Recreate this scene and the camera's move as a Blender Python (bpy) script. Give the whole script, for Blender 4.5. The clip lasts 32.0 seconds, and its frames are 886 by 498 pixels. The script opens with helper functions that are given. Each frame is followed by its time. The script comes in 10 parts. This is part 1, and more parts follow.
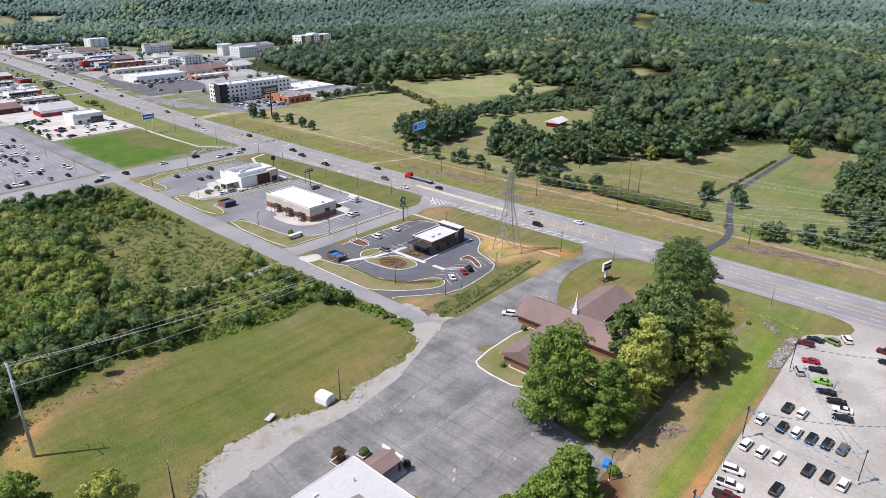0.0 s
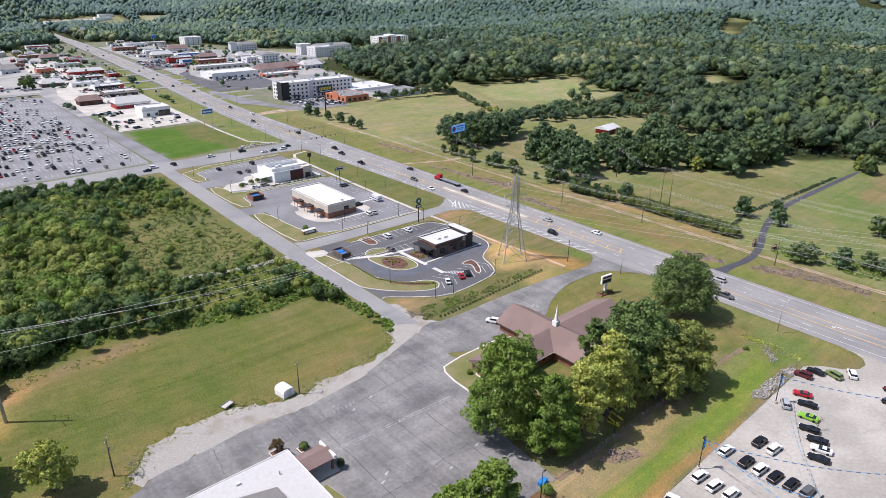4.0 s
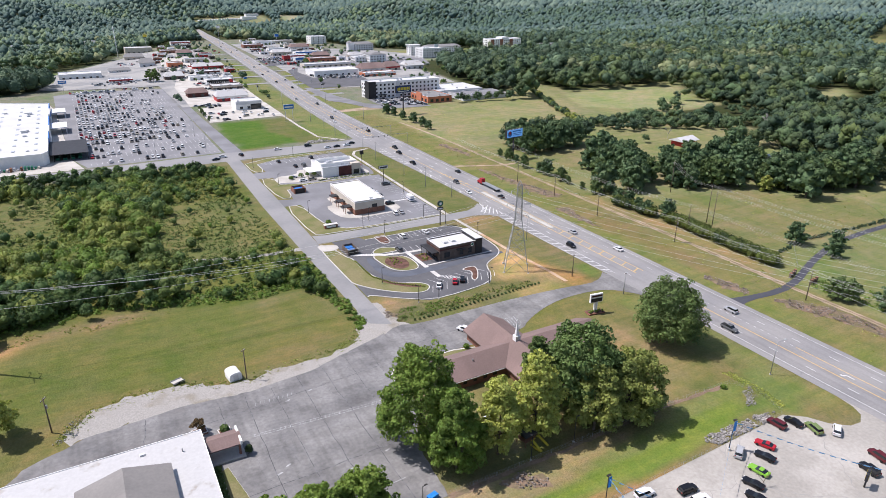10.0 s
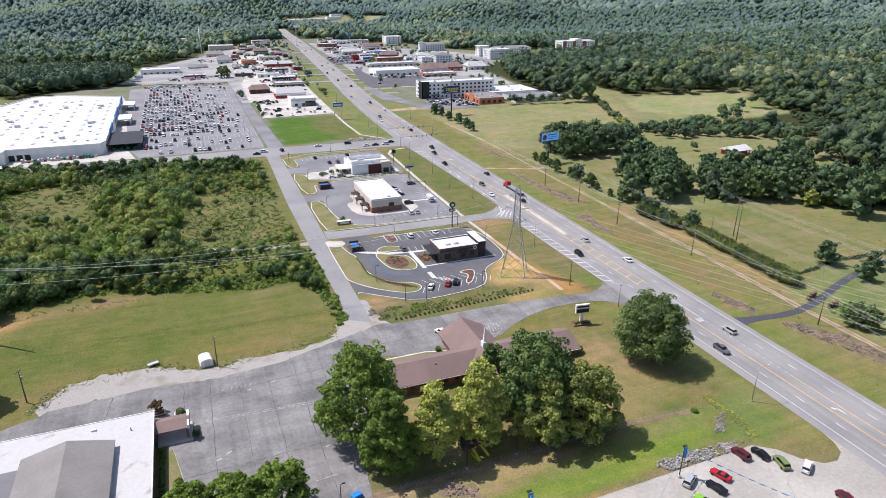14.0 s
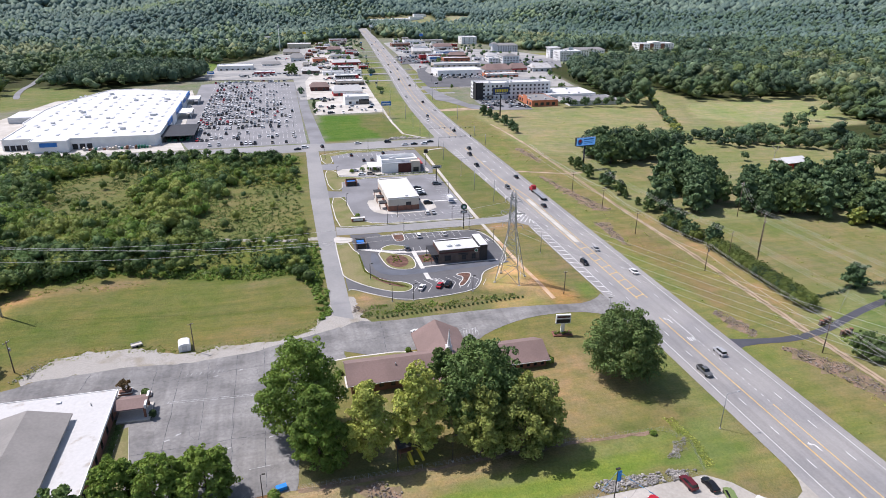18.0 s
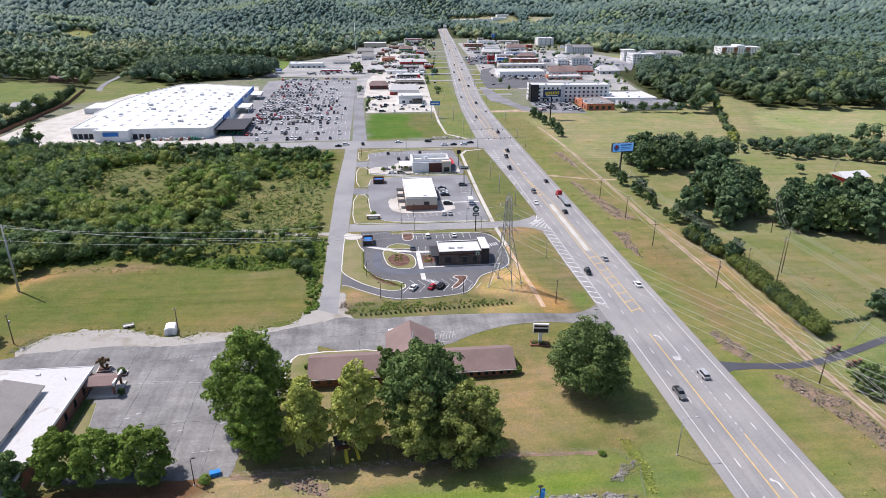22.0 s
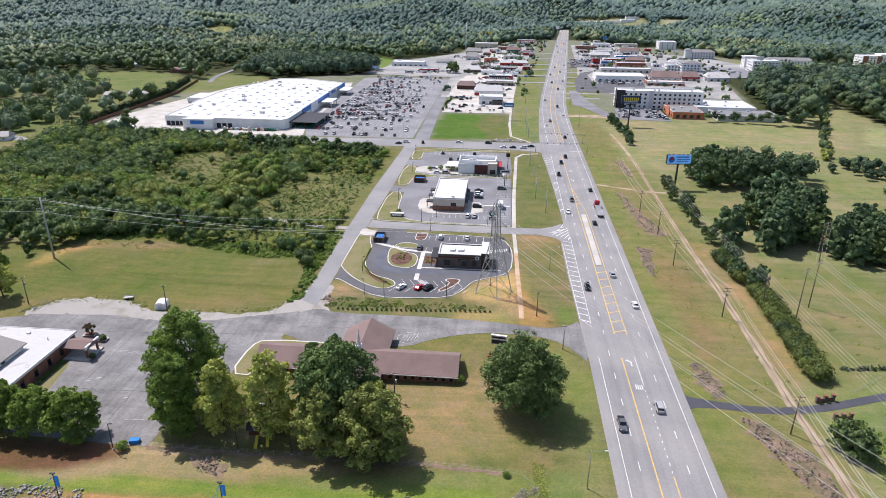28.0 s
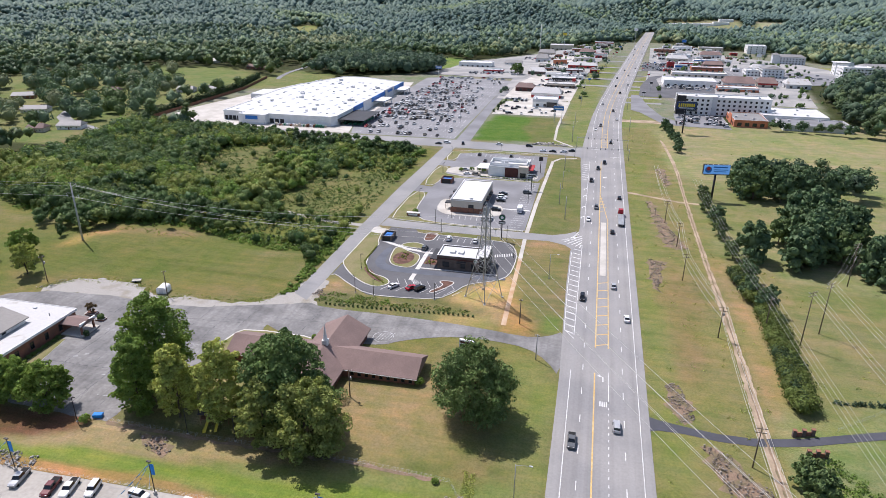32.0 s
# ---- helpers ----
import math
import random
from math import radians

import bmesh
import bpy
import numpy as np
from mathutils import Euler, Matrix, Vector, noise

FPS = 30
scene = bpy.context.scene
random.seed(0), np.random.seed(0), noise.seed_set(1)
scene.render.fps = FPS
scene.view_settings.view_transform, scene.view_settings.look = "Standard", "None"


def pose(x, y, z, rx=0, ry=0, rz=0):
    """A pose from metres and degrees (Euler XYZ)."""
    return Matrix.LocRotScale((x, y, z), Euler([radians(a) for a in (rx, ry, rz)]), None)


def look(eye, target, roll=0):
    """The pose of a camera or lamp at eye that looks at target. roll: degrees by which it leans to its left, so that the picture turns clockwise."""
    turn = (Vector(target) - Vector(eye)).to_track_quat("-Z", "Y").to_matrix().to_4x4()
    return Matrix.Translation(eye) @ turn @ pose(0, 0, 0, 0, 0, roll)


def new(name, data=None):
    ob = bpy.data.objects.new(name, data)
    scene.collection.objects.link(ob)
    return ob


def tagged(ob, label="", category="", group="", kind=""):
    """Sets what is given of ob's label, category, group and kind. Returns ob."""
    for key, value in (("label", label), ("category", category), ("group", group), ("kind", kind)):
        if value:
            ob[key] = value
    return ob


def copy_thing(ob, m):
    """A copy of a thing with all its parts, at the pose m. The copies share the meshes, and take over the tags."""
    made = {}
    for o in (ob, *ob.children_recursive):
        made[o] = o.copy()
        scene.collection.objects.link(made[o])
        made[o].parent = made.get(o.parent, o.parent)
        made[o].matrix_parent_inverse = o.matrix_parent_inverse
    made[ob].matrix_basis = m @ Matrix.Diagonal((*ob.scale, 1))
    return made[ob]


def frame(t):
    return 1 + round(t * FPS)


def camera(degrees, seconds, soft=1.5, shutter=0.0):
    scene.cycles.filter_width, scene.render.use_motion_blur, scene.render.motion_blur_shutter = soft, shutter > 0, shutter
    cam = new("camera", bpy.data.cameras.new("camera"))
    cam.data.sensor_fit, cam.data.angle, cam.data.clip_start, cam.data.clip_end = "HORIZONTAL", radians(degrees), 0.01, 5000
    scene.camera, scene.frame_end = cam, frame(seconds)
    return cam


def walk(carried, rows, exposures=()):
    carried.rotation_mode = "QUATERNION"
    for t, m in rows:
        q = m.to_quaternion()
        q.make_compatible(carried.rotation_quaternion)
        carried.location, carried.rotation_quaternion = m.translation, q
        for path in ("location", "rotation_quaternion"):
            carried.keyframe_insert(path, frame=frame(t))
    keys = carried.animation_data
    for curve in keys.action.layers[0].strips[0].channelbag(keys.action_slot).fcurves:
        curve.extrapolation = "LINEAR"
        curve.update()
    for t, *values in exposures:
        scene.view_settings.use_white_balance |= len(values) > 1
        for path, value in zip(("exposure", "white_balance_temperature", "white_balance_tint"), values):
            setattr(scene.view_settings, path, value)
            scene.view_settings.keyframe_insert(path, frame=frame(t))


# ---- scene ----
cam = camera(68.8, 32.0, soft=0.8)
# seconds, eye in metres, turn in degrees
ROWS = [
    (0.0, -227.08, -94.52, 101.99, 67.022, -0.377, -48.699),
    (0.5, -224.48, -97.29, 102.02, 67.015, -0.421, -47.709),
    (1.0, -221.81, -100.04, 102.07, 67.028, -0.437, -46.729),
    (1.5, -219.08, -102.68, 102.08, 67.054, -0.419, -45.749),
    (2.0, -216.32, -105.28, 102.11, 67.079, -0.428, -44.779),
    (2.5, -213.50, -107.85, 102.13, 67.102, -0.444, -43.789),
    (3.0, -210.68, -110.40, 102.15, 67.121, -0.467, -42.799),
    (3.5, -207.75, -112.87, 102.16, 67.133, -0.460, -41.819),
    (5.5, -195.62, -122.30, 102.28, 67.190, -0.496, -37.869),
    (6.0, -192.49, -124.53, 102.35, 67.190, -0.494, -36.899),
    (6.5, -189.34, -126.72, 102.41, 67.207, -0.476, -35.928),
    (7.0, -186.15, -128.82, 102.45, 67.223, -0.481, -34.958),
    (7.5, -182.85, -130.95, 102.48, 67.247, -0.453, -33.978),
    (8.0, -179.61, -132.95, 102.55, 67.265, -0.473, -32.998),
    (8.5, -176.30, -134.92, 102.61, 67.246, -0.469, -32.028),
    (9.0, -172.96, -136.82, 102.65, 67.247, -0.464, -31.047),
    (9.5, -169.62, -138.67, 102.66, 67.244, -0.466, -30.087),
    (10.0, -166.21, -140.47, 102.63, 67.251, -0.452, -29.127),
    (10.5, -162.80, -142.20, 102.66, 67.254, -0.445, -28.187),
    (11.0, -159.32, -143.87, 102.68, 67.258, -0.420, -27.247),
    (11.5, -155.88, -145.45, 102.66, 67.271, -0.429, -26.307),
    (12.0, -152.41, -146.96, 102.66, 67.284, -0.439, -25.357),
    (12.5, -148.83, -148.51, 102.68, 67.276, -0.404, -24.406),
    (13.0, -145.21, -149.91, 102.59, 67.287, -0.386, -23.456),
    (13.5, -141.68, -151.27, 102.64, 67.288, -0.413, -22.516),
    (14.0, -138.32, -152.50, 102.64, 67.278, -0.412, -21.616),
    (14.5, -134.71, -153.76, 102.64, 67.288, -0.412, -20.676),
    (16.5, -119.77, -158.33, 102.84, 67.257, -0.408, -16.836),
    (17.0, -116.01, -159.31, 102.79, 67.262, -0.387, -15.886),
    (17.5, -112.27, -160.17, 102.83, 67.260, -0.376, -14.935),
    (18.0, -108.48, -160.98, 102.85, 67.264, -0.383, -13.975),
    (18.5, -104.68, -161.77, 102.89, 67.265, -0.381, -13.025),
    (19.0, -100.90, -162.41, 102.88, 67.273, -0.408, -12.066),
    (19.5, -97.07, -163.02, 102.87, 67.280, -0.386, -11.095),
    (20.0, -93.29, -163.53, 102.84, 67.273, -0.393, -10.135),
    (20.5, -89.47, -164.02, 102.86, 67.253, -0.381, -9.175),
    (21.0, -85.62, -164.46, 102.84, 67.255, -0.378, -8.215),
    (21.5, -81.77, -164.80, 102.88, 67.247, -0.374, -7.255),
    (22.0, -77.92, -165.12, 102.92, 67.251, -0.381, -6.275),
    (22.5, -74.06, -165.33, 102.92, 67.263, -0.368, -5.315),
    (23.0, -70.18, -165.47, 102.91, 67.266, -0.374, -4.335),
    (23.5, -66.33, -165.59, 102.95, 67.251, -0.390, -3.375),
    (24.0, -62.44, -165.61, 102.94, 67.254, -0.397, -2.405),
    (24.5, -58.56, -165.56, 102.94, 67.247, -0.393, -1.435),
    (25.0, -54.65, -165.45, 102.94, 67.240, -0.399, -0.465),
    (25.5, -50.79, -165.32, 102.95, 67.243, -0.395, 0.495),
    (27.5, -35.30, -164.12, 103.11, 67.211, -0.487, 4.395),
    (28.0, -31.38, -163.67, 103.17, 67.203, -0.492, 5.365),
    (28.5, -27.49, -163.17, 103.24, 67.193, -0.507, 6.335),
    (29.0, -23.63, -162.59, 103.27, 67.196, -0.502, 7.305),
    (29.5, -19.77, -161.97, 103.33, 67.187, -0.507, 8.275),
    (30.0, -15.88, -161.28, 103.35, 67.192, -0.492, 9.265),
    (30.5, -12.05, -160.50, 103.37, 67.185, -0.486, 10.225),
    (31.0, -8.22, -159.66, 103.40, 67.188, -0.481, 11.215),
    (31.5, -4.43, -158.74, 103.44, 67.182, -0.476, 12.195),
    (32.0, -0.66, -157.75, 103.47, 67.186, -0.470, 13.145),
]
walk(cam, [(t, pose(x, y, z, rx, ry, rz)) for t, x, y, z, rx, ry, rz in ROWS], [(0.0, 0.16, 6420, 16), (12.0, 0.21, 6420, 16), (20.0, 0.22, 6420, 16), (32.0, 0.22, 6420, 16)])

# ---- light ----
SUN_ELEV, SUN_FROM = 58.0, 144.0   # degrees: height, and the bearing (from +x, anticlockwise) where the sun stands
world = bpy.data.worlds.new("sky")
scene.world = world
world.use_nodes = True
wn = world.node_tree
sky = wn.nodes.new("ShaderNodeTexSky")
sky.sky_type = "NISHITA"
sky.sun_disc = False
sky.sun_elevation = radians(SUN_ELEV)
sky.sun_rotation = radians(90 - SUN_FROM)
sky.altitude = 200
sky.dust_density = 1.5
wn.links.new(sky.outputs[0], wn.nodes["Background"].inputs[0])
wn.nodes["Background"].inputs[1].default_value = 0.128
sun_data = bpy.data.lights.new("sun", "SUN")
sun_data.energy = 4.65
sun_data.angle = radians(0.53)
sun_data.color = (1.0, 0.962, 0.935)
sun = new("sun", sun_data)
sd = Vector((math.cos(radians(SUN_FROM)) * math.cos(radians(SUN_ELEV)), math.sin(radians(SUN_FROM)) * math.cos(radians(SUN_ELEV)), math.sin(radians(SUN_ELEV))))
sun.matrix_world = look(tuple(sd * 300), (0, 0, 0))

# ---- helpers for building ----
class Geo:
    """Collects vertices, faces and material numbers of one mesh."""

    def __init__(self):
        self.v, self.f, self.m = [], [], []

    def poly(self, pts, mi=0):
        n = len(self.v)
        self.v += [tuple(p) for p in pts]
        self.f.append(tuple(range(n, n + len(pts))))
        self.m.append(mi)
        return self

    def box(self, x0, y0, z0, x1, y1, z1, mi=0, top=None, taper=0.0):
        n = len(self.v)
        t = taper
        self.v += [(x0, y0, z0), (x1, y0, z0), (x1, y1, z0), (x0, y1, z0),
                   (x0 + t, y0 + t, z1), (x1 - t, y0 + t, z1), (x1 - t, y1 - t, z1), (x0 + t, y1 - t, z1)]
        for k, q in enumerate(((0, 3, 2, 1), (4, 5, 6, 7), (0, 1, 5, 4), (1, 2, 6, 5), (2, 3, 7, 6), (3, 0, 4, 7))):
            self.f.append(tuple(n + i for i in q))
            self.m.append(top if (k == 1 and top is not None) else mi)
        return self

    def prism(self, pts, z0, z1, mi=0, top=None):
        n, k = len(self.v), len(pts)
        self.v += [(p[0], p[1], z0) for p in pts] + [(p[0], p[1], z1) for p in pts]
        self.f.append(tuple(range(n + k - 1, n - 1, -1)))
        self.f.append(tuple(range(n + k, n + 2 * k)))
        self.m += [mi, mi if top is None else top]
        for i in range(k):
            j = (i + 1) % k
            self.f.append((n + i, n + j, n + k + j, n + k + i))
            self.m.append(mi)
        return self

    def tube(self, a, b, ra, rb=None, sides=8, mi=0, caps=True):
        rb = ra if rb is None else rb
        a, b = Vector(a), Vector(b)
        d = (b - a).normalized()
        u = d.orthogonal().normalized()
        w = d.cross(u)
        n = len(self.v)
        for c, r in ((a, ra), (b, rb)):
            for i in range(sides):
                g = 2 * math.pi * i / sides
                self.v.append(tuple(c + (u * math.cos(g) + w * math.sin(g)) * r))
        for i in range(sides):
            j = (i + 1) % sides
            self.f.append((n + i, n + j, n + sides + j, n + sides + i))
            self.m.append(mi)
        if caps:
            self.f += [tuple(range(n + sides - 1, n - 1, -1)), tuple(range(n + sides, n + 2 * sides))]
            self.m += [mi, mi]
        return self

    def lathe(self, rings, centre=(0, 0, 0), sides=12, mi=0):
        n = len(self.v)
        for r, z in rings:
            for i in range(sides):
                g = 2 * math.pi * i / sides
                self.v.append((centre[0] + r * math.cos(g), centre[1] + r * math.sin(g), centre[2] + z))
        for k in range(len(rings) - 1):
            for i in range(sides):
                j = (i + 1) % sides
                self.f.append((n + k * sides + i, n + k * sides + j, n + (k + 1) * sides + j, n + (k + 1) * sides + i))
                self.m.append(mi)
        self.f.append(tuple(range(n + sides - 1, n - 1, -1)))
        self.f.append(tuple(range(n + (len(rings) - 1) * sides, n + len(rings) * sides)))
        self.m += [mi, mi]
        return self

    def gable(self, x0, y0, x1, y1, z0, z1, along="x", over=0.5, thick=0.25, mi=0, hip=0.0):
        """A pitched roof as a closed slab; hip pulls the ridge's ends in."""
        x0, y0, x1, y1 = x0 - over, y0 - over, x1 + over, y1 + over
        n = len(self.v)
        if along == "x":
            ym = (y0 + y1) / 2
            ridge = [(x0 + hip, ym, z1), (x1 - hip, ym, z1)]
        else:
            xm = (x0 + x1) / 2
            ridge = [(xm, y0 + hip, z1), (xm, y1 - hip, z1)]
        self.v += [(x0, y0, z0), (x1, y0, z0), (x1, y1, z0), (x0, y1, z0)] + ridge
        self.v += [(x0, y0, z0 - thick), (x1, y0, z0 - thick), (x1, y1, z0 - thick), (x0, y1, z0 - thick)]
        if along == "x":
            fs = [(0, 1, 5, 4), (2, 3, 4, 5), (3, 0, 4), (1, 2, 5)]
        else:
            fs = [(1, 2, 5, 4), (3, 0, 4, 5), (0, 1, 4), (2, 3, 5)]
        fs += [(6, 7, 1, 0), (7, 8, 2, 1), (8, 9, 3, 2), (9, 6, 0, 3), (9, 8, 7, 6)]
        for q in fs:
            self.f.append(tuple(n + i for i in q))
            self.m.append(mi)
        return self

    def mesh(self, name, mats, smooth=False):
        me = bpy.data.meshes.new(name)
        me.from_pydata(self.v, [], self.f)
        for mt in (mats if isinstance(mats, (list, tuple)) else [mats]):
            me.materials.append(mt)
        me.polygons.foreach_set("material_index", self.m)
        if smooth:
            me.polygons.foreach_set("use_smooth", [True] * len(self.f))
        me.update()
        return me


def part(name, geo, mats, parent=None, label="", at=None, smooth=False):
    """One mesh object, a child of parent where there is one."""
    me = geo.mesh(name, mats, smooth) if isinstance(geo, Geo) else geo
    ob = new(name, me)
    if parent is not None:
        ob.parent = parent
    if at is not None:
        ob.matrix_basis = at
    return tagged(ob, label)


def thing(name, label, category, m=None, group="", kind=""):
    ob = new(name)
    ob.empty_display_size = 0.5
    if m is not None:
        ob.matrix_basis = m
    return tagged(ob, label, category, group, kind)


# ---- materials ----
def mat(name, col, rough=0.8, metal=0.0, var=0.12, scale=0.6, fine=6.0, bump=0.15, col2=None, rand=0.0, island=0.0, spec=0.3, patch=(0.35, 0.65)):
    """A surface with grain and larger stains; col2 is the stain's colour; rand and island vary it from thing to thing and from piece to piece."""
    m = bpy.data.materials.new(name)
    m.use_nodes = True
    nt = m.node_tree
    N, K = nt.nodes.new, nt.links.new
    bs = nt.nodes["Principled BSDF"]
    bs.inputs["Roughness"].default_value = rough
    bs.inputs["Metallic"].default_value = metal
    bs.inputs["Specular IOR Level"].default_value = spec
    co = N("ShaderNodeTexCoord")
    big, small = N("ShaderNodeTexNoise"), N("ShaderNodeTexNoise")
    for n, s, d in ((big, scale, 4), (small, fine, 3)):
        n.inputs["Scale"].default_value = s
        n.inputs["Detail"].default_value = d
        K(co.outputs["Object"], n.inputs["Vector"])
    ramp = N("ShaderNodeMapRange")
    ramp.interpolation_type = "SMOOTHSTEP"
    ramp.inputs[1].default_value, ramp.inputs[2].default_value = patch
    K(big.outputs["Fac"], ramp.inputs[0])
    mix = N("ShaderNodeMix")
    mix.data_type = "RGBA"
    c2 = col2 or tuple(c * (1 - 2.2 * var) for c in col)
    mix.inputs[6].default_value = (*col, 1)
    mix.inputs[7].default_value = (*c2, 1)
    K(ramp.outputs[0], mix.inputs[0])
    hsv = N("ShaderNodeHueSaturation")
    K(mix.outputs[2], hsv.inputs["Color"])
    val = N("ShaderNodeMapRange")
    val.inputs[1].default_value, val.inputs[2].default_value = 0.25, 0.75
    val.inputs[3].default_value, val.inputs[4].default_value = 1 - var, 1 + var
    K(small.outputs["Fac"], val.inputs[0])
    last = val.outputs[0]
    if rand or island:
        src = N("ShaderNodeObjectInfo").outputs["Random"] if rand else N("ShaderNodeNewGeometry").outputs["Random Per Island"]
        k = rand or island
        r = N("ShaderNodeMapRange")
        r.inputs[3].default_value, r.inputs[4].default_value = 1 - k, 1 + k
        K(src, r.inputs[0])
        mu = N("ShaderNodeMath")
        mu.operation = "MULTIPLY"
        K(last, mu.inputs[0])
        K(r.outputs[0], mu.inputs[1])
        last = mu.outputs[0]
        hr = N("ShaderNodeMapRange")
        hr.inputs[3].default_value, hr.inputs[4].default_value = 0.5 - k * 0.06, 0.5 + k * 0.06
        K(src, hr.inputs[0])
        K(hr.outputs[0], hsv.inputs["Hue"])
    K(last, hsv.inputs["Value"])
    K(hsv.outputs[0], bs.inputs["Base Color"])
    if bump:
        b = N("ShaderNodeBump")
        b.inputs["Strength"].default_value = bump
        b.inputs["Distance"].default_value = 0.05
        K(small.outputs["Fac"], b.inputs["Height"])
        K(b.outputs[0], bs.inputs["Normal"])
    return m


def leaf_mat(name, col, col2, island=0.35, trans=0.3, scale=0.12, sheen=0.12):
    """Foliage: diffuse leaves that let some light through, varied clump by clump."""
    m = mat(name, col, rough=0.55, var=0.16, scale=scale, fine=1.2, bump=0.0, col2=col2, island=island, spec=sheen)
    nt = m.node_tree
    bs = nt.nodes["Principled BSDF"]
    tr = nt.nodes.new("ShaderNodeBsdfTranslucent")
    mx = nt.nodes.new("ShaderNodeMixShader")
    mx.inputs[0].default_value = trans
    src = bs.inputs["Base Color"].links[0].from_socket
    nt.links.new(src, tr.inputs["Color"])
    nt.links.new(bs.outputs[0], mx.inputs[1])
    nt.links.new(tr.outputs[0], mx.inputs[2])
    nt.links.new(mx.outputs[0], nt.nodes["Material Output"].inputs[0])
    return m


def glass_mat(name, col=(0.02, 0.025, 0.03), rough=0.08):
    m = mat(name, col, rough=rough, var=0.1, bump=0.0, spec=0.6)
    return m


def cover_mat(name):
    """Grassland: its colour is the land cover of the place, broken up by tufts, worn patches and mowing."""
    m = bpy.data.materials.new(name)
    m.use_nodes = True
    nt = m.node_tree
    N, K = nt.nodes.new, nt.links.new
    bs = nt.nodes["Principled BSDF"]
    bs.inputs["Roughness"].default_value = 0.95
    bs.inputs["Specular IOR Level"].default_value = 0.1
    at = N("ShaderNodeAttribute")
    at.attribute_name = "cover"
    co = N("ShaderNodeTexCoord")
    prev = at.outputs["Color"]
    warp = N("ShaderNodeTexNoise")
    warp.inputs["Scale"].default_value = 0.02
    K(co.outputs["Object"], warp.inputs["Vector"])
    # sc, detail, strength, tint of the patches
    for sc, det, k, tint in ((0.022, 4, 0.85, (0.68, 0.92, 0.60)), (0.05, 6, 0.9, (1.26, 1.10, 1.06)), (0.15, 5, 0.75, (0.64, 0.86, 0.54)), (0.45, 6, 0.7, (1.28, 1.15, 1.06)), (1.6, 6, 0.65, (0.58, 0.63, 0.52)), (5.0, 4, 0.5, (1.45, 1.38, 1.28))):
        nz = N("ShaderNodeTexNoise")
        nz.inputs["Scale"].default_value = sc
        nz.inputs["Detail"].default_value = det
        nz.inputs["Roughness"].default_value = 0.62
        K(co.outputs["Object"], nz.inputs["Vector"])
        rp = N("ShaderNodeMapRange")
        rp.inputs[1].default_value, rp.inputs[2].default_value = 0.40, 0.68
        rp.inputs[4].default_value = k
        K(nz.outputs["Fac"], rp.inputs[0])
        mul = N("ShaderNodeMix")
        mul.data_type, mul.blend_type = "RGBA", "MULTIPLY"
        mul.inputs[7].default_value = (*tint, 1)
        K(rp.outputs[0], mul.inputs[0])
        K(prev, mul.inputs[6])
        prev = mul.outputs[2]
    # mower's and wheels' streaks
    for rot, sc, k, tint in ((0.1, (0.012, 0.30, 1), 0.55, (0.74, 0.84, 0.68)), (0.04, (0.03, 0.75, 1), 0.4, (1.28, 1.12, 1.06))):
        mp, nz, rp, mul = N("ShaderNodeMapping"), N("ShaderNodeTexNoise"), N("ShaderNodeMapRange"), N("ShaderNodeMix")
        mp.inputs["Scale"].default_value = sc
        mp.inputs["Rotation"].default_value = (0, 0, rot)
        nz.inputs["Scale"].default_value = 1.0
        nz.inputs["Detail"].default_value = 3
        K(co.outputs["Object"], mp.inputs["Vector"])
        K(mp.outputs[0], nz.inputs["Vector"])
        rp.inputs[1].default_value, rp.inputs[2].default_value, rp.inputs[4].default_value = 0.46, 0.66, k
        K(nz.outputs["Fac"], rp.inputs[0])
        mul.data_type, mul.blend_type = "RGBA", "MULTIPLY"
        mul.inputs[7].default_value = (*tint, 1)
        K(rp.outputs[0], mul.inputs[0])
        K(prev, mul.inputs[6])
        prev = mul.outputs[2]
    K(prev, bs.inputs["Base Color"])
    nz = N("ShaderNodeTexNoise")
    nz.inputs["Scale"].default_value = 2.2
    nz.inputs["Detail"].default_value = 5
    K(co.outputs["Object"], nz.inputs["Vector"])
    b = N("ShaderNodeBump")
    b.inputs["Strength"].default_value = 0.8
    b.inputs["Distance"].default_value = 0.35
    K(nz.outputs["Fac"], b.inputs["Height"])
    K(b.outputs[0], bs.inputs["Normal"])
    return m


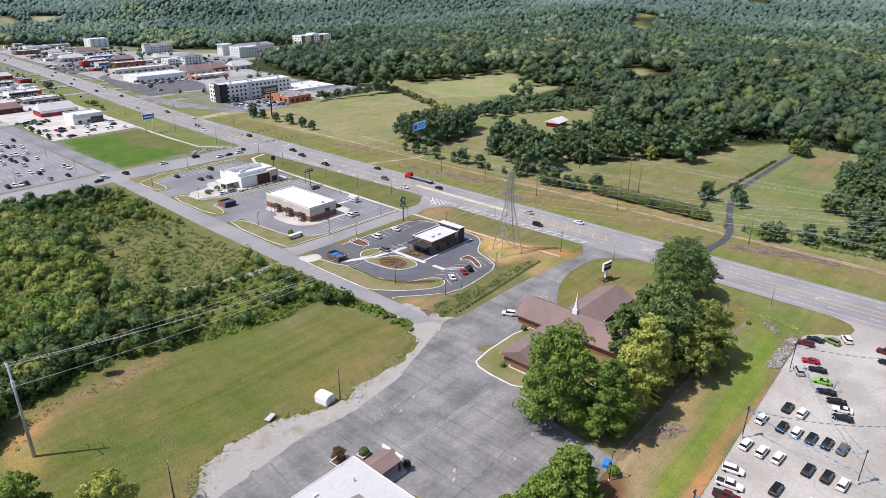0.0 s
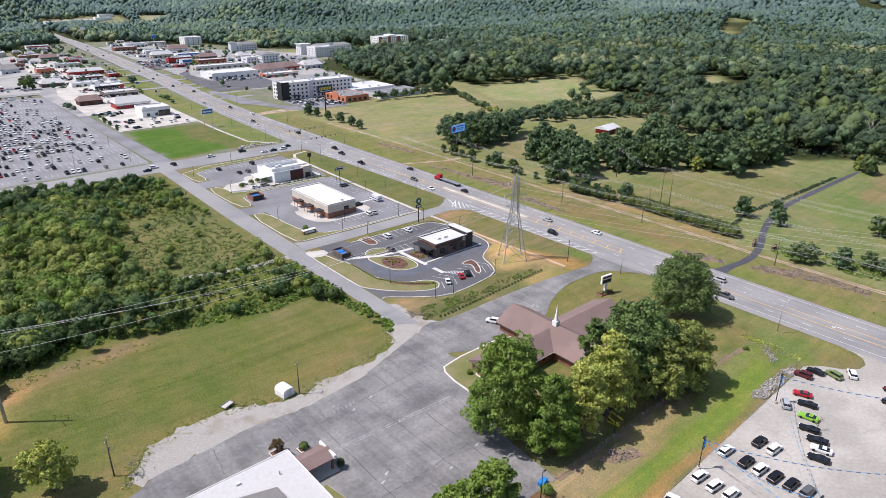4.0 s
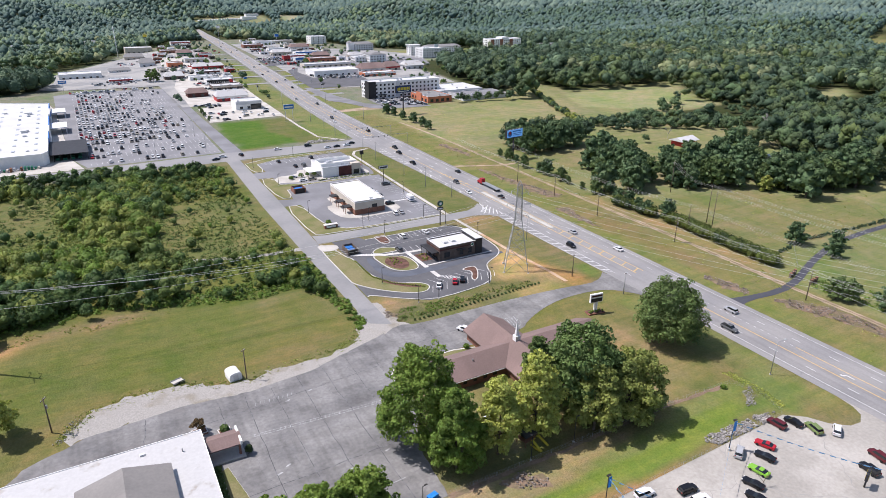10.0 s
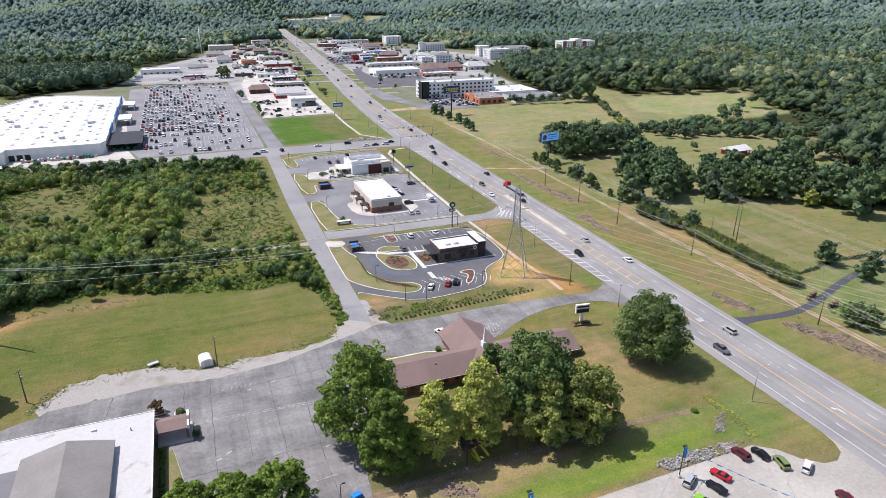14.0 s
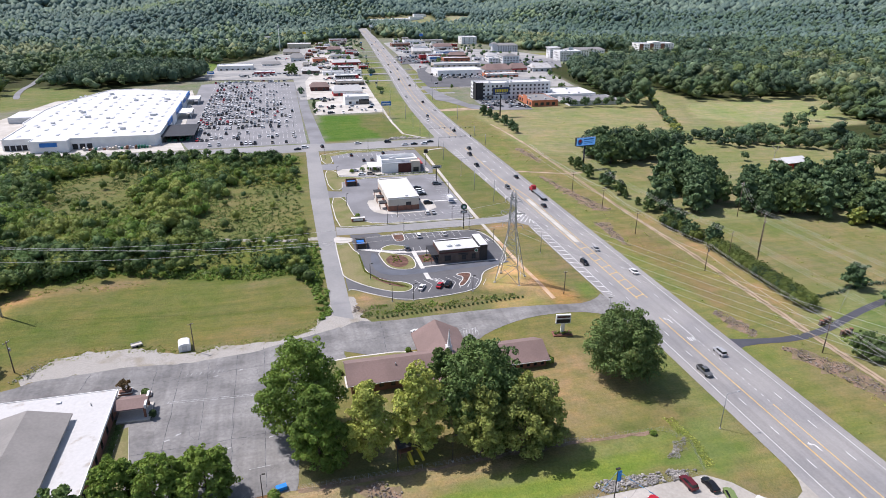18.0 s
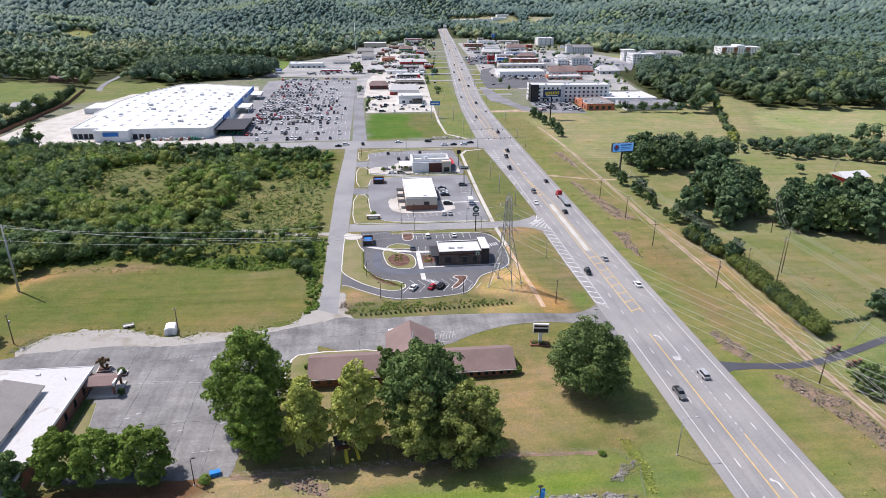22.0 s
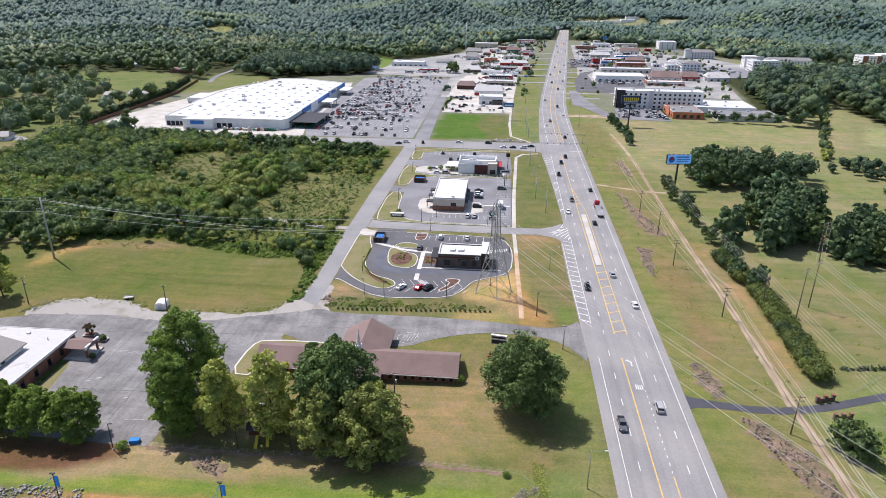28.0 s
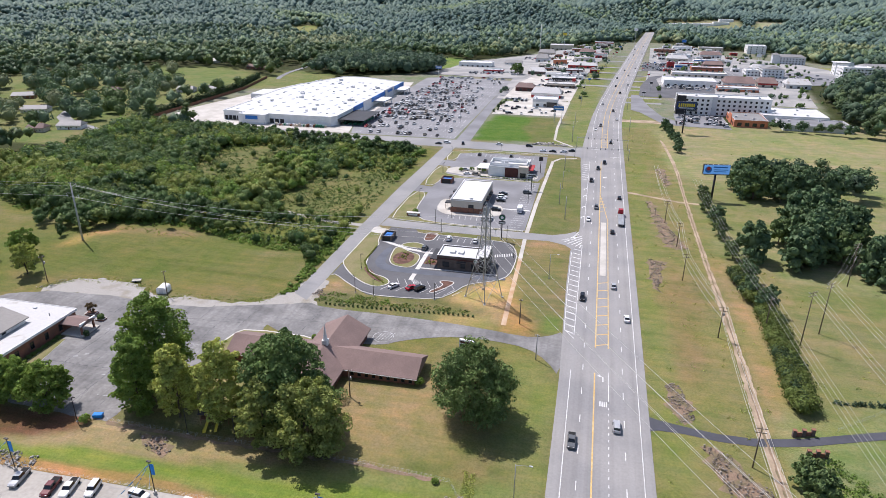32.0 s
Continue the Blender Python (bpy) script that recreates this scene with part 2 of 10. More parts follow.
def cracked(m, scale, width, dark):
    """Sealed cracks and joints over an asphalt or concrete material."""
    nt = m.node_tree
    N, K = nt.nodes.new, nt.links.new
    bs = nt.nodes["Principled BSDF"]
    src = bs.inputs["Base Color"].links[0].from_socket
    co = N("ShaderNodeTexCoord")
    nz = N("ShaderNodeTexNoise")
    nz.inputs["Scale"].default_value = 0.12
    K(co.outputs["Object"], nz.inputs["Vector"])
    ad = N("ShaderNodeVectorMath")
    ad.operation = "MULTIPLY_ADD"
    ad.inputs[1].default_value = (7, 7, 0)
    K(nz.outputs["Color"], ad.inputs[0])
    K(co.outputs["Object"], ad.inputs[2])
    vo = N("ShaderNodeTexVoronoi")
    vo.feature = "DISTANCE_TO_EDGE"
    vo.inputs["Scale"].default_value = scale
    K(ad.outputs[0], vo.inputs["Vector"])
    rp = N("ShaderNodeMapRange")
    rp.inputs[1].default_value, rp.inputs[2].default_value = width * 0.4, width
    rp.inputs[3].default_value, rp.inputs[4].default_value = 1.0, 0.0
    K(vo.outputs["Distance"], rp.inputs[0])
    mx = N("ShaderNodeMix")
    mx.data_type = "RGBA"
    mx.inputs[7].default_value = (*dark, 1)
    K(rp.outputs[0], mx.inputs[0])
    K(src, mx.inputs[6])
    K(mx.outputs[2], bs.inputs["Base Color"])
    return m


def streaked(m, amount=0.35, scale=(0.9, 0.012), rot=0.0):
    """Long faint streaks along the way of traffic."""
    nt = m.node_tree
    N, K = nt.nodes.new, nt.links.new
    bs = nt.nodes["Principled BSDF"]
    src = bs.inputs["Base Color"].links[0].from_socket
    co, mp, nz, rp, mx = N("ShaderNodeTexCoord"), N("ShaderNodeMapping"), N("ShaderNodeTexNoise"), N("ShaderNodeMapRange"), N("ShaderNodeMix")
    mp.inputs["Scale"].default_value = (scale[0], scale[1], 1)
    mp.inputs["Rotation"].default_value = (0, 0, rot)
    nz.inputs["Scale"].default_value = 1.0
    nz.inputs["Detail"].default_value = 4
    K(co.outputs["Object"], mp.inputs["Vector"])
    K(mp.outputs[0], nz.inputs["Vector"])
    rp.inputs[1].default_value, rp.inputs[2].default_value, rp.inputs[4].default_value = 0.42, 0.66, amount
    K(nz.outputs["Fac"], rp.inputs[0])
    mx.data_type, mx.blend_type = "RGBA", "MULTIPLY"
    mx.inputs[7].default_value = (0.72, 0.71, 0.70, 1)
    K(rp.outputs[0], mx.inputs[0])
    K(src, mx.inputs[6])
    K(mx.outputs[2], bs.inputs["Base Color"])
    return m


M_GROUND = cover_mat("grassland")
M_HIGHWAY = streaked(mat("highway_asphalt", (0.285, 0.276, 0.266), 0.85, var=0.08, scale=0.05, fine=1.6, bump=0.1, col2=(0.235, 0.231, 0.230)), 0.45, (0.5, 0.008))
M_ROAD = mat("street_asphalt", (0.27, 0.265, 0.26), 0.88, var=0.07, scale=0.05, fine=0.8, bump=0.1, col2=(0.22, 0.22, 0.22))
M_OLDLOT = streaked(streaked(cracked(mat("weathered_asphalt", (0.246, 0.241, 0.233), 0.9, var=0.17, scale=0.10, fine=1.1, bump=0.2, col2=(0.146, 0.144, 0.143), patch=(0.34, 0.74)), 0.075, 0.0022, (0.145, 0.145, 0.148)), 0.55, (0.5, 0.03), 0.12), 0.5, (0.05, 0.35), 0.2)
M_OLDLOT = cracked(M_OLDLOT, 0.23, 0.0045, (0.16, 0.158, 0.155))
M_SEAM = mat("tar_seam", (0.085, 0.085, 0.09), 0.9, var=0.2, scale=0.6, fine=3.0, bump=0, col2=(0.17, 0.17, 0.175), patch=(0.45, 0.6))
M_STAINROOF = mat("stained_membrane_roof", (0.47, 0.465, 0.455), 0.7, var=0.07, scale=0.22, fine=1.4, bump=0.05, col2=(0.30, 0.265, 0.22), patch=(0.58, 0.74))
M_NEWLOT = mat("fresh_asphalt", (0.118, 0.118, 0.124), 0.85, var=0.07, scale=0.08, fine=1.0, bump=0.1, col2=(0.095, 0.095, 0.10))
M_GREYLOT = mat("grey_asphalt", (0.22, 0.22, 0.23), 0.88, var=0.06, scale=0.05, fine=0.8, bump=0.1, col2=(0.165, 0.165, 0.17))
M_STORELOT = mat("sunworn_asphalt", (0.240, 0.238, 0.245), 0.88, var=0.08, scale=0.05, fine=0.8, bump=0.1, col2=(0.195, 0.195, 0.20))
M_PALELOT = mat("bleached_yard_paving", (0.33, 0.32, 0.30), 0.9, var=0.1, scale=0.035, fine=0.5, bump=0.1, col2=(0.24, 0.24, 0.235), patch=(0.4, 0.62))
M_CONCRETE = mat("concrete", (0.50, 0.475, 0.43), 0.9, var=0.08, scale=0.1, fine=1.5, bump=0.1, col2=(0.40, 0.375, 0.33))
M_DEALLOT = cracked(mat("pale_concrete_paving", (0.415, 0.39, 0.35), 0.9, var=0.12, scale=0.07, fine=1.2, bump=0.1, col2=(0.32, 0.30, 0.265)), 0.045, 0.003, (0.30, 0.29, 0.27))
M_GRAVEL = mat("crushed_gravel", (0.325, 0.308, 0.28), 0.95, var=0.22, scale=0.14, fine=2.8, bump=0.5, col2=(0.25, 0.225, 0.18), patch=(0.5, 0.72))
M_SOIL = mat("bare_brown_soil", (0.24, 0.165, 0.115), 0.95, var=0.25, scale=0.3, fine=2.0, bump=0.5, col2=(0.15, 0.125, 0.07))
M_SANDPATH = mat("clay_stained_concrete", (0.50, 0.38, 0.27), 0.9, var=0.1, scale=0.15, fine=1.5, bump=0.1, col2=(0.44, 0.27, 0.15))
M_SAND = mat("sandy_track", (0.40, 0.31, 0.22), 0.95, var=0.16, scale=0.15, fine=2.0, bump=0.3, col2=(0.26, 0.20, 0.13))
M_DRIVE = mat("dark_driveway", (0.072, 0.074, 0.088), 0.85, var=0.08, scale=0.1, fine=1.0)
M_WORN = mat("worn_lot_paint", (0.42, 0.42, 0.42), 0.85, var=0.2, scale=0.8, fine=3.0, bump=0, col2=(0.22, 0.22, 0.22))
M_WHITE = mat("white_road_paint", (0.68, 0.68, 0.66), 0.8, var=0.12, scale=0.8, fine=4.0, bump=0, col2=(0.48, 0.48, 0.47))
M_YELLOW = mat("yellow_road_paint", (0.60, 0.44, 0.20), 0.8, var=0.12, scale=0.8, fine=4.0, bump=0, col2=(0.52, 0.34, 0.12))
M_BLUEPAINT = mat("faded_blue_paving", (0.112, 0.122, 0.145), 0.85, var=0.08, scale=0.2)
M_KERB = mat("kerb_concrete", (0.60, 0.58, 0.54), 0.9, var=0.08, scale=0.4, bump=0.1)
M_ROOFW = mat("white_membrane_roof", (0.60, 0.60, 0.597), 0.6, var=0.04, scale=0.08, fine=0.8, bump=0.05, col2=(0.53, 0.527, 0.515))
M_ROOFG = mat("grey_metal_roof", (0.235, 0.23, 0.222), 0.6, var=0.05, scale=0.1, fine=1.0)
M_HALLROOF = mat("grey_brown_metal_roof", (0.225, 0.212, 0.197), 0.6, var=0.08, scale=0.1, fine=1.5, bump=0.1)
M_SKYLIGHT = mat("milky_skylight_plastic", (0.46, 0.49, 0.52), 0.35, var=0.06, scale=0.3, bump=0.0)
M_SHINGLE = mat("brown_shingles", (0.225, 0.158, 0.142), 0.9, var=0.10, scale=0.12, fine=2.5, bump=0.3, col2=(0.185, 0.132, 0.118))
M_BRICK = mat("red_brick", (0.27, 0.12, 0.08), 0.9, var=0.14, scale=0.5, fine=7.0, bump=0.3, col2=(0.20, 0.10, 0.07))
M_BRICKD = mat("dark_brown_brick", (0.150, 0.115, 0.098), 0.85, var=0.14, scale=0.5, fine=7.0, bump=0.3)
M_STUCCO = mat("tan_stucco", (0.56, 0.50, 0.42), 0.9, var=0.04, scale=0.2, fine=4.0)
M_STUCCOW = mat("white_stucco", (0.80, 0.795, 0.775), 0.9, var=0.04, scale=0.2, fine=4.0)
M_DARK = mat("charcoal_cladding", (0.035, 0.035, 0.038), 0.6, var=0.1, scale=0.4)
M_MAROON = mat("maroon_cladding", (0.10, 0.035, 0.03), 0.7, var=0.1, scale=0.4)
M_GREYW = mat("grey_cladding", (0.60, 0.61, 0.62), 0.8, var=0.05, scale=0.2)
M_ORANGE = mat("terracotta_stucco", (0.55, 0.20, 0.11), 0.9, var=0.06, scale=0.3)
M_RED = mat("red_panel", (0.42, 0.04, 0.04), 0.6, var=0.08, scale=0.3)
M_BLUE = mat("blue_panel", (0.03, 0.17, 0.50), 0.5, var=0.06, scale=0.3)
M_SCREEN = mat("lit_blue_screen", (0.22, 0.42, 0.74), 0.5, var=0.05, scale=0.3, bump=0)
M_SCREEN.node_tree.nodes["Principled BSDF"].inputs["Emission Color"].default_value = (0.10, 0.34, 0.80, 1)
M_SCREEN.node_tree.nodes["Principled BSDF"].inputs["Emission Strength"].default_value = 0.35
M_NAVY = mat("navy_printed_vinyl", (0.025, 0.05, 0.16), 0.5, var=0.06, scale=0.3, bump=0)
M_SKYBLUE = mat("bright_blue_cloth", (0.02, 0.22, 0.62), 0.7, var=0.1, scale=1.0)
M_PENNANT = mat("faded_blue_cloth", (0.16, 0.36, 0.60), 0.8, var=0.15, scale=1.0, bump=0)
M_YELLOWS = mat("yellow_sign", (0.62, 0.50, 0.05), 0.5, var=0.06, scale=0.3)
M_GREENS = mat("green_sign", (0.02, 0.16, 0.09), 0.5, var=0.06, scale=0.3)
M_STEEL = mat("galvanised_steel", (0.42, 0.43, 0.43), 0.5, 0.7, var=0.08, scale=0.6)
M_DSTEEL = mat("dark_bronze_metal", (0.045, 0.042, 0.04), 0.5, 0.3, var=0.1, scale=0.6)
M_WOODPOLE = mat("weathered_pole_wood", (0.16, 0.125, 0.095), 0.95, var=0.15, scale=0.6, fine=4.0, bump=0.3)
M_PALEPOLE = mat("pale_concrete_pole", (0.42, 0.42, 0.41), 0.9, var=0.08, scale=0.6)
M_WIRE = mat("aluminium_wire", (0.58, 0.57, 0.53), 0.5, 0.1, var=0.03, bump=0)
M_GLASS = glass_mat("dark_glass")
M_TYRE = mat("black_rubber", (0.02, 0.02, 0.02), 0.9, var=0.1, bump=0)
M_BARK = mat("grey_bark", (0.13, 0.10, 0.075), 0.95, var=0.2, scale=0.6, fine=3.0, bump=0.6)
M_MULCH = mat("brown_mulch", (0.155, 0.082, 0.06), 0.95, var=0.2, scale=0.5, fine=3.0, bump=0.5)
M_STONE = mat("grey_riprap", (0.37, 0.35, 0.325), 0.95, var=0.15, scale=0.5, fine=2.0, bump=0.3, island=0.3)
M_DIRTROCK = mat("brown_rubble", (0.31, 0.26, 0.22), 0.95, var=0.2, scale=0.5, fine=2.0, bump=0.3, island=0.35)
M_FENCEWOOD = mat("red_brown_fence_wood", (0.21, 0.10, 0.06), 0.9, var=0.12, scale=0.4, fine=3.0, bump=0.2)
M_WATER = mat("dark_pond_water", (0.02, 0.022, 0.018), 0.08, var=0.1, bump=0.02, spec=0.5)
M_LAMP = mat("lamp_glass", (0.7, 0.7, 0.68), 0.3, var=0.03, bump=0)
M_LAWN = mat("kerbed_lawn", (0.205, 0.180, 0.088), 0.95, var=0.18, scale=0.12, fine=2.5, bump=0.4, col2=(0.14, 0.15, 0.05))
L_OAK = leaf_mat("oak_leaves", (0.205, 0.292, 0.058), (0.136, 0.210, 0.046), island=0.2, trans=0.26)
L_LONE = leaf_mat("deep_oak_leaves", (0.158, 0.222, 0.068), (0.106, 0.156, 0.054), island=0.26, trans=0.16)
L_DARK = leaf_mat("dark_leaves", (0.150, 0.222, 0.068), (0.100, 0.156, 0.055), island=0.2, trans=0.20)
L_YELL = leaf_mat("yellowing_leaves", (0.465, 0.488, 0.118), (0.315, 0.365, 0.090), island=0.22, trans=0.22, scale=0.22)
L_OLIVE = leaf_mat("olive_leaves", (0.386, 0.401, 0.106), (0.243, 0.295, 0.078), island=0.22, trans=0.36)
L_OLIVED = leaf_mat("deep_olive_leaves", (0.290, 0.325, 0.086), (0.185, 0.225, 0.064), island=0.22, trans=0.22)
L_BRIGHT = leaf_mat("bright_leaves", (0.214, 0.315, 0.065), (0.149, 0.226, 0.054), island=0.2, trans=0.42)
# these wood leaves have distance haze mixed into their colour: bluer, paler
L_WOODS = leaf_mat("hazed_mixed_leaves", (0.182, 0.245, 0.128), (0.118, 0.172, 0.102), island=0.12, trans=0.10, scale=0.03, sheen=0.08)
L_WOODD = leaf_mat("hazed_dark_leaves", (0.100, 0.152, 0.092), (0.072, 0.116, 0.076), island=0.12, trans=0.10, scale=0.03, sheen=0.08)
L_WOODY = leaf_mat("hazed_pale_leaves", (0.235, 0.262, 0.130), (0.172, 0.202, 0.108), island=0.12, trans=0.10, scale=0.03, sheen=0.08)
# hill foliage colours that carry the haze themselves, lightened and blued
L_FARA = leaf_mat("hazed_hill_leaves", (0.168, 0.226, 0.168), (0.122, 0.174, 0.142), island=0.14, trans=0.10, scale=0.012, sheen=0.05)
L_FARB = leaf_mat("hazed_ridge_leaves", (0.120, 0.174, 0.146), (0.092, 0.142, 0.128), island=0.14, trans=0.10, scale=0.012, sheen=0.05)
L_SCRUB = leaf_mat("scrub_leaves", (0.164, 0.222, 0.064), (0.110, 0.160, 0.052), island=0.2, trans=0.28)
L_SCRUBY = leaf_mat("yellow_scrub_leaves", (0.280, 0.312, 0.082), (0.195, 0.248, 0.066), island=0.2, trans=0.30)
L_SCRUBD = leaf_mat("sapling_leaves", (0.118, 0.186, 0.064), (0.086, 0.142, 0.054), island=0.2, trans=0.28)
L_SCRUBK = leaf_mat("deep_thicket_leaves", (0.080, 0.130, 0.042), (0.056, 0.096, 0.034), island=0.2, trans=0.28)
L_PAST = leaf_mat("pasture_tree_leaves", (0.140, 0.196, 0.070), (0.095, 0.143, 0.058), island=0.16, trans=0.22, scale=0.05)
L_PASTD = leaf_mat("dark_pasture_tree_leaves", (0.124, 0.186, 0.084), (0.086, 0.138, 0.068), island=0.16, trans=0.22, scale=0.05)
# blue of distant haze painted into a leaf colour
L_HAZE = leaf_mat("haze_blue_leaves", (0.100, 0.156, 0.118), (0.076, 0.124, 0.100), island=0.12, trans=0.10, scale=0.02, sheen=0.08)
L_NEAR = leaf_mat("woodland_leaves", (0.112, 0.154, 0.066), (0.079, 0.115, 0.054), island=0.14, trans=0.18, scale=0.04)
L_NEARD = leaf_mat("dark_woodland_leaves", (0.073, 0.113, 0.062), (0.052, 0.085, 0.050), island=0.14, trans=0.18, scale=0.04)
L_RUST = leaf_mat("rust_brown_leaves", (0.19, 0.13, 0.065), (0.12, 0.09, 0.05), island=0.2, trans=0.3)
L_LIME = leaf_mat("light_green_leaves", (0.150, 0.196, 0.066), (0.108, 0.150, 0.054), island=0.14, trans=0.2, scale=0.04)
L_HEDGE = leaf_mat("hedge_leaves", (0.143, 0.180, 0.047), (0.094, 0.126, 0.037), island=0.2, trans=0.3)
L_CEDAR = leaf_mat("cedar_needles", (0.075, 0.115, 0.048), (0.052, 0.082, 0.038), island=0.2, trans=0.3)

# ---- ground ----
def smooth01(a):
    a = np.clip(a, 0, 1)
    return a * a * (3 - 2 * a)


def bend(y):
    """The highway's bend: straight, a long curve, and straight again."""
    d = np.maximum(np.asarray(y, float) - 300, 0)
    return 0.088 * np.where(d < 180, d * d / 360, d - 90)


def terr(x, y):
    """Height of the land."""
    x, y = np.asarray(x, float), np.asarray(y, float)
    z = 0.9 * smooth01((-x - 6) / 18) * np.exp(-(((x + 32) / 30) ** 2)) * smooth01((y + 62) / 30) * smooth01((58 - y) / 24)
    z = z + 2.4 * smooth01((-x - 135) / 65) * np.exp(-((y - 60) / 75) ** 2)
    r = np.hypot(x, y)
    # the town stands on land that falls away northwards, least along the highway
    off = np.abs(x - 9 - bend(y))
    z = z - np.interp(y, [520, 620, 740, 950, 1200], [0, 2.2, 7.0, 12.8, 18.0]) * (0.38 + 0.62 * smooth01((off - 60) / 110)) * smooth01((2400 - r) / 900)
    far = smooth01((r - 700) / 900)
    z = z + far * (-6 + 9 * np.sin(x / 410 + 1.3) * np.cos(y / 530) + 6 * np.sin(x / 190 - y / 230))
    z = z + smooth01((r - 1150) / 1000) * 12 * np.sin(x / 95 + 1.1 * np.sin(y / 150)) * np.sin(y / 120 + 0.9 * np.sin(x / 170))
    z = z + smooth01((r - 1250) / 1100) * 26 * np.sin(x / 180 + 0.7 * np.sin(y / 310)) * np.cos(y / 200 + 0.6 * np.sin(x / 260))
    z = z + 42 * np.exp(-(((x - 1330) / 260) ** 2 + ((y - 720) / 240) ** 2)) + 60 * np.exp(-(((x - 2800) / 380) ** 2 + ((y - 960) / 380) ** 2))
    z = z + 75 * smooth01((r - 2700) / 2000) + 60 * smooth01((r - 3300) / 1500)
    return z


def tz(x, y):
    return float(terr(x, y))


def far_lift(y):
    """Paving in the far town lies higher over the land, whose sheet is coarser there."""
    return 0.35 * min(1.0, max(0.0, (y - 500) / 80))


def inside(poly, x, y):
    """Which of the points lie in the polygon."""
    x, y = np.asarray(x, float), np.asarray(y, float)
    hit = np.zeros(x.shape, bool)
    for (ax, ay), (bx, by) in zip(poly, poly[1:] + poly[:1]):
        if ay == by:
            continue
        hit ^= ((ay > y) != (by > y)) & (x < (bx - ax) * (y - ay) / (by - ay) + ax)
    return hit


# land covers: colour, outline
SCRUB = [(-335, 110), (-262, 72), (-197, 66), (-171, 73), (-156, 70), (-140, 66), (-123, 62), (-109, 63), (-101, 50), (-99.5, 30), (-98.5, 60), (-99, 246), (-186, 248), (-330, 285)]
FIELD = [(-260, 66), (-197, 62), (-171, 70), (-156, 67), (-140, 63), (-123, 59), (-109, 60), (-103, 48), (-100, 30), (-114, 22), (-145, 23), (-168, 22), (-178, 17), (-190, 5), (-230, -30), (-290, 10)]
HAY = [(50, 125), (77, 82), (137, 70), (143, 50), (168, 30), (172, 10), (152, 0), (86, 9), (60, -8), (52, 20), (52, 80)]
MEADOW_A = [(48, 356), (128, 352), (192, 386), (250, 440), (262, 430), (214, 305), (165, 250), (130, 237), (70, 242), (52, 190), (44, 250)]
MEADOW_B = [(217, 296), (246, 357), (310, 352), (385, 356), (362, 312), (341, 287), (327, 244), (254, 262)]
MEADOW_C = [(128, 178), (165, 216), (206, 193), (268, 152), (258, 138), (198, 146), (150, 146)]
MEADOW_D = [(48, 222), (64, 205), (112, 172), (98, 148), (62, 128), (46, 112)]
LAWN_E = [(86, 6), (150, -3), (168, 24), (205, 30), (232, 20), (238, -25), (160, -52), (70, -70), (66, -22)]
VERGE_E = [(19, -260), (52, -260), (53, 60), (50, 140), (46, 250), (42, 345), (20, 345), (22, 40)]
CHURCH = [(-106, -48), (-104, -6), (-98, 6), (-40, 12), (-8, 12), (-4, -10), (-3, -75), (-22, -62), (-110, -64)]
STRIP_W = [(-23, 24), (-24, 100), (-1, 100), (0, 20), (-10, 19)]
STRIP_N = [(-23, 110), (-22, 240), (-4, 240), (-2, 120), (-12, 109)]
GREENLOT = [(-82, 277), (-40, 281), (-50, 318), (-45, 362), (-80, 366)]
ROADSIDE_N = [(-26, 276), (-8, 276), (-4, 540), (-20, 540)]
TOWN = [(-190, 250), (60, 250), (66, 420), (190, 440), (222, 660), (400, 775), (420, 850), (330, 1000), (305, 1205), (240, 1215), (190, 1150), (140, 1180), (118, 1200), (50, 1200), (10, 1130), (-90, 1090), (-110, 960), (-190, 780), (-190, 620), (-330, 480), (-345, 270)]
HOUSES = [(-350, 190), (-345, 500), (-420, 575), (-480, 525), (-620, 470), (-640, 180)]
OPEN_E = [(40, -72), (165, -54), (240, -30), (238, 25), (210, 45), (214, 60), (222, 100), (240, 134), (272, 150), (262, 190), (264, 236), (330, 242), (346, 285), (392, 352), (310, 357), (262, 356), (256, 380), (262, 440), (252, 442), (200, 350), (128, 360), (48, 360), (44, 250)]
GREENFIELD = [(-330, 730), (-270, 722), (-196, 668), (-160, 735), (-205, 830), (-330, 870)]
LAWN_W1 = [(-455, 440), (-535, 560), (-440, 580), (-372, 500), (-365, 430)]
LAWN_W2 = [(-350, 500), (-335, 430), (-250, 480), (-300, 560), (-370, 580)]
LAWN_W3 = [(-350, 230), (-340, 290), (-400, 320), (-440, 270)]
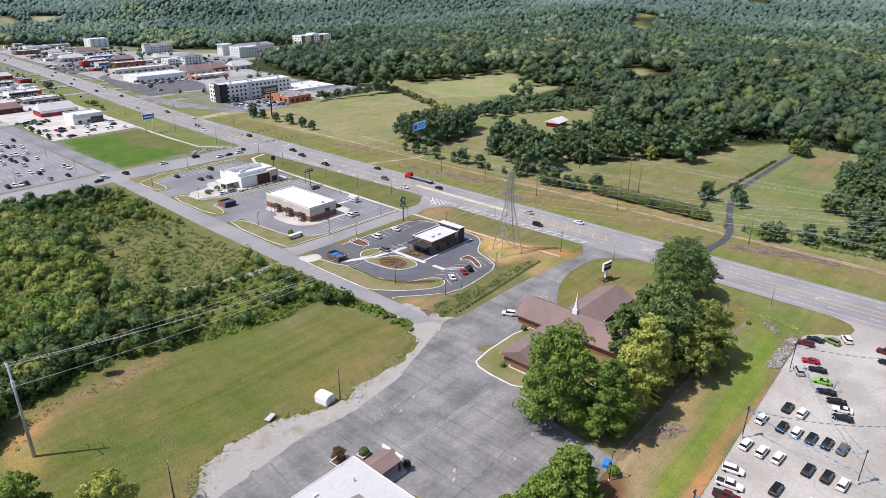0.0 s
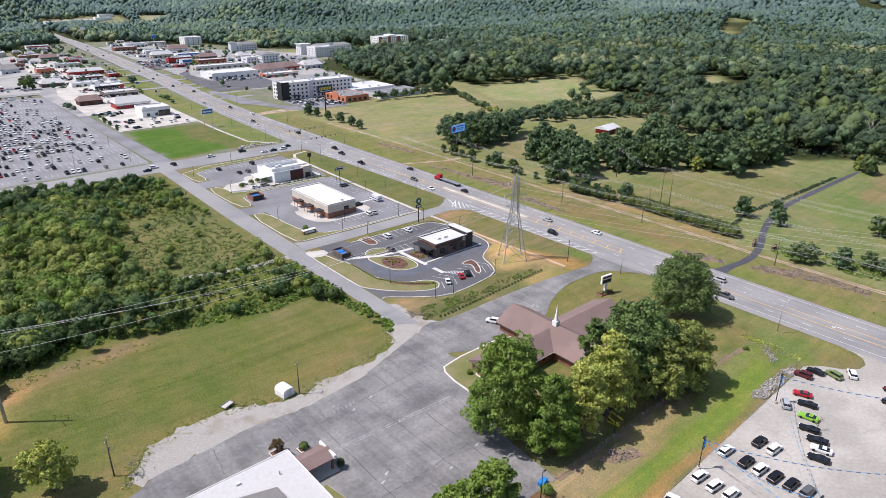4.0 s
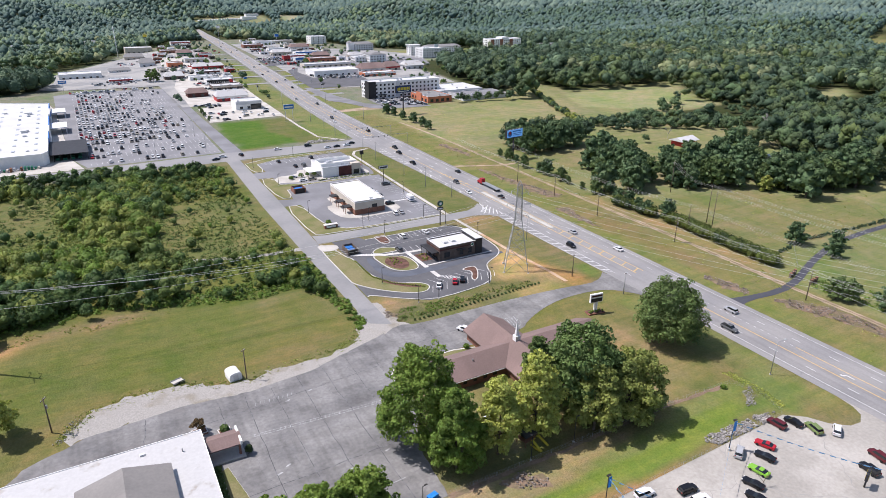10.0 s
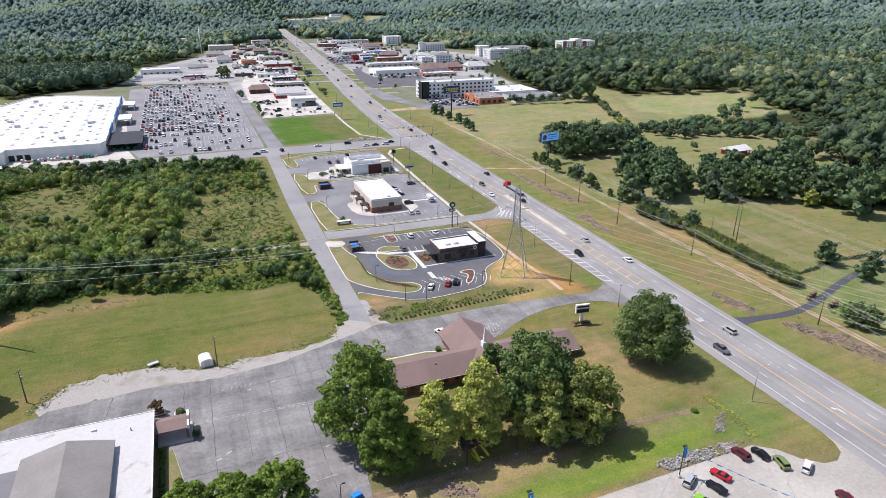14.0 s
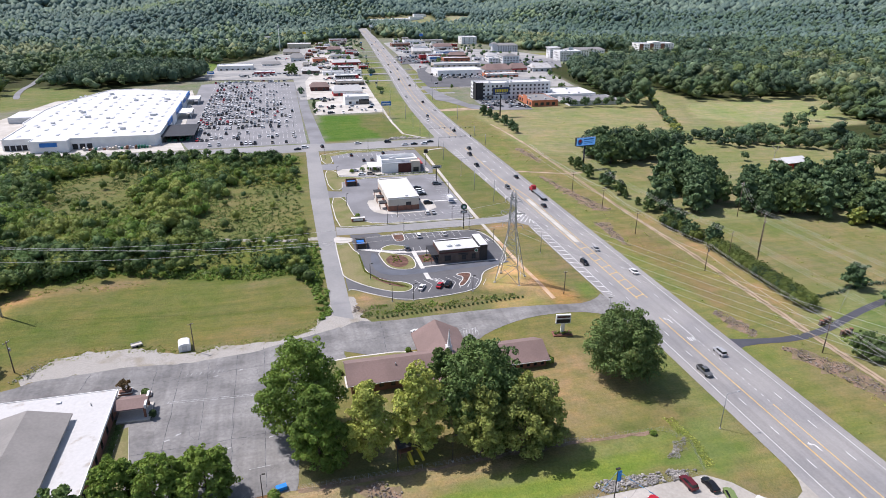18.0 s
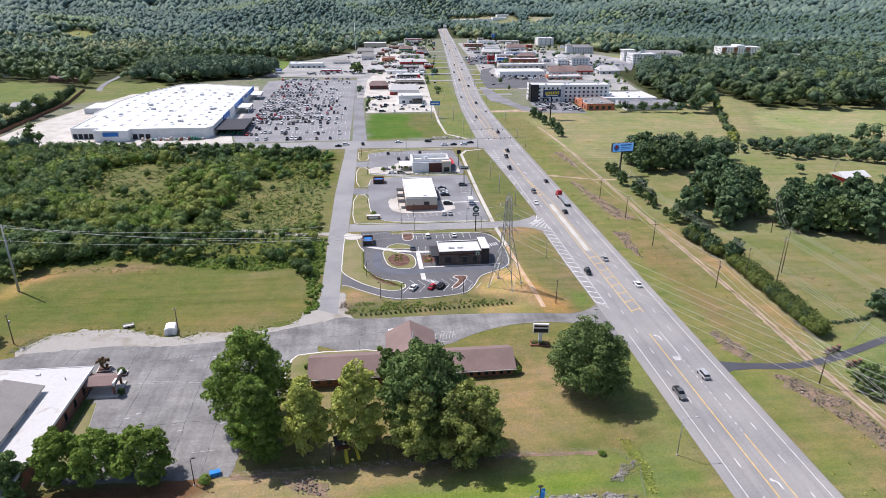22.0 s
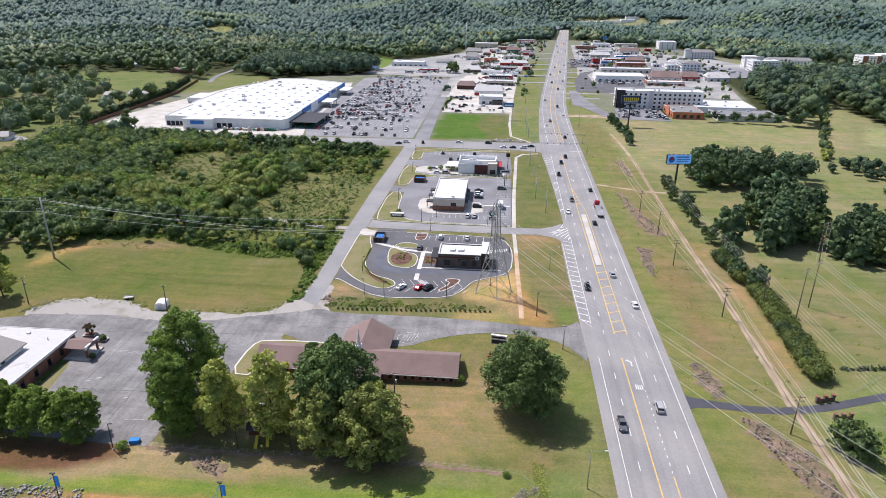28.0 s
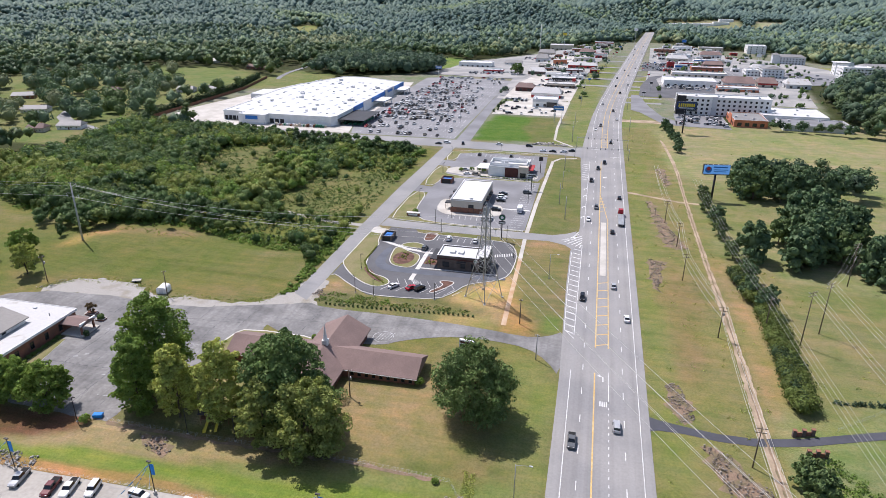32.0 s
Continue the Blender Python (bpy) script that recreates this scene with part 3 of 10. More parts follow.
COVERS = [
    ((0.045, 0.050, 0.024), [(-6000, -6000), (6000, -6000), (6000, 6000), (-6000, 6000)]),
    ((0.170, 0.149, 0.085), [(-350, -400), (52, -400), (52, 250), (-350, 250)]),
    ((0.185, 0.182, 0.165), TOWN),
    ((0.160, 0.163, 0.081), HOUSES),
    ((0.215, 0.202, 0.125), [(180 + (a - 180) * 1.09, 170 + (b - 170) * 1.09) for a, b in OPEN_E]),
    ((0.14, 0.185, 0.062), GREENFIELD),
    ((0.125, 0.13, 0.045), SCRUB),
    ((0.148, 0.140, 0.070), [(-229, 181), (-218, 220), (-185, 230), (-182, 172), (-188, 151), (-213, 150)]),
    ((0.146, 0.144, 0.068), [(-144, 110), (-151, 157), (-139, 186), (-100, 178), (-98, 105)]),
    ((0.134, 0.135, 0.052), FIELD),
    ((0.165, 0.142, 0.066), [(-212, 20), (-180, 22), (-158, 27), (-138, 26), (-104, 34), (-102, 23), (-132, 20), (-190, 8)]),
    ((0.185, 0.170, 0.094), HAY),
    ((0.245, 0.222, 0.140), MEADOW_A),
    ((0.265, 0.255, 0.160), MEADOW_B),
    ((0.21, 0.197, 0.115), MEADOW_C),
    ((0.195, 0.178, 0.102), MEADOW_D),
    ((0.172, 0.182, 0.095), LAWN_E),
    ((0.190, 0.166, 0.086), VERGE_E),
    ((0.172, 0.149, 0.073), CHURCH),
    ((0.188, 0.148, 0.092), STRIP_W),
    ((0.136, 0.138, 0.064), STRIP_N),
    ((0.135, 0.135, 0.062), [(-82, 276), (-26, 279), (-25, 366), (-80, 366)]),
    ((0.078, 0.135, 0.028), GREENLOT),
    ((0.150, 0.149, 0.068), ROADSIDE_N),
    ((0.145, 0.163, 0.073), LAWN_W1),
    ((0.155, 0.163, 0.079), LAWN_W2),
    ((0.145, 0.153, 0.073), LAWN_W3),
    ((0.238, 0.182, 0.105), [(-66, -46), (-44, -46), (-26, -40), (-22, -28), (-30, -4), (-42, -16), (-60, -20)]),
    ((0.235, 0.18, 0.115), [(-150, -60), (-150, -52), (-112, -47), (-60, -49), (-72, -58), (-110, -60)]),
    ((0.135, 0.17, 0.055), [(-108, -63), (-36, -61), (-30, -50), (-50, -56), (-100, -59.5)]),
    ((0.13, 0.168, 0.06), [(-60, -60), (-30, -60), (-27, -49), (-46, -49)]),
    ((0.195, 0.15, 0.085), [(27, 5), (38, 5), (42, 60), (34, 90), (27, 60)]),
    ((0.205, 0.165, 0.105), [(218, -9), (246, -21), (203, -29), (157, -26), (153, -19)]),
    ((0.24, 0.235, 0.14), [(430, 240), (520, 262), (530, 250), (490, 220)]),
    ((0.233, 0.214, 0.113), [(1020, 520), (1110, 560), (1190, 590), (1130, 530), (1040, 470)]),
    ((0.213, 0.205, 0.102), [(1250, 600), (1420, 700), (1500, 700), (1300, 590)]),
    ((0.252, 0.233, 0.136), [(1500, 620), (1800, 760), (1850, 720), (1560, 580)]),
    ((0.27, 0.265, 0.225), [(225, 700), (285, 690), (330, 745), (440, 775), (560, 790), (660, 840), (660, 890), (470, 880), (260, 830)]),
    ((0.215, 0.205, 0.105), [(260, 850), (330, 850), (440, 880), (520, 890), (520, 915), (400, 930), (300, 900)]),
    ((0.20, 0.19, 0.10), [(215, 880), (250, 900), (250, 940), (215, 940)]),
    ((0.33, 0.30, 0.25), [(395, 1850), (440, 1860), (560, 2010), (540, 2090), (440, 2010)]),
    ((0.25, 0.23, 0.17), [(180, 1890), (390, 1880), (400, 2070), (180, 2080)]),
    ((0.22, 0.215, 0.10), [(-740, 1330), (-640, 1240), (-630, 1360), (-720, 1450)]),
    ((0.20, 0.20, 0.12), [(-340, 1180), (-120, 1200), (-100, 1500), (-340, 1420)]),
    ((0.180, 0.180, 0.092), [(18, 345), (62, 345), (52, 372), (44, 440), (60, 480), (66, 560), (84, 700), (60, 700), (34, 560), (22, 430)]),
    ((0.170, 0.175, 0.085), [(-26, 276), (-4, 276), (2, 430), (8, 560), (26, 760), (2, 760), (-18, 560), (-22, 430)]),
    ((0.22, 0.16, 0.095), [(-206, 56), (-196, 66), (-184, 68), (-165, 68.5), (-150, 66), (-150, 64.5), (-166, 65), (-184, 64.5), (-194, 60), (-199, 50), (-201, 42), (-206, 42)]),
    ((0.40, 0.24, 0.13), [(-206, 54), (-199, 62), (-190, 65), (-190, 63), (-197, 58), (-200, 46), (-204, 40)]),
    ((0.215, 0.163, 0.112), [(-90, 46), (-72, 34), (-46, 34), (-38, 50), (-25, 50), (-21, 30), (-30, 24), (-88, 30)]),
    ((0.170, 0.150, 0.080), [(-22, 92), (-6, 92), (-8, 40), (-14, 30), (-22, 40)]),
    ((0.47, 0.298, 0.18), [(-34, 54), (-26, 63), (-21, 50), (-22, 31), (-30, 34), (-42, 32), (-41, 44)]),
    ((0.300, 0.205, 0.140), [(-91.5, 44), (-84, 41), (-75, 35), (-60, 34), (-44, 34), (-48, 31), (-70, 30), (-81, 30), (-90, 30)]),
    ((0.37, 0.245, 0.155), [(-46, 26), (-24, 27), (-25, 19), (-44, 20)]),
    ((0.40, 0.215, 0.105), [(-22.5, 46), (-20, 42), (-16.5, 28), (-16, 20), (-21, 19), (-22.5, 28)]),
    ((0.105, 0.16, 0.04), [(-12, 36), (-6, 35), (-6, 22), (-13, 25)]),
    ((0.150, 0.128, 0.080), [(-88, 24), (-48, 26), (-30, 29), (-30, 33), (-48, 34), (-88, 33)]),
    ((0.26, 0.18, 0.11), [(-23, 84), (-8, 88), (-6, 100), (-22, 100)]),
    ((0.165, 0.188, 0.066), [(-125, -63), (-60, -61.5), (-40, -60.5), (-30, -53), (-56, -55.5), (-90, -58), (-125, -59.5)]),
    ((0.17, 0.095, 0.06), [(-150, -48), (-132, -47.5), (-117, -46.5), (-115, -51.5), (-126, -53), (-150, -53)]),
    ((0.33, 0.27, 0.17), [(-116, -48), (-94, -48.5), (-89, -54), (-103, -55.5), (-116, -55)]),
    ((0.165, 0.133, 0.083), [(-107, -44), (-92, -45), (-60, -46), (-52, -50), (-73, -49), (-92, -48.5), (-106, -47.5)]),
    ((0.235, 0.195, 0.125), [(-96, -14), (-89, -16), (-88, -34), (-80, -42), (-94, -44), (-93, -28)]),
    ((0.170, 0.182, 0.072), [(-92, -62), (-60, -61.2), (-30, -60), (-20, -49), (-28, -46), (-50, -52), (-75, -53.5), (-90, -57)]),
    ((0.255, 0.205, 0.125), [(-165, -60), (-138, -56.7), (-117.6, -52), (-107.6, -49.4), (-91, -48.6), (-72, -48), (-72, -52), (-90, -54), (-104, -56), (-115, -57), (-136, -60), (-165, -64)]),
    ((0.135, 0.072, 0.050), [(-165, -48.6), (-143.8, -48.8), (-133.7, -47.2), (-120.5, -47.4), (-116.4, -51.5), (-125, -54.8), (-137.4, -58), (-165, -62)]),
    ((0.165, 0.205, 0.052), [(-165, -63), (-136.4, -59.0), (-125.8, -58.4), (-113.6, -56.3), (-104, -57), (-90.6, -57.1), (-68.8, -56.2), (-46, -54.6), (-30, -53.6), (-28, -58), (-40, -60.4), (-67, -60.6), (-91.7, -61.4), (-118, -61.6), (-133, -62.4), (-165, -67)]),
    ((0.172, 0.172, 0.074), [(20, -260), (29, -260), (29, 40), (31, 120), (30, 240), (21, 240)]),
    ((0.178, 0.178, 0.076), [(-12, -66), (-3, -66), (-3, -8), (-10, 6), (-20, 9), (-14, -10), (-12, -40)]),
    ((0.128, 0.166, 0.055), [(-32, -58), (-22, -58), (-16, -44), (-10, -46), (-8, -60), (-20, -66)]),
    ((0.36, 0.20, 0.11), [(-128, -66.8), (-52, -65), (-52, -63.2), (-100, -62.6), (-122, -62.4), (-128, -64)]),
    ((0.31, 0.205, 0.122), [(52.5, -4), (55.6, -4), (58.4, 30), (58, 62), (56, 62), (54, 30)]),
    ((0.27, 0.19, 0.115), [(50, 125), (53, 100), (55.5, 10), (52, -8), (51, 30), (50, 100)]),
]
xs = np.unique(np.concatenate([np.linspace(-5200, -1500, 34), np.arange(-1500, -700, 30.0), np.arange(-700, -350, 10.0), np.arange(-350, 300, 3.1), np.arange(300, 700, 10.0), np.arange(700, 1800, 30.0), np.linspace(1800, 5200, 44)]))
ys = np.unique(np.concatenate([np.linspace(-1500, -140, 14), np.arange(-140, 400, 3.1), np.arange(-66.5, -44, 1.5), np.arange(400, 800, 10.0), np.arange(800, 1700, 15.0), np.linspace(1700, 5200, 48)]))
gx, gy = np.meshgrid(xs, ys)
gz = terr(gx, gy)
nxs, nys = len(xs), len(ys)
cover = np.ones((nys, nxs, 4), np.float32)
wob = np.array([[noise.noise(Vector((a * 0.05, b * 0.05, 3.0))) for a in xs] for b in ys]) if nxs * nys < 400000 else 0
wx, wy = gx + 3.0 * wob, gy + 3.0 * np.roll(wob, 7, 0)
for colour, outline in COVERS:
    cover[inside(outline, wx, wy), :3] = colour
soft = cover.copy()
soft[1:-1, 1:-1] = (cover[1:-1, 1:-1] * 2 + cover[:-2, 1:-1] + cover[2:, 1:-1] + cover[1:-1, :-2] + cover[1:-1, 2:]) / 6
gm = bpy.data.meshes.new("ground")
qi = (np.arange(nys - 1)[:, None] * nxs + np.arange(nxs - 1)[None, :]).ravel()
quads = np.stack([qi, qi + 1, qi + nxs + 1, qi + nxs], 1)


def fill_mesh(me, co, corners, per):
    """Fills a mesh from arrays: places, corner numbers, corners a face."""
    me.vertices.add(len(co))
    me.vertices.foreach_set("co", np.ascontiguousarray(co, np.float32).ravel())
    me.loops.add(corners.size)
    me.loops.foreach_set("vertex_index", np.ascontiguousarray(corners, np.int32).ravel())
    n = corners.size // per
    me.polygons.add(n)
    me.polygons.foreach_set("loop_start", np.arange(0, corners.size, per, dtype=np.int32))
    me.polygons.foreach_set("loop_total", np.full(n, per, np.int32))
    me.update(calc_edges=True)
    return me


fill_mesh(gm, np.stack([gx, gy, gz], -1).reshape(-1, 3), quads, 4)
gm.polygons.foreach_set("use_smooth", [True] * len(gm.polygons))
ca = gm.color_attributes.new("cover", "FLOAT_COLOR", "POINT")
ca.data.foreach_set("color", soft.ravel())
gm.materials.append(M_GROUND)
ground = tagged(new("ground", gm), "grassy land with mown, dry and bare clay patches", "ground", kind="structure")


def drape(name, poly, material, lift=0.04, step=9.0, ragged=0.0, label="", category="", kind="structure", parent=None, thick=0.0):
    """A sheet laid over the land within an outline."""
    if ragged:
        fine = []
        for (ax, ay), (bx, by) in zip(poly, poly[1:] + poly[:1]):
            k = max(1, int(math.hypot(bx - ax, by - ay) / 1.6))
            for i in range(k):
                x, y = ax + (bx - ax) * i / k, ay + (by - ay) * i / k
                fine.append((x + ragged * (noise.noise(Vector((x * 0.35, y * 0.35, 1))) + 0.7 * noise.noise(Vector((x * 1.1, y * 1.1, 4)))) * 2, y + ragged * noise.noise(Vector((x * 0.35, y * 0.35, 9))) * 2))
        poly = fine
    bm = bmesh.new()
    bm.faces.new([bm.verts.new((x, y, 0)) for x, y in poly])
    bm.normal_update()
    x0, x1 = min(p[0] for p in poly), max(p[0] for p in poly)
    y0, y1 = min(p[1] for p in poly), max(p[1] for p in poly)
    for lo, hi, co, no in ((x0, x1, (1, 0, 0), (1, 0, 0)), (y0, y1, (0, 1, 0), (0, 1, 0))):
        s = max(step, (hi - lo) / 40)
        k = lo + s
        while k < hi:
            bmesh.ops.bisect_plane(bm, geom=bm.verts[:] + bm.edges[:] + bm.faces[:], plane_co=Vector(co) * k, plane_no=Vector(no))
            k += s
    bmesh.ops.triangulate(bm, faces=bm.faces[:])
    for f in bm.faces:
        f.normal_update()
        if f.normal.z < 0:
            f.normal_flip()
    for v in bm.verts:
        v.co.z = tz(v.co.x, v.co.y) + lift + far_lift(v.co.y)
    me = bpy.data.meshes.new(name)
    bm.to_mesh(me)
    bm.free()
    me.materials.append(material)
    ob = new(name, me)
    if parent is not None:
        ob.parent = parent
        return tagged(ob, label)
    return tagged(ob, label, category or name.replace("_", " "), kind=kind)


def ribbon(pts, width, close=False):
    """Left and right edge of a band along a line of places."""
    out = []
    n = len(pts)
    for i, (x, y) in enumerate(pts):
        if close:
            a, b = pts[i - 1], pts[(i + 1) % n]
        else:
            a, b = pts[max(i - 1, 0)], pts[min(i + 1, n - 1)]
        d = Vector((b[0] - a[0], b[1] - a[1])).normalized()
        out.append(((x - d.y * width / 2, y + d.x * width / 2), (x + d.y * width / 2, y - d.x * width / 2)))
    return out


def rounded(pts, close=False, it=2):
    """Chaikin's corner cutting: a line of places with its corners rounded."""
    for _ in range(it):
        o = [] if close else [pts[0]]
        m = len(pts)
        for i in range(m if close else m - 1):
            a, b = pts[i], pts[(i + 1) % m]
            o += [(a[0] * 0.75 + b[0] * 0.25, a[1] * 0.75 + b[1] * 0.25), (a[0] * 0.25 + b[0] * 0.75, a[1] * 0.25 + b[1] * 0.75)]
        pts = o if close else o + [pts[-1]]
    return pts


def band(geo, pts, width, lift, high=0.0, close=False, mi=0, step=6.0):
    """Adds a band along a line; with a height it is a kerb."""
    fine = []
    n = len(pts)
    for i in range(n if close else n - 1):
        a, b = pts[i], pts[(i + 1) % n]
        k = max(1, int(math.hypot(b[0] - a[0], b[1] - a[1]) / step))
        fine += [(a[0] + (b[0] - a[0]) * j / k, a[1] + (b[1] - a[1]) * j / k) for j in range(k)]
    if not close:
        fine.append(pts[-1])
    rb = ribbon(fine, width, close)
    m = len(rb)
    for i in range(m if close else m - 1):
        (al, ar), (bl, br) = rb[i], rb[(i + 1) % m]
        q = [(p[0], p[1], tz(*p) + lift + high + far_lift(p[1])) for p in (ar, br, bl, al)]
        geo.poly(q, mi)
        if high:
            for p, r in ((0, 1), (2, 3)):
                geo.poly([q[r], q[p], (q[p][0], q[p][1], q[p][2] - high), (q[r][0], q[r][1], q[r][2] - high)], mi)
    return geo


# ---- the highway ----
def hx(y):
    """How far the highway has bent away at y."""
    return float(bend(y))


def lerp_at(table, y):
    return float(np.interp(y, [a for a, _ in table], [b for _, b in table]))


EDGE_L = [(-400, -3.0), (0, -3.0), (10, -3.2), (25, -3.6), (60, -4.4), (95, -4.6), (118, -1.6), (180, -3.2), (236, -5.5), (262, -6), (330, -4.0), (420, -2.5), (1700, -2.5)]
EDGE_R = [(-400, 20.6), (1700, 20.6)]
RLINE = [(-400, 18.2), (1700, 18.2)]
MIDL = [(-400, 6.7), (1700, 6.7)]
MIDR = [(-400, 10.5), (1700, 10.5)]
hg = Geo()
hys = [-300 + 8 * k for k in range(243)]
for ya, yb in zip(hys, hys[1:]):
    qa = [(lerp_at(EDGE_L, ya) + hx(ya), ya), (lerp_at(EDGE_R, ya) + hx(ya), ya)]
    qb = [(lerp_at(EDGE_L, yb) + hx(yb), yb), (lerp_at(EDGE_R, yb) + hx(yb), yb)]
    hg.poly([(p[0], p[1], tz(*p) + 0.09 + 1.3 * far_lift(p[1])) for p in (qa[0], qa[1], qb[1], qb[0])])
road = tagged(part("road", hg, M_HIGHWAY), "five-lane grey asphalt highway with worn lines", "road", kind="structure")


def lane_line(table, y0, y1, width=0.16, shift=0.0, dash=None):
    g = Geo()
    if dash is None:
        band(g, [(lerp_at(table, y0 + (y1 - y0) * i / 120) + shift + hx(y0 + (y1 - y0) * i / 120), y0 + (y1 - y0) * i / 120) for i in range(121)], width, 0.105 + 0.13 * (y1 > 600))
    else:
        y = y0
        while y < y1:
            band(g, [(lerp_at(table, y) + shift + hx(y), y), (lerp_at(table, y + dash[0]) + shift + hx(y + dash[0]), y + dash[0])], width, 0.105 + 0.3 * far_lift(y))
            y += dash[1]
    return g


def marks(name, geo, material, label):
    return tagged(part(name, geo, material), label, "road marking", kind="structure")


ZERO = [(-400, 0.0), (1700, 0.0)]
marks("edge_line", lane_line(ZERO, -300, 4, 0.2), M_WHITE, "white painted edge line on the highway")
marks("edge_line", lane_line(ZERO, 24, 100, 0.2), M_WHITE, "white painted edge line on the highway")
marks("edge_line", lane_line(ZERO, 122, 240, 0.2), M_WHITE, "white painted edge line on the highway")
marks("edge_line", lane_line(ZERO, 276, 1620, 0.2), M_WHITE, "white painted edge line on the highway")
marks("edge_line", lane_line(RLINE, -300, 1620, 0.2), M_WHITE, "white painted edge line on the highway")
marks("lane_dashes", lane_line(ZERO, -300, 1250, 0.22, 3.35, (3.0, 12.2)), M_WHITE, "broken white lane line on the highway")
half = [(a, (b + lerp_at(MIDR, a)) / 2) for a, b in RLINE]
marks("lane_dashes", lane_line(half, -300, 1250, 0.22, 0, (3.0, 12.2)), M_WHITE, "broken white lane line on the highway")
marks("yellow_line", lane_line(MIDL, -300, 4, 0.35), M_YELLOW, "double yellow centre line")
marks("yellow_line", lane_line(MIDL, 18, 240, 0.35), M_YELLOW, "double yellow centre line")
marks("yellow_line", lane_line(MIDL, 275, 1620, 0.35), M_YELLOW, "double yellow centre line")
marks("yellow_line", lane_line(MIDR, 18, 134, 0.3), M_YELLOW, "yellow line along the painted median")
marks("yellow_line", lane_line(MIDR, -300, -45, 0.3), M_YELLOW, "yellow line along the turning lane")
marks("yellow_line", lane_line(MIDR, 275, 1620, 0.3), M_YELLOW, "yellow line along the turning lane")
marks("turn_lane_dashes", lane_line(MIDR, -44, -10, 0.2, 0, (0.9, 2.6)), M_WHITE, "short white dashes beside the turning lane")
marks("turn_lane_line", lane_line(MIDR, -10, 5, 0.2), M_WHITE, "white line beside the turning lane")
lad = Geo()
for k in range(8):
    y = 20 + k * 6.4
    band(lad, [(6.8, y - 0.7), (10.4, y + 0.7)], 0.45, 0.105)
for k in range(5):
    y = 146 + k * 5.0
    band(lad, [(6.8, y), (6.8 + (178 - y) / 34 * 3.7, y + 1.2)], 0.45, 0.105)
band(lad, [(10.4, 134), (6.8, 172)], 0.3, 0.105)
for k in range(9):
    y = 276 + k * 5.0
    band(lad, [(6.8 + hx(y), y), (10.4 + hx(y), y + 1.2)], 0.45, 0.105)
marks("median_ladder", lad, M_YELLOW, "yellow painted ladder hatching in the median")
part_med = Geo()
band(part_med, rounded([(8.5, 71), (8.6, 90), (8.6, 118), (8.6, 130)]), 2.2, 0.1, 0.12)
tagged(part("median_island", part_med, M_CONCRETE), "low pale concrete median island", "median island", kind="structure")
hat = Geo()
for k in range(17):
    y = 25 + k * 4.3
    band(hat, [(-0.3, y), (max(lerp_at(EDGE_L, y) + 0.6, -3.4), y + 1.4)], 0.5, 0.105)
band(hat, [(0.0, 22), (-3.2, 27), (-3.8, 60), (-4.0, 92)], 0.2, 0.105)
for k in range(8):
    y = 198 + k * 4.6
    band(hat, [(-0.3, y), (lerp_at(EDGE_L, y) + 0.6, y + 1.4)], 0.5, 0.105)
for k in range(5):
    band(hat, [(-1 - k * 1.7, 97 + k * 1.2), (-0.3, 100.5 + k * 2.6)], 0.45, 0.105)
for a in range(4):
    band(hat, [(-2.0, 106 + a * 3.2), (-9 + a * 1.6, 104 + a * 1.2)], 0.45, 0.105)
marks("shoulder_hatching", hat, M_WHITE, "white diagonal hatching on the shoulder")
arr = Geo()


def arrow(x, y, turn=1):
    band(arr, [(x, y - 1.6), (x, y + 0.6), (x - 0.8 * turn, y + 1.3)], 0.35, 0.105)
    z = tz(x, y) + 0.106
    arr.poly([(x - 1.6 * turn, y + 1.3, z), (x - 0.7 * turn, y + 0.6, z), (x - 0.7 * turn, y + 2.0, z)])


for y in (1.5, -62, -100, -135, 186):
    arrow(9.0, y)
for y in (-10.5, 205, -83):
    for k in range(4):
        band(arr, [(8.3 + k * 0.55, y - 1.1), (8.3 + k * 0.55, y + 1.1)], 0.3, 0.105)
for y in (180, 168, 150, 135):
    arrow(-1.6, y, -1)
band(arr, [(12.2, 252), (20, 252)], 0.5, 0.105)
band(arr, [(0, 270), (7, 270)], 0.5, 0.105)
marks("lane_arrows", arr, M_WHITE, "white turn arrows and lane words worn by traffic")

# ---- streets and paved lots ----
drape("street", [(-97.5, 30), (-91.2, 26), (-91, 60), (-89.6, 105), (-88.2, 165), (-87.2, 250), (-87, 256), (-96.5, 256), (-95, 250), (-97.6, 158), (-97.9, 94)], M_ROAD, 0.06, label="pale worn asphalt side street")
drape("street", [(-89.6, 101.8), (-75, 101.2), (-30, 100.6), (-14, 101.4), (-7, 98.5), (-3, 93), (-3, 116), (-7, 112), (-13, 108.8), (-60, 109.2), (-84, 110), (-89, 112)], M_ROAD, 0.065, label="pale asphalt access street")
drape("street", [(-345, 252), (-190, 253), (-90, 252), (-20, 250.5), (-8, 248), (-3, 243), (-3, 276), (-9, 271), (-22, 270), (-80, 271), (-92, 273), (-170, 270), (-180, 271), (-345, 280)], M_ROAD, 0.07, label="pale asphalt cross street with worn lines")
drape("street", [(-91, 271), (-81, 271), (-84, 390), (-84, 530), (-72, 575), (-60, 640), (-66, 645), (-92, 560), (-92, 400)], M_GREYLOT, 0.062, label="grey asphalt drive beside the car park")
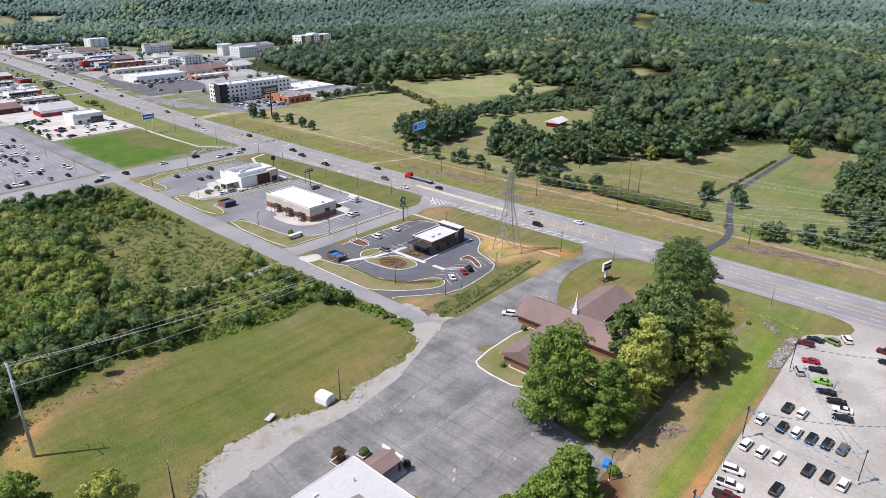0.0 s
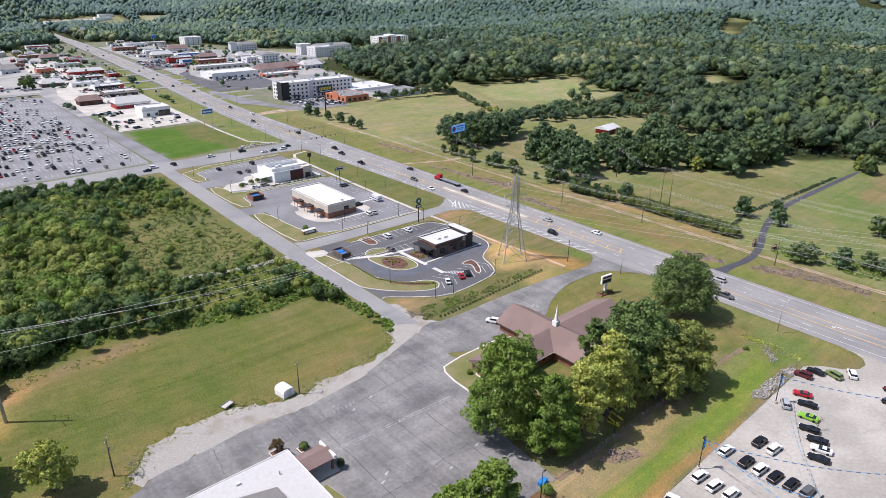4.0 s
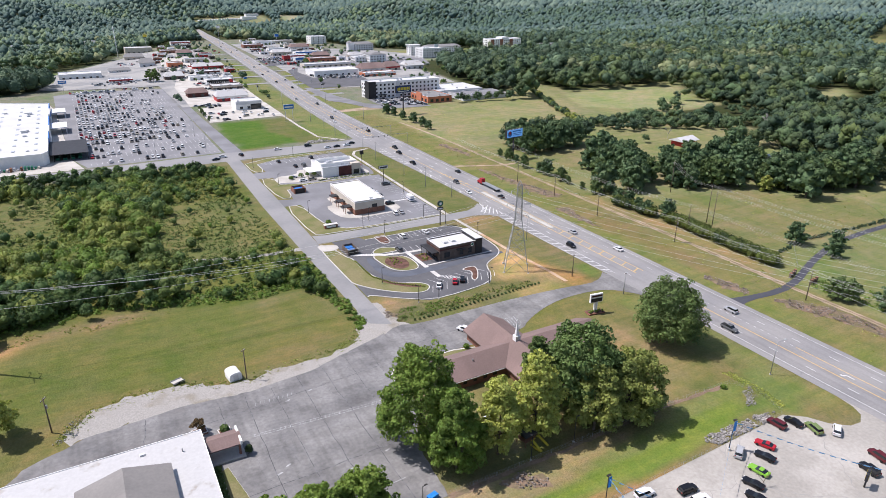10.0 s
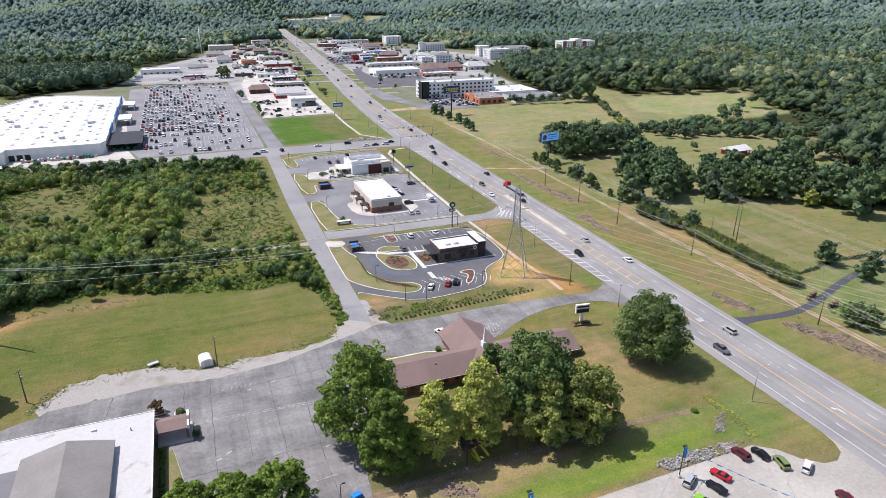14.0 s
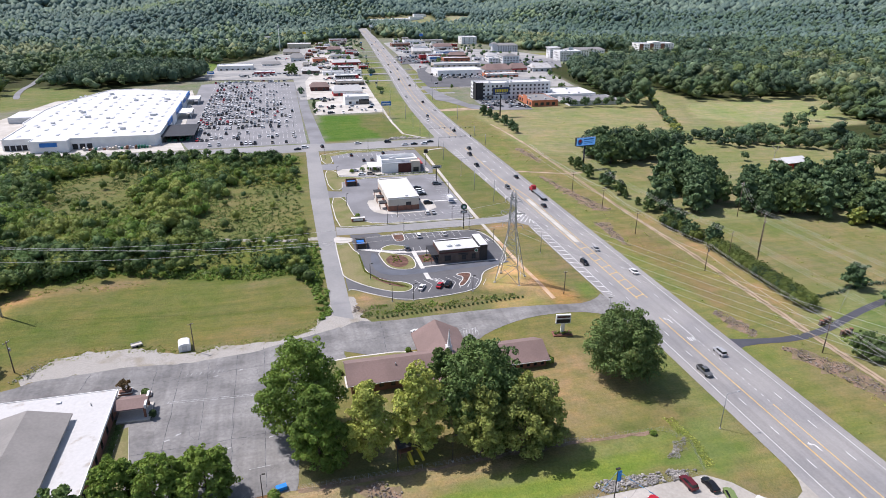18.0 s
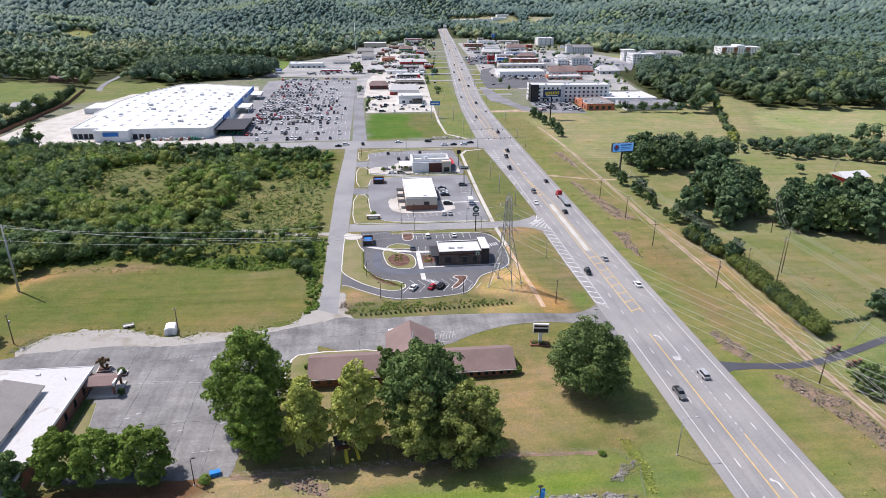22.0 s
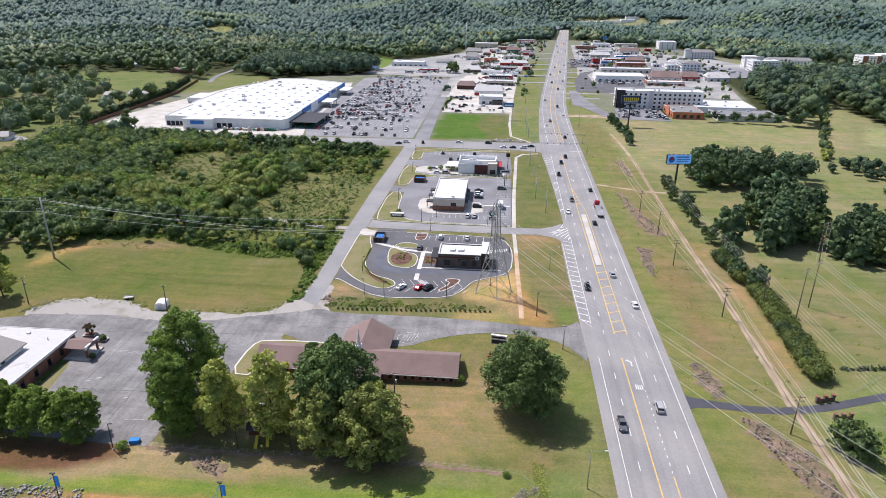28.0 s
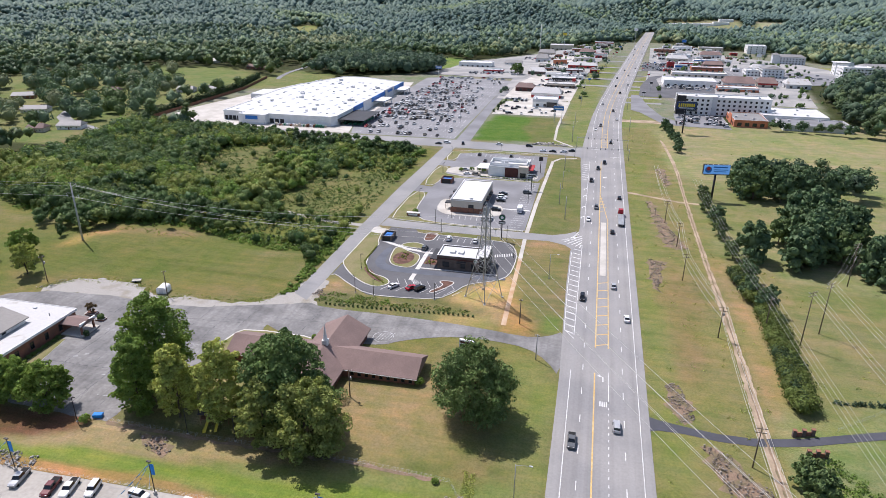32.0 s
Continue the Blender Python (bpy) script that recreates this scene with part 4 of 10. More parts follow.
drape("church_lane", rounded([(-98, 20), (-90, 25), (-84, 22.2), (-60, 22.2), (-32, 20), (-16, 18.4), (-8, 21), (-2.8, 26), (-2.8, -1), (-7, 7), (-13, 12.5), (-25, 13.2), (-34, 12.8), (-43, 10.6), (-52, 6.5), (-56, 3.2), (-66, 2.5), (-98, 4)], True, 1), M_OLDLOT, 0.055, label="weathered asphalt lane past the church")
tan = [(-112, -47.6), (-127, -47.4), (-153, -46), (-153, -13), (-185, -6), (-200, -6), (-192, 3), (-179, 9), (-157, 12), (-140, 11), (-122, 13), (-96, 22), (-96, 2), (-102, 1), (-103.5, -8), (-104, -16), (-110.5, -30)]
drape("parking_lot", tan, M_OLDLOT, 0.05, ragged=0.25, label="large cracked weathered asphalt car park", category="car park")
drape("gravel", [(-184, 10), (-181.5, 14.5), (-178, 19), (-168, 21.6), (-156, 22.4), (-149, 19.4), (-144, 16.4), (-138, 16.4), (-131, 18.6), (-124, 17.6), (-115, 19.2), (-108, 20.4), (-103, 25), (-99.5, 33), (-97, 46), (-91.5, 46), (-89.5, 31), (-86, 22), (-90, 15), (-122, 12), (-140, 9), (-157, 11), (-172, 10), (-182, 8)], M_GRAVEL, 0.045, ragged=1.3, label="pale crushed gravel along the car park", category="gravel")
drape("gravel_track", [(-112, -48.6), (-75, -48.2), (-46, -48), (-26, -49), (-26, -48), (-46, -46.8), (-75, -47), (-112, -47.2)], M_SOIL, 0.05, ragged=0.5, label="narrow gravel track by the fence", category="track")
drape("dealer_lot", [(-125, -66.5), (-23, -64), (-18.5, -67.5), (-15.8, -72), (-12, -75), (-8.4, -75.4), (-5.2, -73.6), (-3.6, -70.5), (-2.9, -66), (-2.9, -190), (-160, -190), (-160, -66.5)], M_DEALLOT, 0.05, label="pale concrete sales yard of a car dealer", category="car park")
drape("driveway", rounded([(18, -12), (24, -14.4), (41, -16.6), (55, -13.8), (66, -9.6), (78, -5.1), (98, 0.4), (118, 3.3), (160, 3.2), (214, 2.4), (214, -0.6), (160, 0.2), (118, 0.3), (98, -2.6), (78, -8.1), (66, -12.6), (55, -16.8), (41, -19.6), (24, -17.6), (18, -20)], True, 1), M_DRIVE, 0.06, label="narrow dark asphalt farm driveway")
drape("sandy_track", rounded([(50.4, -130), (49, -22), (49, -15), (49.8, 17), (50, 52), (49.4, 84), (49.4, 150), (50.2, 200), (51, 233), (49.2, 286), (47, 310), (45.6, 310), (47.2, 286), (49, 233), (48.4, 200), (47.6, 150), (47.2, 84), (47.4, 52), (47.4, 17), (46.4, -15), (46.6, -22), (46.8, -130)], True, 1), M_SAND, 0.05, ragged=0.22, label="pale sandy service track", category="track")
drape("grass_strip", rounded([(48.9, -130), (47.9, -20), (48.8, 17), (48.9, 52), (48.5, 84), (48.6, 150), (49.5, 200), (50.2, 233), (49.8, 233), (49.1, 200), (48.2, 150), (48.1, 84), (48.4, 52), (48.3, 17), (47.4, -20), (48.4, -130)], True, 1), M_SOIL, 0.07, ragged=0.2, label="worn grass between the track's ruts", category="grass")
drape("dirt_crossing", [(20, 182), (34, 176), (46, 171), (57, 170), (57, 168), (46, 168.6), (34, 173.4), (20, 179)], M_SAND, 0.045, ragged=0.2, label="thin sandy path from the road", category="track")
drape("scrub_track", [(-97, 98), (-110, 99), (-124, 102), (-140, 108), (-140, 110), (-124, 105), (-110, 102), (-97, 102)], M_GRAVEL, 0.05, ragged=0.4, label="stony track into the scrub", category="track")

# coffee shop's lot
COFFEE_W = rounded([(-91.0, 103), (-91.2, 64), (-90.9, 58.5), (-82.4, 47.5), (-71.9, 40.4), (-66.8, 44.6), (-69.5, 49.6), (-76.9, 52.1), (-81.8, 59.8), (-83.4, 72.3), (-82.6, 80.5), (-84.6, 83.6), (-86, 95)], True)
COFFEE_LOT = [(-90.6, 56.5), (-90.6, 47.2), (-89.4, 48.4), (-82.0, 41.8), (-72.3, 34.8), (-60.0, 34.6), (-47.1, 36.2), (-43.0, 42), (-39.9, 50.4), (-36.4, 53.4), (-29.5, 57.2), (-25.8, 62.5), (-25.0, 73.7), (-25.4, 84), (-28.5, 93.5), (-34.6, 96.0), (-70.6, 97.0), (-72, 100.8), (-84, 101), (-84, 84)]
drape("coffee_lot", COFFEE_LOT, M_NEWLOT, 0.052, label="fresh dark asphalt drive-through lot", category="car park")


def kerbed(name, outline, fill, label, lift=0.05, width=0.36, high=0.14, category="kerb", close=True):
    """A raised bed with a pale kerb round it."""
    ob = drape(name, outline, fill, lift + 0.08, label=label, category=category) if fill else None
    g = band(Geo(), outline, width, lift, high, close)
    k = part("kerb", g, M_KERB, ob, "pale concrete kerb")
    if ob is None:
        tagged(k, label, "kerb", kind="structure")
    return k


kerbed("kerbed_island", COFFEE_W, M_LAWN, "dry grass island with a pale kerb", category="planting island")
kerbed("kerbed_island", rounded([(-75.4, 81), (-74.6, 70), (-73.2, 63.8), (-69.8, 60.6), (-62.6, 60.2), (-62.4, 73.4), (-68, 75.5)], True), M_LAWN, "dry grass island with a pale kerb", category="planting island")
kerbed("kerbed_island", rounded([(-52.0, 41.5), (-49.6, 40.4), (-43.4, 51.4), (-47, 52.6), (-50.5, 51.3), (-47.2, 48.3)], True), M_MULCH, "small mulched island with a pale kerb", category="planting island")
kerbed("kerbed_island", rounded([(-75, 81), (-70, 86.5), (-64.5, 84.5), (-62.5, 82), (-64.5, 79.5)], True), M_LAWN, "dry grass island with a pale kerb", category="planting island")
kerbed("kerbed_island", rounded([(-66.3, 96.6), (-66.3, 89.8), (-64, 88.6), (-61.8, 90.2), (-61.6, 96.4), (-61.6, 98), (-66.3, 98)], True), M_MULCH, "small mulched island with a pale kerb", category="planting island")
kerbed("kerb", rounded(COFFEE_LOT[1:17], False, 1), None, "pale concrete kerb round the drive-through lot", close=False)
drape("mulch_bed", rounded([(-74, 70.5), (-70.6, 75.8), (-66.4, 74.6), (-64.2, 69.5), (-66, 63.4), (-71, 62.6)], True), M_MULCH, 0.15, label="round bed of brown mulch and low shrubs", category="planting bed")
drape("mulch_bed", rounded([(-81.6, 56.6), (-76, 48.6), (-70.6, 44.8), (-69.8, 47), (-73.1, 50), (-79.6, 57)], True), M_MULCH, 0.15, label="long bed of brown mulch on a grass island", category="planting bed")
drape("mulch_bed", [(-59.8, 65.5), (-54.8, 65.5), (-54.8, 73.0), (-59.8, 73.0)], M_MULCH, 0.09, label="bed of brown mulch by the shop wall", category="planting bed")
drape("drive_lane", rounded([(-78.5, 79), (-79.5, 64), (-76, 57.2), (-68, 55.2), (-26.8, 57.5), (-26.4, 60), (-31, 60.4), (-68, 59.6), (-73.8, 61.5), (-75.6, 66), (-76, 79)], True, 1), M_BLUEPAINT, 0.11, label="blue-grey drive-through lane", category="drive lane")
walkg = Geo()
band(walkg, [(-82.2, 84.5), (-77, 81.8), (-70, 78.5), (-60, 76.5), (-54.6, 76.2)], 1.7, 0.1)
band(walkg, [(-61.0, 76), (-60.8, 62), (-60.6, 50)], 1.7, 0.105)
band(walkg, [(-60.5, 61.4), (-46, 61.6), (-30, 61.8)], 0.8, 0.11)
tagged(part("walkway", walkg, M_KERB), "pale concrete walkway through the lot", "walkway", kind="structure")
drape("lot_mouth", rounded([(-91.2, 100), (-91.2, 93), (-87, 91.6), (-83.6, 93.2), (-83.4, 97.4), (-87, 98.6)], True, 1), M_CONCRETE, 0.2, label="pale concrete mouth of the drive-through lot", category="driveway")
lot = Geo()
for k in range(9):
    x = -60.4 + k * 2.9
    band(lot, [(x, 95.6), (x, 90.2)], 0.16, 0.075)
for k in range(5):
    x = -66 + k * 2.9
    band(lot, [(x, 81.8), (x - 0.3, 77.4)], 0.16, 0.075)
for k in range(10):
    x = -67.5 + k * 2.9
    if k not in (3, 4):
        band(lot, [(x - 1.5, 39.6), (x + 1.2, 44.6)], 0.16, 0.075)
    if 1 <= k <= 8:
        band(lot, [(x + 1.2, 45.2), (x - 1.2, 50.0)], 0.16, 0.075)
for k in range(7):
    band(lot, [(-61 + k * 0.75, 50.0 - k * 0.75), (-58.6 + k * 0.75, 50.4 - k * 0.75)], 0.35, 0.075)
for k in range(8):
    band(lot, [(-33.5 + k * 0.9, 78.5 + k * 0.4), (-33.9 + k * 0.9, 81.2 + k * 0.4)], 0.4, 0.075)
for k in range(9):
    band(lot, [(-81.5 + k * 0.95, 83.2 - k * 0.42), (-80.9 + k * 0.95, 85.0 - k * 0.42)], 0.4, 0.115)
marks("stall_lines", lot, M_WHITE, "white parking stall lines in the drive-through lot")
tagged(part("pavement", band(Geo(), [(-22.3, 23.5), (-23.2, 60), (-23.6, 80)], 1.6, 0.09), M_SANDPATH), "clay-stained end of the footpath", "footpath", kind="structure")
band(walkg := Geo(), [(-23.6, 80), (-24.2, 101)], 1.6, 0.09)
band(walkg, [(-24.2, 108.6), (-24, 150), (-22, 232), (-18, 240), (-8, 243)], 1.8, 0.09)
band(walkg, [(-12, 273), (-25, 290), (-26, 330), (-21, 545)], 1.8, 0.09)
tagged(part("pavement", walkg, M_CONCRETE), "pale concrete footpath along the highway", "footpath", kind="structure")

# the two northern lots
MID_LOT = [(-88.5, 155), (-88.4, 166), (-81, 164), (-79, 184), (-25.5, 185), (-25.4, 111), (-48, 111.5), (-71, 112.5), (-77.6, 119), (-79.8, 127), (-80.6, 154)]
drape("mid_lot", MID_LOT, M_GREYLOT, 0.052, label="grey asphalt lot round a restaurant", category="car park")
drape("north_lot", [(-88, 207), (-88, 219), (-80, 219), (-81, 241), (-26, 243), (-24.6, 199), (-27, 188), (-79, 187), (-80, 206)], M_GREYLOT, 0.052, label="grey asphalt restaurant lot", category="car park")
kerbed("kerbed_island", rounded([(-88, 154), (-81, 154), (-79.8, 127), (-77.4, 118.5), (-71, 112.2), (-48, 111), (-26, 110.8), (-26, 109.6), (-84, 110.6), (-88, 113)], True, 1), M_LAWN, "roadside lawn with a pale kerb", category="planting island")
kerbed("kerbed_island", rounded([(-87.4, 205), (-80.5, 205), (-79.4, 186.5), (-30, 187), (-30, 184.5), (-79, 184.6), (-80.6, 166), (-86.8, 167.5)], True, 1), M_LAWN, "roadside lawn with a pale kerb", category="planting island")
kerbed("kerbed_island", rounded([(-86.6, 248), (-26, 247.4), (-26, 244.5), (-80.8, 242), (-80.2, 220), (-86.8, 220)], True, 1), M_LAWN, "roadside lawn with a pale kerb", category="planting island")
drape("mid_walk", rounded([(-71, 146), (-70.6, 130), (-66, 124.4), (-61, 123.2), (-39, 123.8), (-38.6, 142), (-47, 142), (-47.4, 161), (-66, 161), (-66, 146)], True, 1), M_CONCRETE, 0.11, label="pale concrete apron round the restaurant", category="walkway")
drape("north_walk", rounded([(-80, 206), (-66, 206), (-64, 214), (-57, 214), (-56, 192), (-30, 190), (-27, 194), (-30, 206), (-30, 189), (-80, 190)], True, 1), M_CONCRETE, 0.11, label="pale concrete terrace of a restaurant", category="walkway")
ml = Geo()
for k in range(10):
    x = -62 + k * 2.7
    band(ml, [(x, 118.4), (x - 0.5, 123.0)], 0.15, 0.075)
for k in range(23):
    band(ml, [(-33, 114 + k * 3), (-27, 114 + k * 3)], 0.15, 0.075)
for k in range(8):
    band(ml, [(-44.5, 146 + k * 2.8), (-39.5, 146 + k * 2.8)], 0.15, 0.075)
for k in range(15):
    band(ml, [(-76 + k * 3, 238.5), (-76 + k * 3, 233)], 0.15, 0.075)
band(ml, [(-44, 138), (-26, 138)], 1.2, 0.08)
marks("stall_lines", ml, M_WHITE, "white parking stall lines of the restaurant lots")

# store car park and yards, town paving
drape("store_lot", [(-168, 274), (-93, 275), (-92, 560), (-160, 575), (-185, 560), (-183, 470), (-176, 300)], M_STORELOT, 0.055, label="large grey asphalt store car park", category="car park")
drape("store_yard", [(-300, 275), (-170, 273), (-176, 300), (-184, 480), (-190, 520), (-300, 480), (-318, 400), (-331, 330), (-331, 300)], M_CONCRETE, 0.05, label="pale concrete service yard of the store", category="yard")
sl = Geo()
LOT_ROWS = [281.0] + [y for k in range(15) for y in (296.5 + 17.6 * k, 301.9 + 17.6 * k)]
for y in LOT_ROWS:
    for k in range(26):
        x = -170 + k * 2.9 + (4 if y < 330 else 0)
        band(sl, [(x, y - 2.5), (x, y + 2.5)], 0.14, 0.075, step=20)
marks("stall_lines", sl, M_WHITE, "white parking stall lines of the store car park")
for nm, pl, mt, lb in (
    ("town_lot", [(48, 560), (72, 486), (190, 470), (218, 660), (320, 800), (290, 990), (140, 1100), (84, 1060), (60, 700)], M_PALELOT, "wide bleached paving between the shops"),
    ("town_lot", [(-90, 446), (-26, 446), (-8, 700), (20, 1000), (-70, 1030), (-185, 760), (-185, 596), (-92, 580)], M_PALELOT, "wide bleached paving between the shops"),
    ("white_lot", [(-82, 371), (-24, 373), (-22, 442), (-50, 450), (-80, 430)], M_CONCRETE, "pale concrete restaurant lot"),
    ("town_lot", [(-84, 445), (-22, 448), (-18, 545), (-18, 700), (-16, 860), (-60, 880), (-66, 640), (-80, 560)], M_CONCRETE, "pale concrete yards of the shopping strip"),
    ("town_lot", [(-200, 600), (-80, 590), (-64, 700), (-60, 900), (-120, 860), (-180, 700)], M_PALELOT, "bleached yards behind the shopping strip"),
    ("town_lot", [(40, 494), (96, 488), (112, 520), (118, 563), (64, 563), (64, 620), (78, 664), (58, 640), (44, 560)], M_NEWLOT, "dark asphalt car park of a shopping row"),
    ("town_lot", [(52, 700), (88, 700), (92, 800), (60, 800)], M_NEWLOT, "dark asphalt car park of a shopping row"),
    ("town_lot", [(80, 670), (160, 660), (160, 900), (110, 960), (84, 860)], M_GREYLOT, "grey asphalt yards of a shopping row"),
    ("town_lot", [(160, 600), (250, 640), (300, 760), (200, 830), (162, 800)], M_GREYLOT, "grey asphalt hotel yards"),
    ("hotel_lot", [(62, 362), (101, 358), (102, 410), (64, 412)], M_GREYLOT, "grey asphalt hotel car park"),
    ("hotel_drive", [(30, 420), (38, 408), (50, 372), (62, 362), (64, 380), (54, 395), (46, 440), (40, 500), (33, 500)], M_GREYLOT, "grey asphalt hotel driveway"),
):
    drape(nm, pl, mt, (0.03 if lb.startswith("wide") else 0.12) + 0.012 * len(lb) / 10, label=lb, category="paved yard", step=8)
drape("hotel_entry", [(21.5, 376), (50, 378), (62, 368), (62, 362), (48, 366), (21.5, 366)], M_SAND, 0.045, ragged=0.3, label="worn sandy entry beside the highway", category="track")
for yy in (452, 480, 525, 548, 590, 640, 700, 770):
    drape("entry", [(hx(yy) + 20, yy), (hx(yy) + 52, yy + 1), (hx(yy) + 52, yy + 8), (hx(yy) + 20, yy + 8)], M_ROAD, 0.043, label="paved entry off the highway", category="driveway")
for yy in (545, 600, 660, 720, 800, 880):
    drape("entry", [(hx(yy) - 2, yy), (hx(yy) - 40, yy + 1), (hx(yy) - 40, yy + 9), (hx(yy) - 2, yy + 9)], M_ROAD, 0.043, label="paved entry off the highway", category="driveway")
drape("house_street", rounded([(-345, 240), (-395, 262), (-420, 300), (-424, 320), (-430, 320), (-428, 298), (-402, 255), (-350, 232)], True, 1), M_ROAD, 0.05, label="grey residential street", category="street")
drape("house_street", rounded([(-334, 500), (-341, 522), (-349, 562), (-352, 607), (-366, 680), (-378, 740), (-383, 738), (-371, 678), (-357, 606), (-354, 560), (-346, 520), (-339, 498)], True, 1), M_GREYLOT, 0.12, label="grey lane through lawns to the suburb", category="street")
drape("pond", rounded([(184, 84), (198, 76), (226, 78), (246, 96), (232, 110), (208, 114), (192, 100)], True, 2), M_WATER, 0.05, label="dark still pond among trees", category="pond")

# ---- buildings ----
def wall_window(parent, side, b, u, z, w, h, name="window", frame_mat=None, pane=None, proud=0.08, far=False):
    """A framed pane on one outer face of a box building b = (x0, y0, x1, y1); u runs along the face."""
    x0, y0, x1, y1 = b
    f, g = Geo(), Geo()
    fr = 0.12

    def put(geo, u0, u1, z0, z1, a, c):
        if side == "s":
            geo.box(u0, y0 - c, z0, u1, y0 - a, z1)
        elif side == "n":
            geo.box(u0, y1 + a, z0, u1, y1 + c, z1)
        elif side == "w":
            geo.box(x0 - c, u0, z0, x0 - a, u1, z1)
        else:
            geo.box(x1 + a, u0, z0, x1 + c, u1, z1)

    put(f, u, u + w, z, z + fr, -0.02, proud)
    put(f, u, u + w, z + h - fr, z + h, -0.02, proud)
    put(f, u, u + fr, z + fr, z + h - fr, -0.02, proud)
    put(f, u + w - fr, u + w, z + fr, z + h - fr, -0.02, proud)
    put(g, u + fr, u + w - fr, z + fr, z + h - fr, -0.01, proud * 0.4)
    if far:
        n = len(f.v)
        f.v += g.v
        f.f += [tuple(n + i for i in q) for q in g.f]
        f.m += [1] * len(g.f)
        return part(name, f, [frame_mat or M_DSTEEL, pane or M_GLASS], parent)
    wdw = part(name, f, frame_mat or M_DSTEEL, parent)
    part("pane", g, pane or M_GLASS, wdw)
    return wdw


def flat_building(name, label, category, b, h, wall, roof=None, parapet=0.6, base=None, base_h=1.2, units=2, cap=None, m=None, group="", seed=0):
    """A flat-roofed building: walls, sunken roof, parapet, cap, base course and roof units."""
    x0, y0, x1, y1 = b
    rnd = random.Random(seed)
    z = tz((x0 + x1) / 2, (y0 + y1) / 2)
    t = thing(name, label, category, pose(0, 0, z), group)
    part("wall", Geo().box(x0, y0, -0.5 if y0 < 520 else -0.8 - 0.05 * max(x1 - x0, y1 - y0), x1, y1, h - parapet), wall, t)
    part("roof", Geo().box(x0 + 0.3, y0 + 0.3, h - parapet, x1 - 0.3, y1 - 0.3, h - parapet + 0.12), roof or M_ROOFW, t)
    g = Geo()
    g.box(x0, y0, h - parapet, x1, y0 + 0.3, h).box(x0, y1 - 0.3, h - parapet, x1, y1, h)
    g.box(x0, y0 + 0.3, h - parapet, x0 + 0.3, y1 - 0.3, h).box(x1 - 0.3, y0 + 0.3, h - parapet, x1, y1 - 0.3, h)
    part("parapet", g, wall, t)
    c = Geo()
    c.box(x0 - 0.08, y0 - 0.08, h, x1 + 0.08, y0 + 0.38, h + 0.1).box(x0 - 0.08, y1 - 0.38, h, x1 + 0.08, y1 + 0.08, h + 0.1)
    c.box(x0 - 0.08, y0 + 0.38, h, x0 + 0.38, y1 - 0.38, h + 0.1).box(x1 - 0.38, y0 + 0.38, h, x1 + 0.08, y1 - 0.38, h + 0.1)
    part("coping", c, cap or M_ROOFW, t)
    if base:
        part("base_course", Geo().box(x0 - 0.06, y0 - 0.06, -0.5, x1 + 0.06, y1 + 0.06, base_h), base, t)
    for _ in range(units):
        ux, uy = rnd.uniform(x0 + 2, max(x0 + 2.1, x1 - 4)), rnd.uniform(y0 + 2, max(y0 + 2.1, y1 - 4))
        u = Geo().box(ux, uy, h - parapet + 0.12, ux + 1.8, uy + 1.3, h - parapet + 1.2).box(ux + 0.2, uy + 0.2, h - parapet + 1.2, ux + 0.9, uy + 1.1, h - parapet + 1.35)
        part("roof_unit", u, M_GREYW, t)
    return t


def windows_row(t, side, b, n, z, w, h, margin=1.2, **kw):
    x0, y0, x1, y1 = b
    lo, hi = (x0, x1) if side in "sn" else (y0, y1)
    span = hi - lo - 2 * margin
    for k in range(n):
        u = lo + margin + span * (k + 0.5) / n - w / 2
        wall_window(t, side, b, u, z, w, h, **kw)


def awning(t, side, b, u0, u1, z, out, material, label=""):
    x0, y0, x1, y1 = b
    g = Geo()
    if side == "s":
        g.box(u0, y0 - out, z, u1, y0 - 0.02, z + 0.35)
    elif side == "n":
        g.box(u0, y1 + 0.02, z, u1, y1 + out, z + 0.35)
    elif side == "w":
        g.box(x0 - out, u0, z, x0 - 0.02, u1, z + 0.35)
    else:
        g.box(x1 + 0.02, u0, z, x1 + out, u1, z + 0.35)
    return part("awning", g, material, t, label)


# coffee shop
B = (-53.6, 62.8, -34.6, 73.6)
coffee = flat_building("coffee_shop", "dark brown brick drive-through coffee shop with white flat roof", "shop", B, 5.6, M_BRICKD, units=0, parapet=0.5, seed=1, cap=M_ROOFW)
part("band", Geo().box(B[0] - 0.05, B[1] - 0.05, 4.1, B[2] + 0.05, B[3] + 0.05, 4.6), M_MAROON, coffee)
part("tower", Geo().box(-37.2, 62.4, -0.3, -34.2, 74.0, 6.5), M_DARK, coffee, "raised dark corner tower")
part("tower_roof", Geo().box(-37.3, 62.3, 6.5, -34.1, 74.1, 6.7), M_ROOFW, coffee)
for ux in (-49.6, -46.2):
    u = part("roof_unit", Geo().box(ux, 66.5, 5.22, ux + 2.0, 69.2, 5.95).box(ux + 0.3, 66.9, 5.95, ux + 1.6, 68.8, 6.1), M_STUCCOW, coffee, "grey rooftop air conditioner")
    part("intake_grille", Geo().box(ux - 0.05, 66.9, 5.4, ux, 68.8, 5.85), M_GREYW, u)
for u, w in ((-51.5, 2.6), (-44.5, 1.8), (-40.5, 1.6)):
    wall_window(coffee, "s", B, u, 1.0, w, 2.2)
wall_window(coffee, "w", B, 64.5, 0.2, 3.5, 3.2, name="shop_front")
wall_window(coffee, "w", B, 69.0, 0.2, 3.5, 3.2, name="shop_front")
awning(coffee, "w", B, 63.2, 73.4, 3.4, 3.0, M_DARK, "dark flat entrance canopy")
